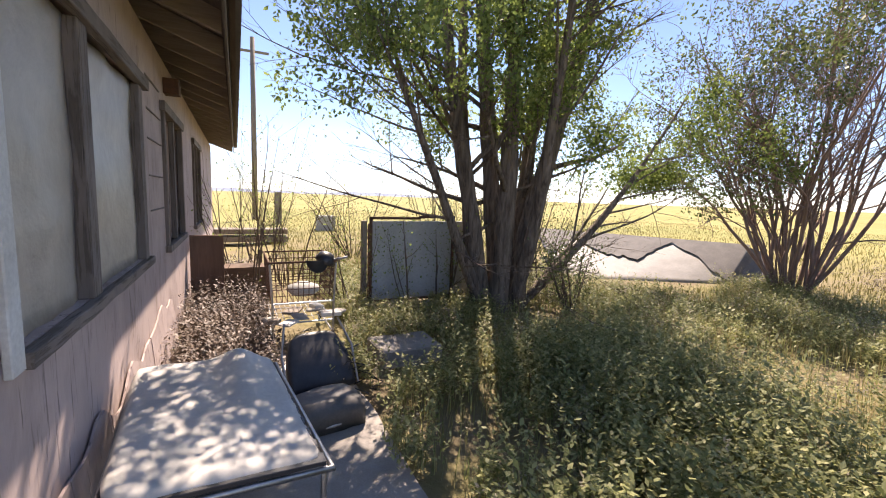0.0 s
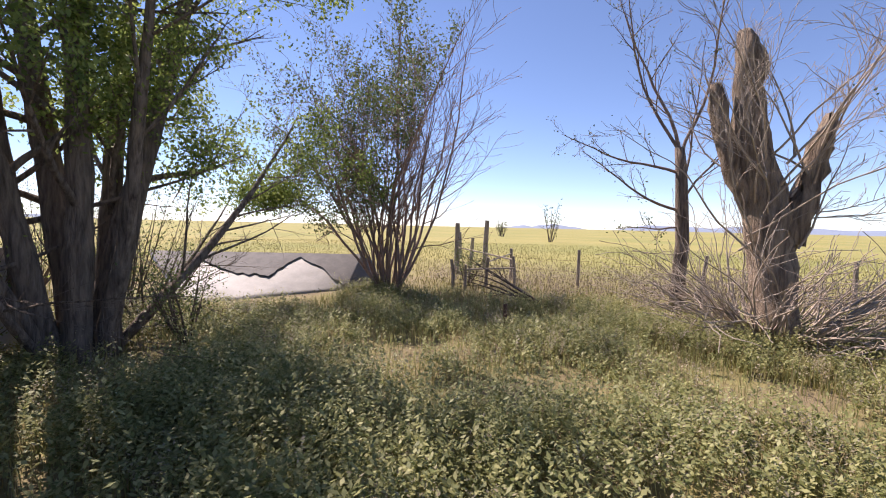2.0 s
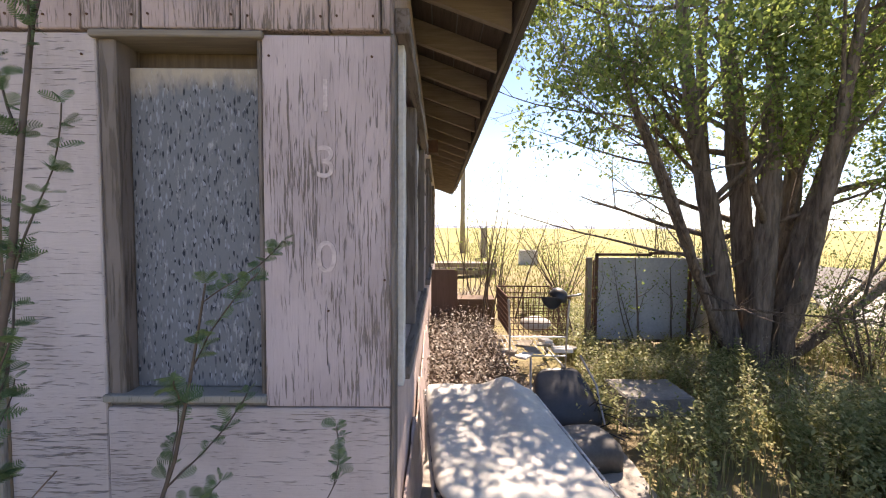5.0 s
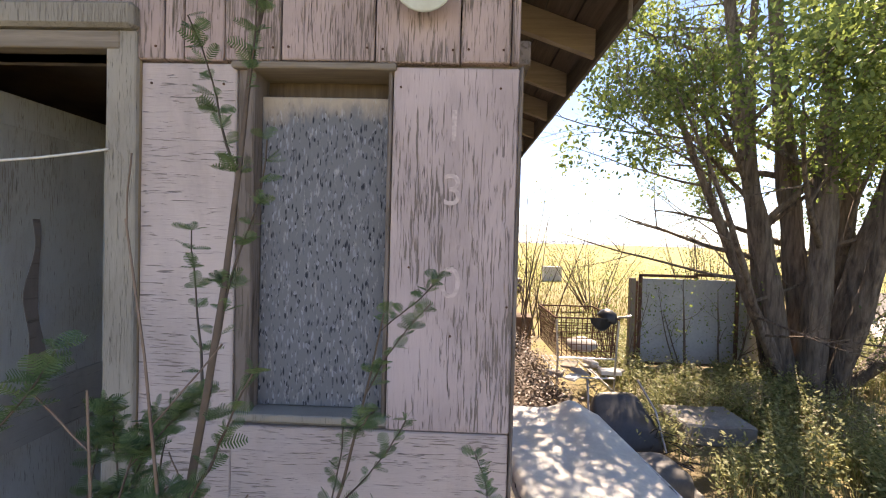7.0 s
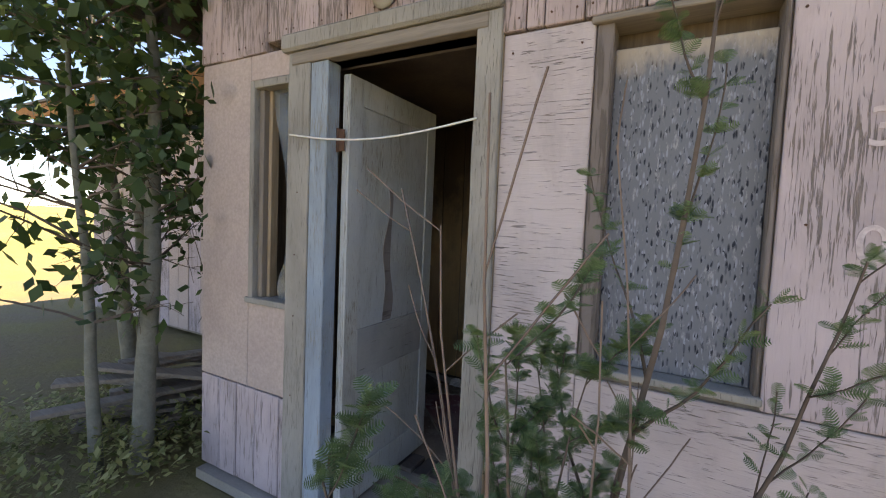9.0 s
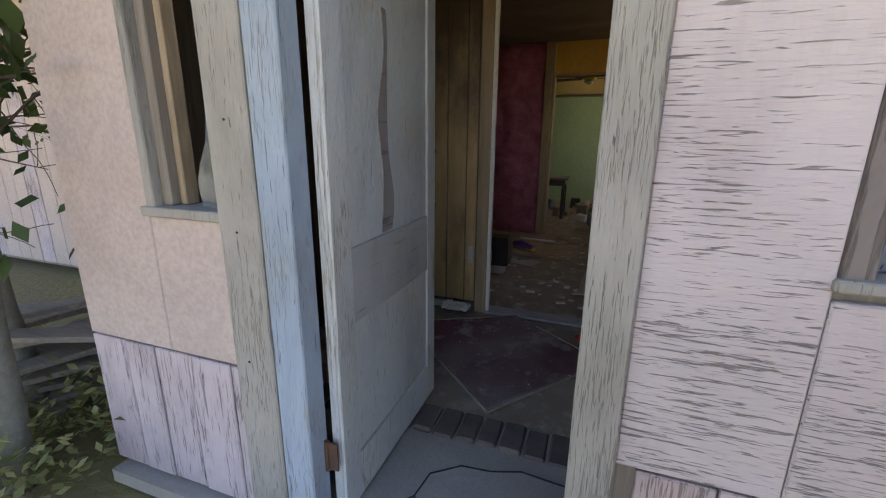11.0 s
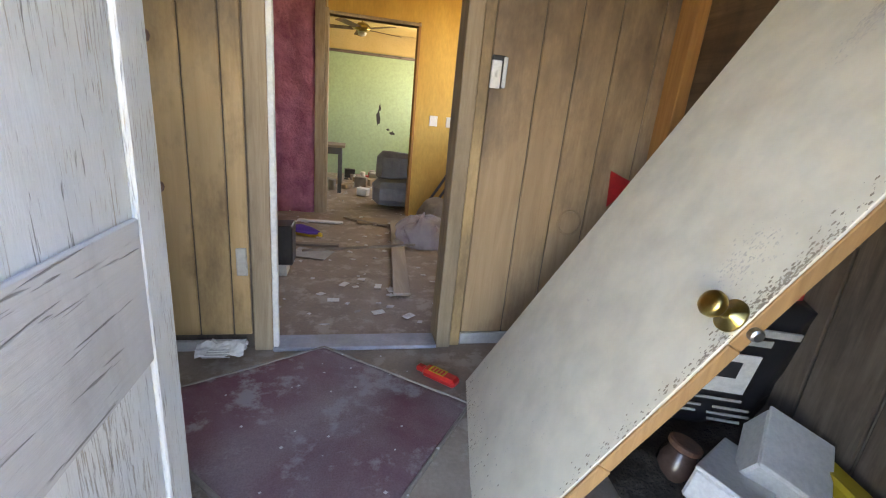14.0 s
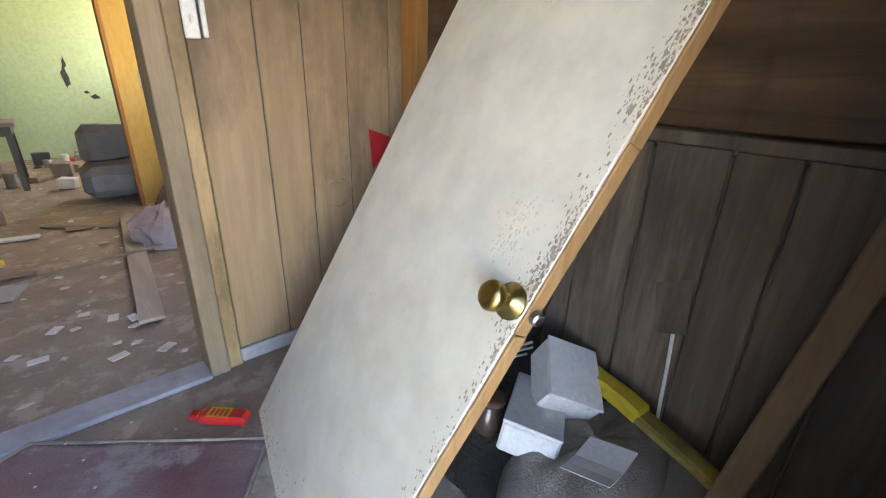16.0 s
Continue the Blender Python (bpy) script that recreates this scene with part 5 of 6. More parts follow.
part("frame", Mesh().tube([q4 + Vector((0, -0.015, 0.44)), q3 + Vector((0.02, -0.015, 0.44)), q2 + Vector((0.02, 0, 0.46)), q1 + Vector((0, 0, 0.46)), q4 + Vector((0, -0.015, 0.44))], 0.014, 10), steel_m, cot, "bright metal edge tube", True)
for i in range(11):
    v = 0.02 + i * 0.095
    a, b = q4 * (1 - v) + q1 * v, q3 * (1 - v) + q2 * v
    solid("slat", (0, -0.035, 0.455), ((b - a).length, 0.035, 0.475), black_m, cot, m=axes(a, (b - a).normalized(), Vector((0, 0, 1)).cross((b - a).normalized()), Vector((0, 0, 1))), bevel=0.003)
for c in (q1, q2, q3, q4):
    part("leg", Mesh().tube([c * 0.96 + Vector((0.02, 0.03, 0.0)), c * 0.98 + Vector((0.01, 0.02, 0.44))], 0.013, 8), steel_m, cot)

cart = thing("shopping_cart", "rusty wire shopping cart full of junk", "cart", (1.18, 3.4, 0))
def wires(pts_list, r=0.0035, n=4):
    mb = Mesh()
    for pts in pts_list:
        mb.tube(pts, r, n)
    return mb
ca = lambda u, v, h: (0.885 + u * (0.60 + 0.05 * h) - 0.02 * h, 3.02 + v * 0.85, 0.45 + 0.40 * h)
bask = []
for i in range(13):
    u = i / 12
    bask += [[ca(u, 0, 0), ca(u, 0, 1)], [ca(u, 1, 0.1), ca(u, 1, 1)], [ca(u, 0, 0), ca(u, 1, 0)]]
for i in range(17):
    v = i / 16
    bask += [[ca(0, v, 0), ca(0, v, 1)], [ca(1, v, 0), ca(1, v, 1)]]
for h in (0, 0.16, 0.32, 0.48, 0.64, 0.8):
    bask.append([ca(0, 0, h), ca(1, 0, h), ca(1, 1, h), ca(0, 1, h), ca(0, 0, h)])
part("basket", wires(bask, 0.0048), rust_m, cart, "rusty wire basket")
part("rim", Mesh().tube([ca(0, 0, 1), ca(1, 0, 1), ca(1, 1, 1), ca(0, 1, 1), ca(0, 0, 1)], 0.009, 8), rust_m, cart)
part("push_bar", Mesh().tube([(1.5, 3.05, 0.86), (1.58, 3.0, 0.88), (1.62, 3.0, 0.89)], 0.012, 8), steel_m, cart)
for u in (0.01, 0.99):
    part("frame_side", Mesh().tube([ca(u, 0, 0.95), (0.885 + u * 0.6, 3.0, 0.42), (0.885 + u * 0.6, 3.02, 0.10), (0.885 + u * 0.6, 3.85, 0.10)], 0.011, 8), steel_m, cart)
    for y0 in (3.03, 3.83):
        part("wheel", Mesh().lathe([(0.05, -0.014), (0.058, -0.01), (0.058, 0.01), (0.05, 0.014)], 18, Matrix.Translation((0.885 + u * 0.6, y0, 0.058)) @ Matrix.Rotation(radians(90), 4, "Y")), black_m, cart)
part("lower_rack", wires([[(0.9 + 0.057 * i, 3.02, 0.24), (0.9 + 0.057 * i, 3.85, 0.24)] for i in range(11)] + [[(0.885, 3.02 + 0.2 * i, 0.24), (1.485, 3.02 + 0.2 * i, 0.24)] for i in range(5)], 0.004), steel_m, cart)
for z in (0.24, 0.44):
    part("cross_bar", Mesh().tube([(0.885, 3.005, z), (1.485, 3.005, z)], 0.009, 8), steel_m, cart)
jk = thing("hard_hat", "black hard hat hung on the cart rim", "hat", (1.40, 3.06, 0.86))
part("dome", Mesh().lathe([(0.105, 0), (0.10, 0.03), (0.085, 0.07), (0.055, 0.10), (0.01, 0.11)], 18, pose(1.40, 3.08, 0.835, 10, 25, 0)), black_m, jk, smooth=True)
jk2 = thing("black_cap", "black cloth cap draped over the wire rim", "cap", (1.31, 3.0, 0.8))
part("cloth", Mesh().sheet(10, 8, lambda u, v: (1.20 + 0.24 * u, 3.0 - 0.03 * math.sin(math.pi * u), 0.865 - 0.13 * v * math.sin(math.pi * u) ** 0.6), 0.006), black_m, jk2, smooth=True)
tr = thing("plastic_tray", "pale plastic bowl inside the cart", "bowl", (1.2, 3.35, 0.46))
part("bowl", Mesh().lathe([(0.12, 0), (0.17, 0.05), (0.16, 0.09), (0.06, 0.13)], 20, Matrix.Translation((1.22, 3.30, 0.46))), grey_card, tr, smooth=True)
rng = random.Random(41)
for i in range(16):
    x0, y0 = rng.uniform(0.75, 1.65), rng.uniform(1.75, 3.7)
    if 0.85 < x0 < 1.55 and y0 > 2.95:
        z0 = 0.245
    else:
        z0 = 0.005
    t = thing("junk_scrap", "weathered scrap of board and plaster", "scrap", (x0, y0, z0))
    s = rng.uniform(0.05, 0.13)
    solid("scrap", (-s, -s * 0.6, 0), (s, s * 0.6, rng.uniform(0.015, 0.06)), rng.choice((white_m, rubble_m, grey_card, raw_wood_x, rubble_m)), t, bevel=0.006, m=pose(x0, y0, z0, 0, 0, rng.uniform(0, 180)), rough=0.008)
seat_m = mottled("scuffed_black_vinyl", (0.028, 0.03, 0.036), (0.05, 0.052, 0.058), 7, 0.42, 0.25, 0.004, 40, 0.5)
seat_grey = mottled("dusty_grey_vinyl", (0.09, 0.085, 0.08), (0.16, 0.15, 0.14), 5, 0.55, 0.3, 0.004, 40, 0.4)
cs = thing("dumped_seat", "dumped black vinyl seat with its back reclined", "seat", (1.12, 1.65, 0))
tm = pose(1.17, 1.80, 0.06, -36, 0, 8)


def back_pt(u, v):
    a, w = 2 * u - 1, 0.25 * (1 - 0.28 * v ** 3)
    return tm @ Vector((a * w, -0.025 * (1 - a * a) * math.sin(math.pi * (0.15 + 0.8 * v)) - 0.02 * math.sin(5 * v), 0.46 * v - 0.04 * abs(a) ** 5 * v))


part("backrest", Mesh().sheet(16, 14, back_pt, 0.07), seat_m, cs, "curved black backrest", True)
for sx in (-0.27, 0.27):
    part("frame_rod", Mesh().tube([tm @ Vector((sx, 0.0, 0.0)), tm @ Vector((sx * 1.02, -0.02, 0.3)), tm @ Vector((sx * 0.8, 0.0, 0.55))], 0.009, 8), steel_m, cs, "bare metal side rod")
um = pose(1.10, 1.42, 0.03, 0, 0, 10)


def seat_pt(u, v):
    a, b = 2 * u - 1, 2 * v - 1
    r = (abs(a) ** 5 + abs(b) ** 5) ** 0.2
    return um @ Vector((0.25 * a * (1 - 0.10 * b * b), 0.17 * b * (1 - 0.06 * a * a), 0.17 - 0.05 * max(0, r - 0.55) ** 2 / 0.2 + 0.012 * noise.noise((u * 4, v * 4, 2))))


part("cushion", Mesh().sheet(20, 16, seat_pt, 0.14), seat_grey, cs, "dusty grey seat cushion with rounded edge", True)
part("seat_rim", Mesh().tube([um @ Vector((0.24 * math.cos(k * 0.3927) * (1.05 if k % 4 else 1), 0.165 * math.sin(k * 0.3927), 0.02)) for k in range(17)], 0.012, 8), steel_m, cs, smooth=True)
jb = thing("tangled_wire", "tangle of black cable and wire", "wire", (1.35, 1.9, 0))
rng = random.Random(12)
for i in range(16):
    p = Vector((rng.uniform(0.85, 1.5), rng.uniform(1.6, 2.6), 0.02))
    pts = [p]
    for j in range(7):
        p = p + Vector((rng.uniform(-0.14, 0.14), rng.uniform(-0.14, 0.14), rng.uniform(-0.05, 0.09)))
        p.z = max(0.012, min(0.45, p.z))
        pts.append(p.copy())
    part("cable", Mesh().tube(pts, 0.005, 5), black_m, jb, smooth=True)

bl = thing("stone_block", "rough rectangular stone slab in the weeds", "stone", (2.05, 2.3, 0))
solid("block", (1.77, 2.10, -0.02), (2.36, 2.56, 0.15), stone_m, bl, bevel=0.015, m=Matrix.Rotation(radians(1), 4, "Z"), rough=0.018, cuts=6)

pn = thing("framed_board", "faded white board in a rusty angle-iron frame", "board", (2.9, 4.2, 0))
solid("board", (2.20, 4.20, 0.10), (3.78, 4.23, 1.19), board_white, pn)
for lo, hi in (((2.19, 4.15, 0.06), (2.225, 4.19, 1.25)), ((3.42, 4.15, 0.06), (3.455, 4.19, 1.27)), ((2.19, 4.15, 1.215), (2.92, 4.19, 1.25)), ((2.90, 4.15, 1.235), (3.455, 4.19, 1.27)), ((2.226, 4.15, 0.08), (3.42, 4.19, 0.11))):
    solid("frame_bar", lo, hi, rust_m, pn)
solid("side_panel", (2.10, 4.2, 0.04), (2.165, 4.28, 1.19), raw_wood, pn)
solid("back_post", (2.2, 4.235, 0.0), (2.26, 4.3, 1.15), rust_m, pn)
solid("back_post", (3.6, 4.235, 0.0), (3.66, 4.3, 1.15), rust_m, pn)
rng = random.Random(17)
for i in range(26):
    x0, y0 = 2.1 + i * 0.075 + rng.uniform(-0.03, 0.03), rng.uniform(3.86, 4.08)
    s = rng.uniform(0.05, 0.11)
    t = thing("field_stone", "pale rounded field stone below the board", "stone", (x0, y0, 0), "row of stones")
    part("stone", Mesh().sheet(8, 6, lambda u, v, x0=x0, y0=y0, s=s, i=i: (x0 + s * math.cos(6.283 * u) * math.sin(math.pi * v) * (1 + 0.2 * noise.noise((i, u * 3, v * 3))), y0 + 0.8 * s * math.sin(6.283 * u) * math.sin(math.pi * v), s * 0.65 - s * 0.7 * math.cos(math.pi * v))), rubble_m, t, smooth=True)
db = thing("dark_sheet", "brown rusty sheet leaning beside the wall", "sheet", (0.25, 5.2, 0))
solid("sheet", (0.03, 5.1, 0.0), (0.43, 5.13, 0.93), timber("rust_brown_sheet", (0.24, 0.15, 0.11), (0.16, 0.10, 0.075), 2), db, m=Matrix.Translation((0, 0, 0)))
cr2 = thing("wooden_crate", "old brown wooden crate half hidden in leaves", "crate", (0.75, 5.3, 0))
solid("case", (0.42, 5.2, 0.0), (1.02, 5.6, 0.46), timber("brown_crate", (0.20, 0.13, 0.09), (0.12, 0.08, 0.055), 0), cr2)
sb = thing("stacked_boards", "pale boards stacked beyond the house corner", "boards", (0.4, 12.9, 0))
for i in range(2):
    solid("board", (-0.3, 12.3 + 0.12 * i, 0.05 + 0.22 * i), (2.0, 13.1, 0.2 + 0.22 * i), raw_wood_x, sb)
pole = thing("utility_pole", "tall weathered wooden utility pole", "pole", (1.55, 25, 0))
part("shaft", Mesh().tube([(1.55, 25, -0.1), (1.57, 25, 9.8)], [0.16, 0.12], 10), raw_wood, pole, smooth=True)
part("crossarm", Mesh().box((0.7, 24.95, 9.0), (2.4, 25.05, 9.12)), raw_wood_x, pole)
sg = thing("low_trough", "small grey box standing in the far field", "box", (3.95, 17, 0))
solid("box", (3.6, 16.8, 0.0), (4.35, 17.2, 0.62), grey_card, sg)
gp = thing("gate_post", "short dark wooden post in the field", "post", (2.4, 22, 0))
part("post", Mesh().tube([(2.45, 21, 0), (2.45, 21, 1.55)], 0.16, 10), raw_wood, gp)

# fallen tin roof
tin = thing("fallen_roof", "collapsed pale concrete roof slab with torn tar paper", "roof", (9, 4.6, 0))
t1, t2, t3, t4 = (Vector(c) for c in ((6.6, 5.3, -0.02), (9.5, 3.75, 0.0), (10.6, 4.0, 0.68), (8.4, 8.6, 0.70)))
part("slab", Mesh().sheet(20, 12, lambda u, v: (t1 * (1 - u) + t2 * u) * (1 - v) + (t4 * (1 - u) + t3 * u) * v + Vector((0, 0, 0.02 * noise.noise((u * 5, v * 5, 0)))), 0.06), tin_m, tin, smooth=True)
part("tar_paper", Mesh().sheet(70, 4, lambda u, v: (lambda w: (t1 * (1 - u) + t2 * u) * (1 - w) + (t4 * (1 - u) + t3 * u) * w + Vector((0, 0, 0.045)))(1.02 - (0.58 - 0.5 * max(0, 1 - abs(u - 0.70) / 0.2) ** 1.5 - 0.42 * max(0, 1 - abs(u - 0.2) / 0.18) ** 1.5 + 2.2 * max(0, u - 0.8) + 0.13 * noise.noise((u * 9, 2, 2)) + 0.05 * noise.noise((u * 31, 4, 2))) * (1 - v)), 0.004), tar_m, tin, "torn dark tar paper")
part("end_slope", Mesh().sheet(4, 4, lambda u, v: t2 * (1 - u) * (1 - v) + t3 * v * (1 - u) + u * ((1 - v) * Vector((10.4, 3.3, 0.0)) + v * Vector((11.6, 4.2, 0.5))), 0.03), tar_m, tin)

# fence
fence = thing("fence", "old post-and-wire fence along the field", "fence", (14, 2.4, 0))
posts = [(14.0, 2.47, 1.62, 0.09), (16.5, 2.13, 1.76, 0.10), (20.0, 3.6, 1.0, 0.09), (20.5, 4.3, 1.25, 0.07), (12.9, -1.3, 0.95, 0.045), (11.5, 0.9, 0.75, 0.05), (11.6, 0.2, 0.8, 0.04), (10.9, 1.6, 0.7, 0.05), (13.4, 0.6, 0.9, 0.05), (12.6, -4.2, 0.95, 0.05), (12.4, -7.0, 0.95, 0.05), (10.6, 1.2, 0.62, 0.04)]
for x0, y0, h, r in posts:
    part("post", Mesh().tube([(x0, y0, -0.05), (x0 + 0.03, y0, h * 0.5), (x0 + 0.02 * math.sin(x0 * 7), y0 + 0.05 * math.sin(y0 * 5), h)], [r, r * 0.95, r * 0.85], 8), raw_wood, fence)
for p, q in (((11.5, 0.9, 0.62), (13.4, 0.6, 0.75)), ((11.6, 0.2, 0.7), (14.0, 2.47, 0.85)), ((10.6, 1.2, 0.5), (11.6, 0.2, 0.5))):
    part("rail", Mesh().tube([p, q], 0.022, 6), raw_wood, fence)
for h in (0.35, 0.65):
    part("wire", Mesh().tube([(14.0, 2.47, h), (13.4, 0.6, h), (12.9, -1.3, h), (12.6, -4.2, h), (12.4, -7.0, h)], 0.004, 4), rust_m, fence)
peg = thing("metal_peg", "short rusty peg standing in the weeds", "peg", (7.25, -0.4, 0))
part("peg", Mesh().tube([(7.25, -0.4, 0), (7.27, -0.4, 0.36)], 0.03, 8), rust_m, peg)
# plank pile by the wing
rng = random.Random(19)
for i in range(22):
    y0 = rng.uniform(0.1, 1.2)
    t = thing("old_plank", "grey weathered plank in a scrap pile", "plank", (-3.6, y0, 0), "scrap plank pile")
    z0 = 0.012 + 0.042 * (i // 2)
    L = rng.uniform(0.5, 1.1)
    solid("board", (-L / 2, -0.05, 0), (L / 2, 0.05, 0.026), raw_wood_x, t, m=pose(-3.62 + rng.uniform(-0.25, 0.12), 0.25 + 0.3 * math.sin(i * 2.4), z0, rng.uniform(-5, 5), rng.uniform(-5, 5), rng.uniform(15, 75)), rough=0.003)
cord = thing("white_cord", "sagging white cord strung across the doorway", "cord", (-1.8, -0.03, 1.85))
part("cord", Mesh().tube([(-2.3 + 0.98 * u, -0.032 - 0.01 * math.sin(3.14 * u), 1.875 - 0.05 * math.sin(math.pi * u)) for u in [i / 14 for i in range(15)]], 0.0045, 6), white_m, cord, smooth=True)

# ---- plants ----
def sprig(rng, p, d, length, r0, level, mb, tips, kids=4, droop=0.0, wild=0.35, up=0.12, segs=6, sides=5, shrink=0.6, start=0.3, rmin=0.0018):
    """One branch with its own side branches; the thin ends are kept as places for leaves."""
    pts, rad, q, dd = [p.copy()], [r0], p.copy(), d.normalized()
    for i in range(segs):
        dd = (dd + Vector((rng.uniform(-1, 1), rng.uniform(-1, 1), rng.uniform(-1, 1))) * wild / segs ** 0.5 * 0.6 + Vector((0, 0, up - droop * i / segs)) / segs).normalized()
        q = q + dd * (length / segs)
        if q.z < 0.05:
            q.z = 0.05
        pts.append(q.copy())
        rad.append(max(rmin, r0 * (1 - 0.8 * (i + 1) / segs)))
        if level <= 1:
            tips.append((q.copy(), dd.copy()))
    mb.tube(pts, rad, sides if level > 1 else 4 if level == 1 else 3, cap=False)
    if level > 0:
        for k in range(kids):
            t = start + (1 - start) * (k + rng.random()) / kids
            i = min(segs - 1, int(t * segs))
            base = pts[i].lerp(pts[i + 1], t * segs - i)
            axis = Vector((rng.uniform(-1, 1), rng.uniform(-1, 1), rng.uniform(-0.5, 0.8))).normalized()
            nd = (dd * 0.55 + (pts[i + 1] - pts[i]).normalized() * 0.4 + axis * 0.85).normalized()
            sprig(rng, base, nd, length * shrink * rng.uniform(0.6, 1.1) * (1.15 - 0.5 * t), rad[i] * 0.55, level - 1, mb, tips, kids, droop, wild, up, max(3, segs - 1), sides, shrink, 0.2, rmin)


def leaves(tips, count, size, rng, spread=0.10, keep=None, narrow=0.55):
    """Small folded leaves round the given places."""
    idx = rng.integers(0, len(tips), count)
    base = np.array([tips[i][0] for i in idx]) + rng.normal(0, spread, (count, 3))
    if keep is not None:
        base = base[keep(base)]
    n = len(base)
    base[:, 2] = np.maximum(base[:, 2], 0.05)
    d = rng.normal(0, 1, (n, 3))
    d[:, 2] -= 0.3
    d /= np.linalg.norm(d, axis=1)[:, None]
    s = np.cross(d, rng.normal(0, 1, (n, 3)))
    s /= np.linalg.norm(s, axis=1)[:, None]
    L = (size * rng.uniform(0.6, 1.3, n))[:, None]
    v = np.stack([base, base + d * L * 0.5 + s * L * narrow * 0.5, base + d * L, base + d * L * 0.5 - s * L * narrow * 0.5], 1).reshape(-1, 3)
    mb = Mesh()
    mb.v = v.tolist()
    mb.f = np.arange(4 * n).reshape(-1, 4).tolist()
    return mb


def clumps(tips, count, rng, reach, scale=0.9, floor=-0.1):
    """Places for tufts of leaves round the branch ends, with gaps where the crown is thin."""
    pts = np.array([q[0] for q in tips])
    pts = pts[rng.integers(0, len(pts), count)] + rng.normal(0, reach, (count, 3))
    return [(Vector(q), None) for q in pts if noise.noise(Vector(q) * scale) + 0.35 * noise.noise(Vector(q) * 3.1) > floor]


def build_elm():
    rng, nr = random.Random(101), np.random.default_rng(101)
    t = thing("elm_tree", "large many-stemmed elm with fresh spring leaves", "tree", (3.95, 3.75, 0))
    tips = []
    stems = [((3.58, 3.62), (-0.12, -0.02, 1), 6.2, 0.135), ((3.78, 3.5), (-0.02, -0.10, 1), 6.6, 0.15), ((3.95, 3.75), (0.05, 0.10, 1), 6.8, 0.16), ((4.15, 3.6), (0.13, -0.05, 1), 6.6, 0.17),
             ((4.30, 3.85), (0.20, 0.12, 1), 6.2, 0.14), ((3.70, 3.95), (-0.16, 0.2, 1), 6.0, 0.12), ((4.05, 3.45), (0.08, -0.26, 1), 5.6, 0.10), ((3.60, 3.6), (-0.55, -0.12, 1), 4.6, 0.075),
             ((4.25, 3.6), (0.85, -0.15, 0.75), 4.6, 0.07), ((4.3, 3.7), (0.9, 0.25, 0.42), 3.2, 0.05), ((3.6, 3.55), (-0.75, -0.35, 0.9), 3.8, 0.05)]
    for (x0, y0), d, L, r in stems:
        mb = Mesh()
        x0, y0, r = 3.97 + 0.82 * (x0 - 3.95), 3.7 + 0.82 * (y0 - 3.7), 0.94 * r
        d = (d[0] * 0.95, d[1] * 0.95, d[2])
        q, dd, pts, rad = Vector((x0, y0, -0.05)), Vector(d).normalized(), [], []
        n = 16
        for i in range(n + 1):
            pts.append(q.copy())
            rad.append(rng.uniform(0.93, 1.07) * r * (1.25 if i == 0 else 1.0) * (1 - 0.82 * (i / n) ** 1.2))
            dd = (dd + Vector((rng.uniform(-1, 1), rng.uniform(-1, 1), 0)) * 0.05 + Vector((0, 0, 0.03))).normalized()
            q = q + dd * L / n
        fine = [pts[k].lerp(pts[k + 1], w / 4) for k in range(n) for w in range(4)] + [pts[n]]
        frad = [rad[k] + (rad[k + 1] - rad[k]) * w / 4 for k in range(n) for w in range(4)] + [rad[n]]
        mb.tube(fine, frad, 18)
        for k, v in enumerate(mb.v):
            c = fine[min(k // 18, len(fine) - 1)]
            g = 1 + 0.16 * noise.noise((9 * math.cos(k % 18 * 0.349), 9 * math.sin(k % 18 * 0.349) + x0 * 7, v[2] * 1.5)) + 0.10 * noise.noise((30 * math.cos(k % 18 * 0.349), 30 * math.sin(k % 18 * 0.349), v[2] * 6))
            mb.v[k] = (c.x + (v[0] - c.x) * g, c.y + (v[1] - c.y) * g, v[2])
        part("trunk", mb, bark_m, t, "dark furrowed stem", True)
        for i in range(4, n, 1):
            if rng.random() < (0.9 if i > 6 else 0.6):
                out = Vector((pts[i].x - 3.95 + rng.uniform(-1.4, 1.4), pts[i].y - 3.7 + rng.uniform(-1.4, 1.4), rng.uniform(0.1, 1.0))).normalized()
                limb = Mesh()
                sprig(rng, pts[i], out, rng.uniform(1.4, 2.7) * (1 - 0.3 * i / n), rad[i] * 0.38, 2, limb, tips, 5, 0.25, 0.5, 0.15, 7, 5, 0.5)
                part("limb", limb, bark_m, t, smooth=True)
    tufts = clumps(tips, 14000, nr, 0.14, 0.8, 0.03)
    part("crown", leaves(tufts, 94000, 0.057, nr, 0.075, lambda b: (b[:, 2] > 1.6 + 0.4 * nr.random(len(b)) + 0.7 * (b[:, 0] < 3.2)) & (b[:, 0] > 0.9)), leaf_m, t, "sparse fresh green leaves")
    return t


build_elm()


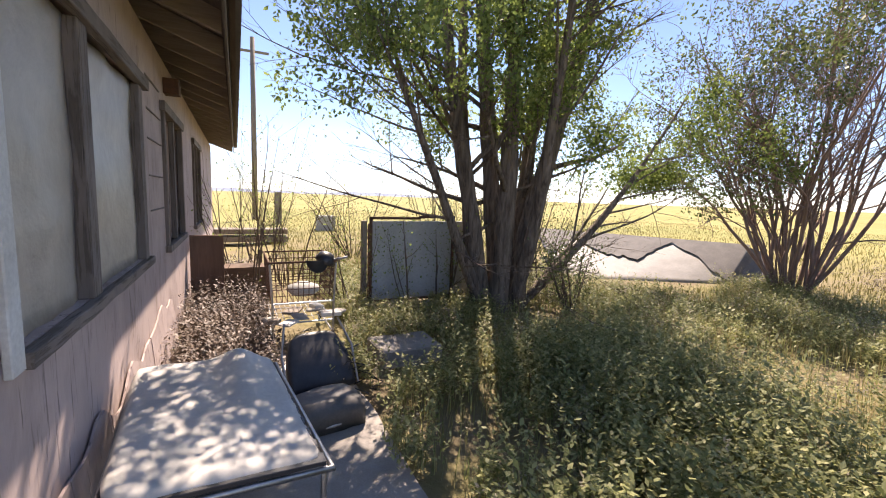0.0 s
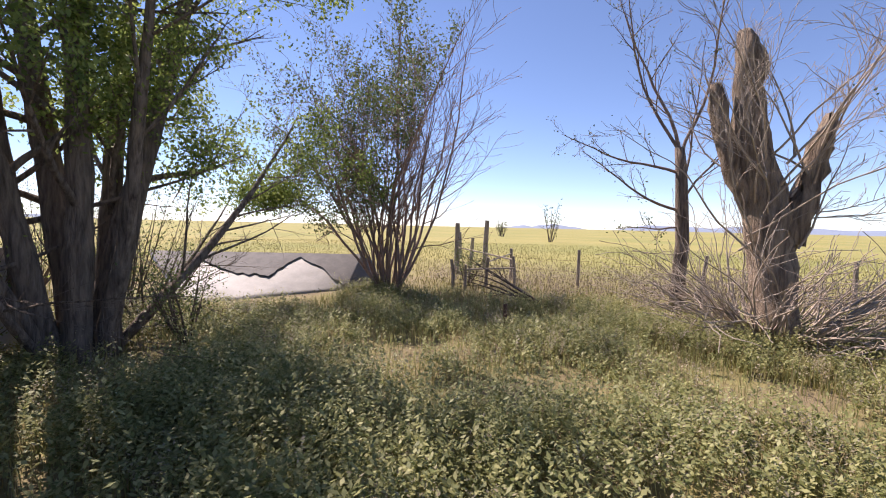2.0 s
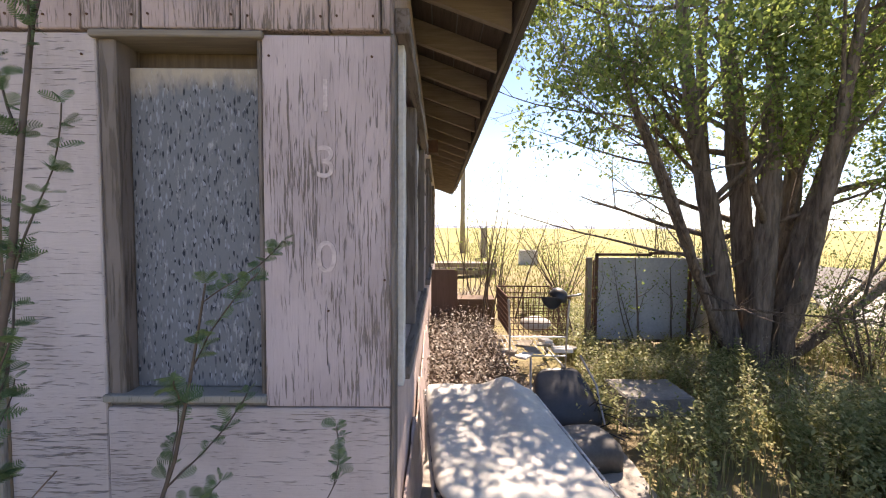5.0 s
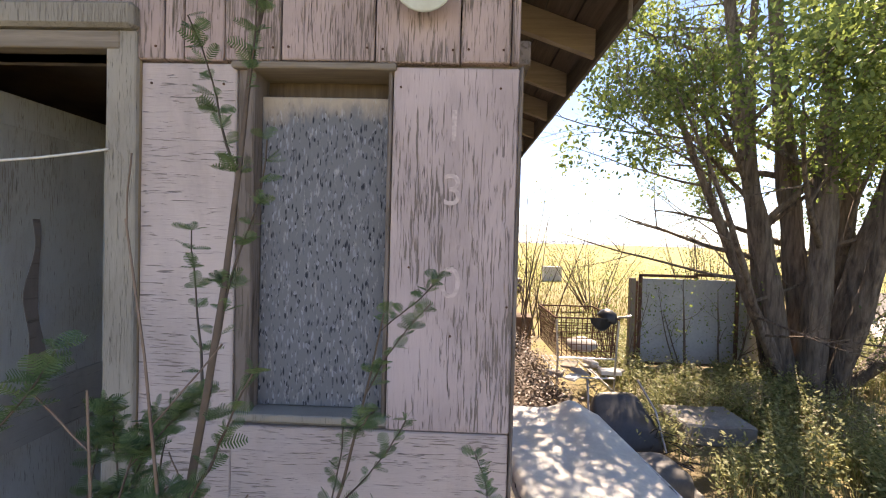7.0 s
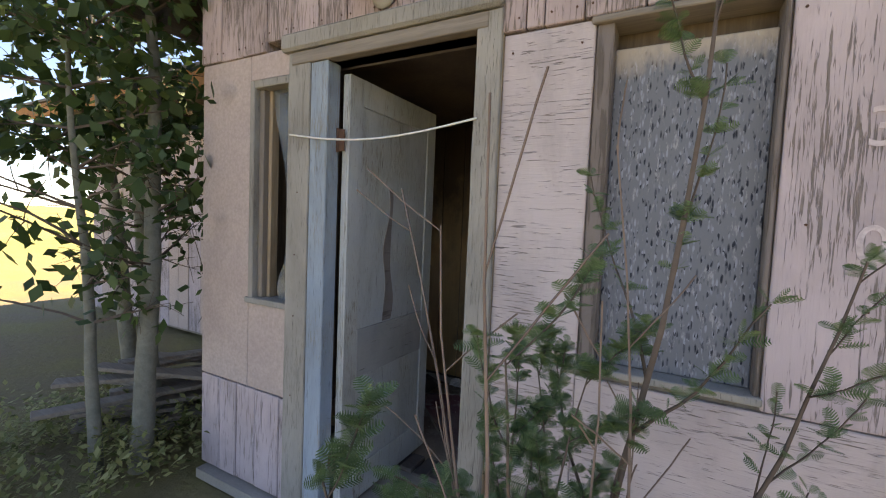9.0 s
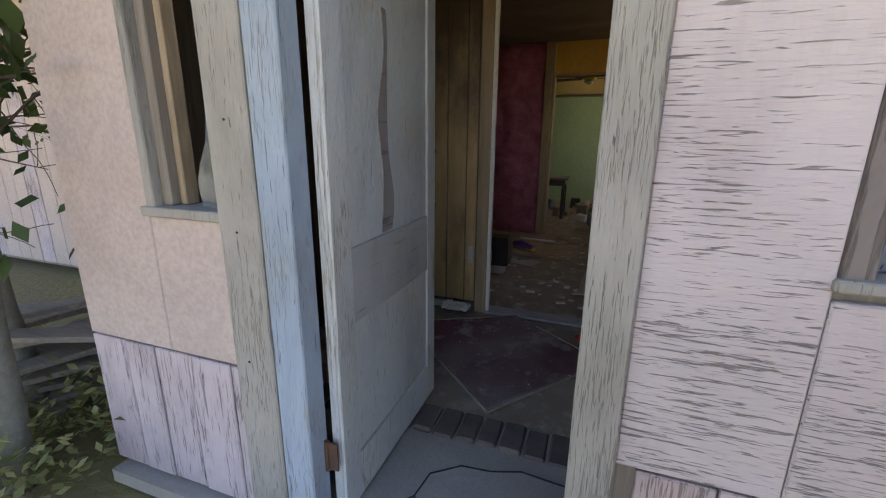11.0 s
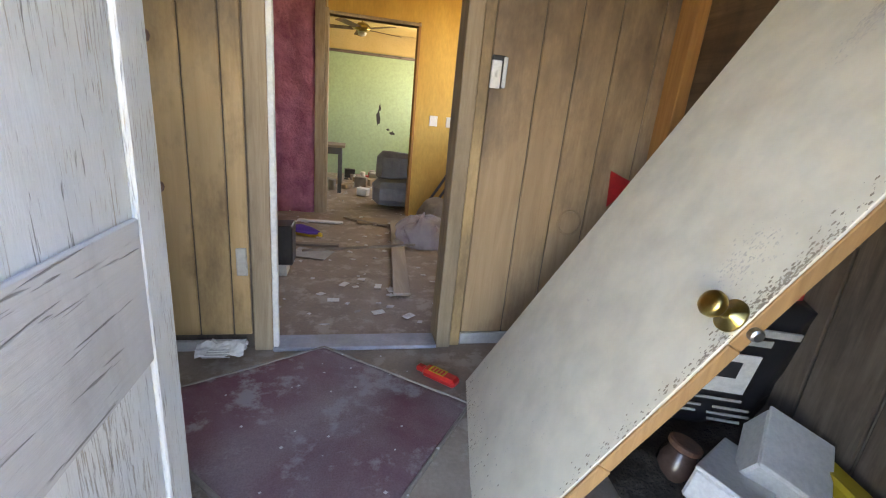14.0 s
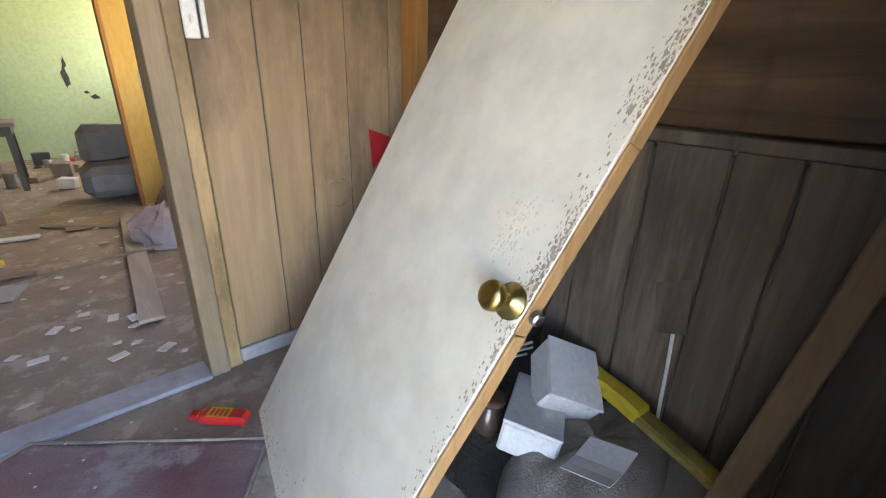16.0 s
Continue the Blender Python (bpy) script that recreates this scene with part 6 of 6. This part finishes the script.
def build_shrub_tree(x0, y0, count, height, fan, twig, label, name="willow_tree", leaf=None, nleaf=0, keep=None, seed=1, r=0.03, kids=5, level=1, size=0.045, wild=0.45, shrink=0.42, rmin=0.0018):
    rng, nr = random.Random(seed), np.random.default_rng(seed)
    t = thing(name, label, "tree" if height > 3 else "shrub", (x0, y0, 0))
    tips = []
    for i in range(count):
        mb = Mesh()
        a = rng.uniform(0, 6.283)
        s = fan * rng.uniform(0.1, 1) ** 0.7
        d = Vector((math.cos(a) * s, math.sin(a) * s, 1))
        sprig(rng, Vector((x0 + 0.18 * math.cos(a) * min(1, height / 3), y0 + 0.18 * math.sin(a) * min(1, height / 3), -0.03)), d, height * rng.uniform(0.65, 1.05), r * rng.uniform(0.5, 1.2), level, mb, tips, kids, 0.1, wild, 0.25, 8, 5, shrink, 0.25, rmin)
        part("stem", mb, twig, t, smooth=True)
    if leaf is not None:
        part("crown", leaves(clumps(tips, max(60, nleaf // 9), nr, 0.08, 0.8, -0.2) if nleaf > 5000 else tips, nleaf, size, nr, 0.09, keep), leaf, t, "thin scatter of leaves")
    return t


build_shrub_tree(9.4, 2.6, 34, 5.5, 0.48, twig_red, "half-bare willow with dry reddish twigs and few leaves", leaf=leaf_dull, nleaf=30000, keep=lambda b: (b[:, 2] > 1.3) & (0.55 * (b[:, 1] - 2.6) - 0.25 * (b[:, 0] - 9.4) + 0.25 * (b[:, 2] - 3.2) > -0.25), seed=7, r=0.036, level=2, kids=8, wild=0.95, shrink=0.44, size=0.065, rmin=0.004)


def build_bare_tree():
    """A thin upright trunk that forks at head height into a few long bare arms."""
    rng, nr = random.Random(23), np.random.default_rng(23)
    t = thing("bare_tree", "thin nearly bare dead tree in the yard", "tree", (10.04, -3.2, 0))
    path = [Vector(c) for c in ((10.04, -3.2, -0.05), (10.06, -3.2, 0.6), (10.1, -3.24, 1.3), (10.1, -3.2, 2.0), (10.06, -3.15, 2.7), (10.04, -3.1, 3.1))]
    part("trunk", Mesh().tube(path, [0.16, 0.125, 0.12, 0.115, 0.10, 0.085], 12), bark_m, t, smooth=True)
    tips = []
    for base, aim, r in (((10.04, -3.12, 3.0), (9.85, -1.6, 5.9), 0.06), ((10.04, -3.1, 3.05), (9.9, -2.5, 6.0), 0.065), ((10.05, -3.12, 2.9), (9.9, -3.7, 5.9), 0.06), ((10.06, -3.15, 2.6), (9.9, -1.2, 3.5), 0.05),
                         ((10.1, -3.2, 1.9), (9.8, -1.3, 2.6), 0.05), ((10.1, -3.2, 2.1), (10.0, -4.2, 3.6), 0.045), ((10.1, -3.2, 1.6), (9.9, -2.2, 1.5), 0.035), ((10.1, -3.2, 2.4), (10.3, -4.0, 4.6), 0.04)):
        limb = Mesh()
        b, a = Vector(base), Vector(aim)
        sprig(rng, b, a - b, (a - b).length * 1.1, r * 0.6, 2, limb, tips, 8, 0.2, 0.75, 0.12, 10, 6, 0.36, 0.2, 0.003)
        part("limb", limb, twig_pale, t, smooth=True)
    part("crown", leaves(tips, 700, 0.05, nr, 0.06), leaf_dull, t, "a few green shoots")


build_bare_tree()
for i, (x0, y0, h, n) in enumerate(((0.75, 5.0, 2.4, 7), (0.55, 6.6, 2.6, 9), (1.35, 6.0, 2.2, 6), (1.0, 8.0, 2.2, 7), (1.95, 4.1, 1.4, 6), (2.7, 3.95, 1.35, 3), (3.2, 4.0, 1.2, 3))):
    build_shrub_tree(x0, y0, n, h, 0.45, twig_m, "leafless reddish shrub growing beside the house", "bare_shrub", leaf_m, 350, None, 40 + i, 0.016, 5, 1, 0.035)
for i, (x0, y0, h, n) in enumerate(((5.6, 5.4, 2.2, 20), (4.9, 3.2, 1.1, 14), (5.2, 4.4, 1.6, 14), (11.5, 1.4, 1.2, 14), (3.2, 9.0, 2.6, 16), (6.5, 9.5, 2.6, 16), (4.6, 7.0, 2.4, 14))):
    build_shrub_tree(x0, y0, n, h, 0.8, twig_m, "dense dry shrub with a few olive leaves", "dry_shrub", leaf_dull, 1500, None, 60 + i, 0.016, 5, 1, 0.04)


def build_stump():
    rng = random.Random(77)
    t = thing("dead_tree", "broken dead tree with three bleached stubs", "tree", (8.25, -4.1, 0))
    mb = Mesh()
    for pts, rad in (([(8.25, -4.1, -0.05), (8.25, -4.1, 0.5), (8.24, -4.05, 1.2), (8.22, -3.95, 1.9), (8.2, -3.72, 2.7), (8.2, -3.62, 3.6), (8.2, -3.6, 4.1), (8.2, -3.58, 4.42)], [0.40, 0.31, 0.28, 0.27, 0.22, 0.20, 0.17, 0.07]),
                     ([(8.25, -4.0, 1.5), (8.2, -3.55, 2.3), (8.2, -3.3, 3.0), (8.2, -3.22, 3.68)], [0.20, 0.12, 0.10, 0.07]),
                     ([(8.25, -4.2, 1.4), (8.2, -4.4, 2.1), (8.2, -4.5, 2.7), (8.2, -4.62, 3.15)], [0.22, 0.16, 0.12, 0.09])):
        path, rr = [], []
        for (p, q), (a, b) in zip(zip(pts, pts[1:]), zip(rad, rad[1:])):
            for j in range(4):
                w = j / 4
                path.append(Vector(p).lerp(Vector(q), w))
                rr.append((a + (b - a) * w) * rng.uniform(0.92, 1.08))
        path.append(Vector(pts[-1]))
        rr.append(rad[-1])
        mb.tube(path, rr, 14)
    for i, v in enumerate(mb.v):
        k = 0.08 * noise.noise((v[0] * 7, v[1] * 7, v[2] * 1.2)) + 0.05 * noise.noise((v[0] * 14, v[1] * 14, v[2] * 4))
        mb.v[i] = (v[0] + k, v[1] + k, v[2])
    part("trunk", mb, bark_grey, t, "bleached splintered trunk", True)
    tw, tips = Mesh(), []
    for i in range(120):
        a = rng.uniform(0, 6.283)
        sprig(rng, Vector((8.25 + 0.45 * math.cos(a), -4.1 + 0.45 * math.sin(a), 0.05)), Vector((math.cos(a) * 1.0, math.sin(a) * 1.0, rng.uniform(0.1, 1.2))), rng.uniform(0.8, 2.3), 0.02, 1, tw, tips, 5, 0.9, 1.1, 0.35, 8, 4, 0.55, 0.3, 0.005)
    for i in range(26):
        sprig(rng, Vector((8.1, -4.1 + rng.uniform(-0.4, 0.5), rng.uniform(1.2, 2.6))), Vector((rng.uniform(-0.8, 0.4), rng.uniform(-1.2, 1.0), rng.uniform(0.3, 1.4))), rng.uniform(1.4, 2.9), 0.019, 2, tw, tips, 6, 0.35, 1.0, 0.2, 9, 4, 0.42, 0.3, 0.003)
    part("brushwood", tw, twig_bleached, t, "tangle of pale dry brushwood", True)


build_stump()
build_shrub_tree(8.6, -6.3, 3, 3.6, 0.5, twig_pale, "small bare tree with a few green shoots", "bare_tree", leaf_dull, 500, None, 90, 0.07, 7, 2)
rng = random.Random(55)
pile = thing("dead_branch", "fallen dead branch lying in the grass", "branch", (9.4, -0.6, 0))
tips = []
for i in range(5):
    mb = Mesh()
    sprig(rng, Vector((9.2, -0.75, 0.06)), Vector((0.3 * rng.uniform(-1, 1), 1 + 0.3 * rng.uniform(-1, 1), 0.35 + 0.2 * rng.uniform(-1, 1))), 1.7, 0.03, 1, mb, tips, 4, 0.3, 0.5, 0.0)
    part("branch", mb, twig_m, pile, smooth=True)


def build_saplings():
    rng, nr = random.Random(131), np.random.default_rng(131)
    for i, (x0, y0, h, lean) in enumerate(((-3.30, -0.20, 3.6, (0.02, 0.05)), (-3.62, 0.05, 3.4, (-0.10, 0.02)), (-3.95, 0.1, 3.2, (-0.16, 0.0)), (-3.45, -0.35, 2.6, (-0.05, -0.06)))):
        t = thing("sapling", "young broad-leaved tree growing against the house", "tree", (x0, y0, 0), "saplings by the wall")
        mb, tips = Mesh(), []
        q, pts, rad = Vector((x0, y0, -0.03)), [], []
        dd = Vector((*lean, 1)).normalized()
        for j in range(13):
            pts.append(q.copy())
            rad.append(0.062 * (1 - 0.75 * j / 12) * (0.6 if i == 3 else 1))
            dd = (dd + Vector((rng.uniform(-1, 1), rng.uniform(-1, 1), 0.6)) * 0.06).normalized()
            q = q + dd * h / 12
        mb.tube(pts, rad, 9)
        part("trunk", mb, mottled("mossy_grey_bark", (0.24, 0.235, 0.19), (0.15, 0.15, 0.12), 12, 0.95, 0.6, 0.01), t, smooth=True)
        tw = Mesh()
        for j in range(4, 13):
            for k in range(3):
                a = rng.uniform(0, 6.283)
                sprig(rng, pts[j], Vector((math.cos(a), math.sin(a), rng.uniform(-0.1, 0.7))), rng.uniform(0.4, 0.8), 0.010, 1, tw, tips, 4, 0.4, 0.5, 0.0, 5, 4, 0.5)
        part("twigs", tw, twig_m, t, kind="stuff")
        part("crown", leaves(tips, 1500, 0.095, nr, 0.09, lambda b: (b[:, 2] > 0.8) & ((b[:, 2] > 1.75) | (nr.random(len(b)) < 0.25)), 0.6), sapling_leaf, t, "broad green leaves")
    vine = thing("vine", "thin leafy vine climbing the pink board wall", "vine", (-4.2, 1.5, 0))
    mb, tips = Mesh(), []
    for i in range(18):
        sprig(rng, Vector((-3.12 - 0.13 * i, 1.5, 0.0)), Vector((rng.uniform(-0.25, 0.25), 0, 1)), rng.uniform(1.2, 2.5), 0.011, 1, mb, tips, 4, 0.0, 0.35, 0.3, 7, 4, 0.35)
    mb.v = [(v[0], min(v[1], 1.555) if v[1] > 1.5 else v[1], v[2]) for v in mb.v]
    part("stems", mb, twig_m, vine)
    part("leaves", leaves(tips, 420, 0.06, nr, 0.05), sapling_leaf, vine)


build_saplings()


def feather(mb, rng, p, d, L):
    """A twice-cut leaf: a stalk with two rows of narrow leaflets."""
    d = d.normalized()
    s = d.cross(Vector((rng.uniform(-1, 1), rng.uniform(-1, 1), 1.2))).normalized()
    n = 9
    for i in range(n):
        b = p + d * (L * (i + 1) / n) + Vector((0, 0, -0.15 * L * (i / n) ** 2))
        w = L * 0.34 * math.sin(math.pi * (i + 1.5) / (n + 2))
        for sg in (1, -1):
            e = b + s * (sg * w) + d * w * 0.35
            k = len(mb.v)
            h = d * (L * 0.035)
            mb.v += [tuple(b - h), tuple(e - h * 0.5), tuple(e + h * 0.5), tuple(b + h)]
            mb.f.append((k, k + 1, k + 2, k + 3))


def build_feather_shrubs():
    rng = random.Random(151)
    for i, (x0, y0, stems, nleaf, low) in enumerate(((-0.78, -0.64, [((-0.06, 0.03, 1), 2.4, 0.013), ((-0.20, 0.0, 1), 1.3, 0.009)], 1000, 0.5), (-0.66, -0.60, [((0.30, 0.1, 1), 1.5, 0.011), ((0.52, 0.05, 1), 1.15, 0.008), ((0.2, 0.1, 1), 1.0, 0.007)], 800, 0.35),
                                                     (-0.90, -0.92, [((0.02, 0.02, 1), 1.25, 0.008), ((-0.10, 0.03, 1), 1.15, 0.007), ((0.10, 0.06, 1), 1.1, 0.007), ((-0.2, 0.0, 1), 1.0, 0.007)], 2600, 0.5), (-0.86, -0.76, [((-0.05, 0.0, 1), 1.2, 0.008), ((0.10, 0.06, 1), 1.2, 0.008), ((0.2, 0.0, 1), 1.0, 0.007)], 2200, 0.45))):
        t = thing("mimosa_shrub", "spindly thorny shrub with feathery grey-green leaves", "shrub", (x0, y0, 0))
        mb, tips = Mesh(), []
        for d, L, r in stems:
            mb = Mesh()
            sprig(rng, Vector((x0, y0, 0.0)), Vector(d), L, r, 1, mb, tips, 9, 0.0, 0.62, 0.2, 11, 6, 0.2 if i > 1 else 0.24, 0.2)
            part("stem", mb, twig_m, t, smooth=True)
        lf = Mesh()
        tips = [q for q in tips if q[0].z > low]
        for j in range(nleaf):
            p, d = rng.choice(tips)
            feather(lf, rng, p, d * 0.4 + Vector((rng.uniform(-1, 1), rng.uniform(-1, 1), rng.uniform(-0.3, 0.5))), rng.uniform(0.022, 0.046))
        part("leaves", lf, feather_leaf, t, "feathery grey-green leaflets")
    dead = thing("dry_weed", "dry stalks with curled seed heads by the door", "weed", (-1.0, -0.7, 0))
    tips = []
    for i in range(6):
        mb = Mesh()
        sprig(rng, Vector((-0.88 + 0.03 * i, -0.84 + 0.04 * i, 0)), Vector((rng.uniform(-0.2, 0.2), rng.uniform(-0.05, 0.2), 1)), rng.uniform(1.2, 1.8), 0.007, 1, mb, tips, 4, 0.3, 0.35, 0.1, 7, 5, 0.2, 0.45)
        part("stalk", mb, twig_pale, dead, smooth=True)


build_feather_shrubs()


def blades(nr, n, where, height, width, lean=0.35, bottom=0.0):
    """Grass: one bent tapering blade each."""
    p = where(n)
    n = len(p)
    a = nr.uniform(0, 6.283, n)
    h = height * nr.uniform(0.45, 1.2, n)
    d = np.stack([np.cos(a), np.sin(a)], 1)
    s = np.stack([-np.sin(a), np.cos(a), np.zeros(n)], 1) * (width * nr.uniform(0.6, 1.3, n))[:, None]
    b0 = np.column_stack([p, np.full(n, bottom)])
    k = lean * nr.uniform(0.1, 1.3, n)
    m = b0 + np.column_stack([d * (h * k * 0.35)[:, None], h * 0.6])
    e = b0 + np.column_stack([d * (h * k)[:, None], h])
    v = np.stack([b0 - s, b0 + s, m + s * 0.8, m - s * 0.8, e], 1).reshape(-1, 3)
    q = np.arange(n)[:, None] * 5
    mb = Mesh()
    mb.v = v.tolist()
    mb.f = (q + [0, 1, 2, 3]).tolist() + (q + [3, 2, 4]).tolist()
    return mb


def weeds(nr, n, where, height, size, per=11, low=0.15):
    """Leafy weeds: an upright stem with small leaves up its length."""
    p = where(n)
    n = len(p)
    h = height * nr.uniform(0.4, 1.25, n)
    if p.shape[1] == 3:
        h, p = p[:, 2] * nr.uniform(0.6, 1.1, n), p[:, :2]
    t = np.tile(np.linspace(low, 1.0, per), n)
    base = np.repeat(np.column_stack([p, np.zeros(n)]), per, 0)
    lean = np.repeat(nr.normal(0, 0.22, (n, 2)), per, 0)
    hh = np.repeat(h, per)
    c = base + np.column_stack([lean * (hh * t)[:, None] + nr.normal(0, 0.012, (n * per, 2)), hh * t])
    a = nr.uniform(0, 6.283, n * per)
    d = np.column_stack([np.cos(a), np.sin(a), nr.uniform(0.0, 0.9, n * per)])
    s = np.column_stack([-np.sin(a), np.cos(a), nr.uniform(-0.4, 0.4, n * per)])
    L = (size * nr.uniform(0.5, 1.3, n * per))[:, None]
    v = np.stack([c, c + d * L * 0.5 + s * L * 0.28, c + d * L, c + d * L * 0.5 - s * L * 0.28], 1).reshape(-1, 3)
    mb = Mesh()
    mb.v = v.tolist()
    mb.f = np.arange(4 * n * per).reshape(-1, 4).tolist()
    return mb


nr = np.random.default_rng(5)
def yard(n, x0=1.3, x1=9.5, y0=-7.0, y1=6.5, patch=0.0):
    p = np.column_stack([x0 + (x1 - x0) * nr.random(n) ** 1.25, nr.uniform(y0, y1, n)])
    ok = ~((p[:, 0] < 1.5 + 0.12 * np.sin(p[:, 1] * 5)) & (p[:, 1] < 2.8) & (p[:, 1] > -2.5))
    ok &= ~((p[:, 1] > 3.95) & (p[:, 0] > 2.0) & (p[:, 0] < 3.7) & (p[:, 1] < 4.4))
    ok &= ~((p[:, 0] > 1.6) & (p[:, 0] < 2.42) & (p[:, 1] > 1.72) & (p[:, 1] < 2.6))
    ok &= ~((p[:, 0] < 1.7) & (p[:, 1] > 2.6) & (p[:, 1] < 7))
    ok &= ~((p[:, 0] > 6.9) & (p[:, 1] > 3.5))
    w = np.sin(p[:, 0] * 1.9 + 1.3 * np.sin(p[:, 1] * 1.1)) * np.sin(p[:, 1] * 1.7 + 0.8 * np.sin(p[:, 0] * 1.4))
    return p[ok & (w + nr.normal(0, 0.5, n) > patch)]


def bushes(n, stems, lo, hi, *area):
    """Stems gathered into bushy plants; the third column is the plant's own height."""
    c = yard(n, *area)
    k = nr.integers(stems // 2, stems + 1, len(c))
    h = lo + (hi - lo) * nr.random(len(c)) ** 1.6
    c, h = np.repeat(c, k, 0), np.repeat(h, k)
    return np.column_stack([c + nr.normal(0, 1, c.shape) * (0.22 * h)[:, None], h])


tagged(part("weeds", weeds(nr, 17000, lambda n: yard(n), 0.24, 0.034), weed_m, kind="stuff"), "knee-high green weeds all over the yard", "weeds")
tagged(part("weeds", weeds(nr, 4200, lambda n: bushes(n, 12, 0.18, 0.42), 0.3, 0.036, 14, 0.3), weed_m, kind="stuff"), "bushy green weeds standing in clumps", "weeds")
tagged(part("tall_weeds", weeds(nr, 620, lambda n: bushes(n, 12, 0.35, 0.66, 1.75, 4.2, -2.4, 1.7), 0.5, 0.034, 20, 0.25), weed_m, kind="stuff"), "taller leafy weeds near the path", "weeds")
tagged(part("dry_stalks", weeds(nr, 1500, lambda n: bushes(n, 10, 0.22, 0.46, 1.5, 9.5, -7, 5, 0.1), 0.34, 0.022, 14, 0.45), dusty_m, kind="stuff"), "dry straw-coloured weed stalks with dusty seed heads", "weeds")
tagged(part("grass", blades(nr, 34000, lambda n: yard(n, 1.4, 9.5, -8, 6.5, -0.8), 0.20, 0.0035), weed_m, kind="stuff"), "thin green grass between the weeds", "grass")
tagged(part("dry_grass", blades(nr, 26000, lambda n: yard(n, 1.4, 10, -8, 6.5, -0.3), 0.26, 0.003), straw_m, kind="stuff"), "pale dry grass blades", "grass")
def meadow(n):
    r, a = 7 + 34 * nr.random(n) ** 1.4, np.radians(nr.uniform(-10, 125, n))
    p = np.column_stack([r * np.sin(a), r * np.cos(a)])
    return p[(p[:, 0] > 1.5) & ~((p[:, 0] > 6.8) & (p[:, 0] < 11.3) & (p[:, 1] > 3.4) & (p[:, 1] < 8.6))]
tagged(part("meadow_grass", blades(nr, 70000, meadow, 0.11, 0.009), leafy("meadow_blades", (0.22, 0.21, 0.065), (0.30, 0.26, 0.10)), kind="stuff"), "yellow-green meadow grass beyond the yard", "grass")
tagged(part("brush_line", weeds(nr, 2600, lambda n: np.column_stack([nr.normal(11.8, 0.9, n), nr.uniform(-9, 2.5, n)]), 0.55, 0.035), litter_m, kind="stuff"), "brown dry brush along the fence", "brush")
def bed(n):
    return np.column_stack([nr.uniform(0.06, 0.9, n), nr.uniform(2.0, 7.5, n)])
p = bed(5200)
lit = leaves([(Vector((x, y, 0.03)), None) for x, y in p], 9000, 0.06, nr, 0.05)
tagged(part("leaf_litter", lit, litter_m, kind="stuff"), "drift of dead brown leaves along the wall", "leaves")
tagged(part("dry_twigs", weeds(nr, 1500, bed, 0.34, 0.035), litter_m, kind="stuff"), "dry brown brush heaped along the wall", "brush")
tagged(part("wall_weeds", weeds(nr, 500, lambda n: np.column_stack([nr.uniform(-4.5, -3.0, n), nr.uniform(-1.2, 0.4, n)]), 0.25, 0.045), weed_m, kind="stuff"), "low green weeds at the foot of the wall", "weeds")
for i, (x0, y0, h) in enumerate(((48, 2.5, 4.2), (70, 12, 3.0), (75, 13.5, 3.0))):
    build_shrub_tree(x0, y0, 7, h, 0.5, twig_m, "small bare tree far out in the field", "distant_tree", leaf_dull, 200, None, 200 + i, 0.07, 5, 1, 0.2)
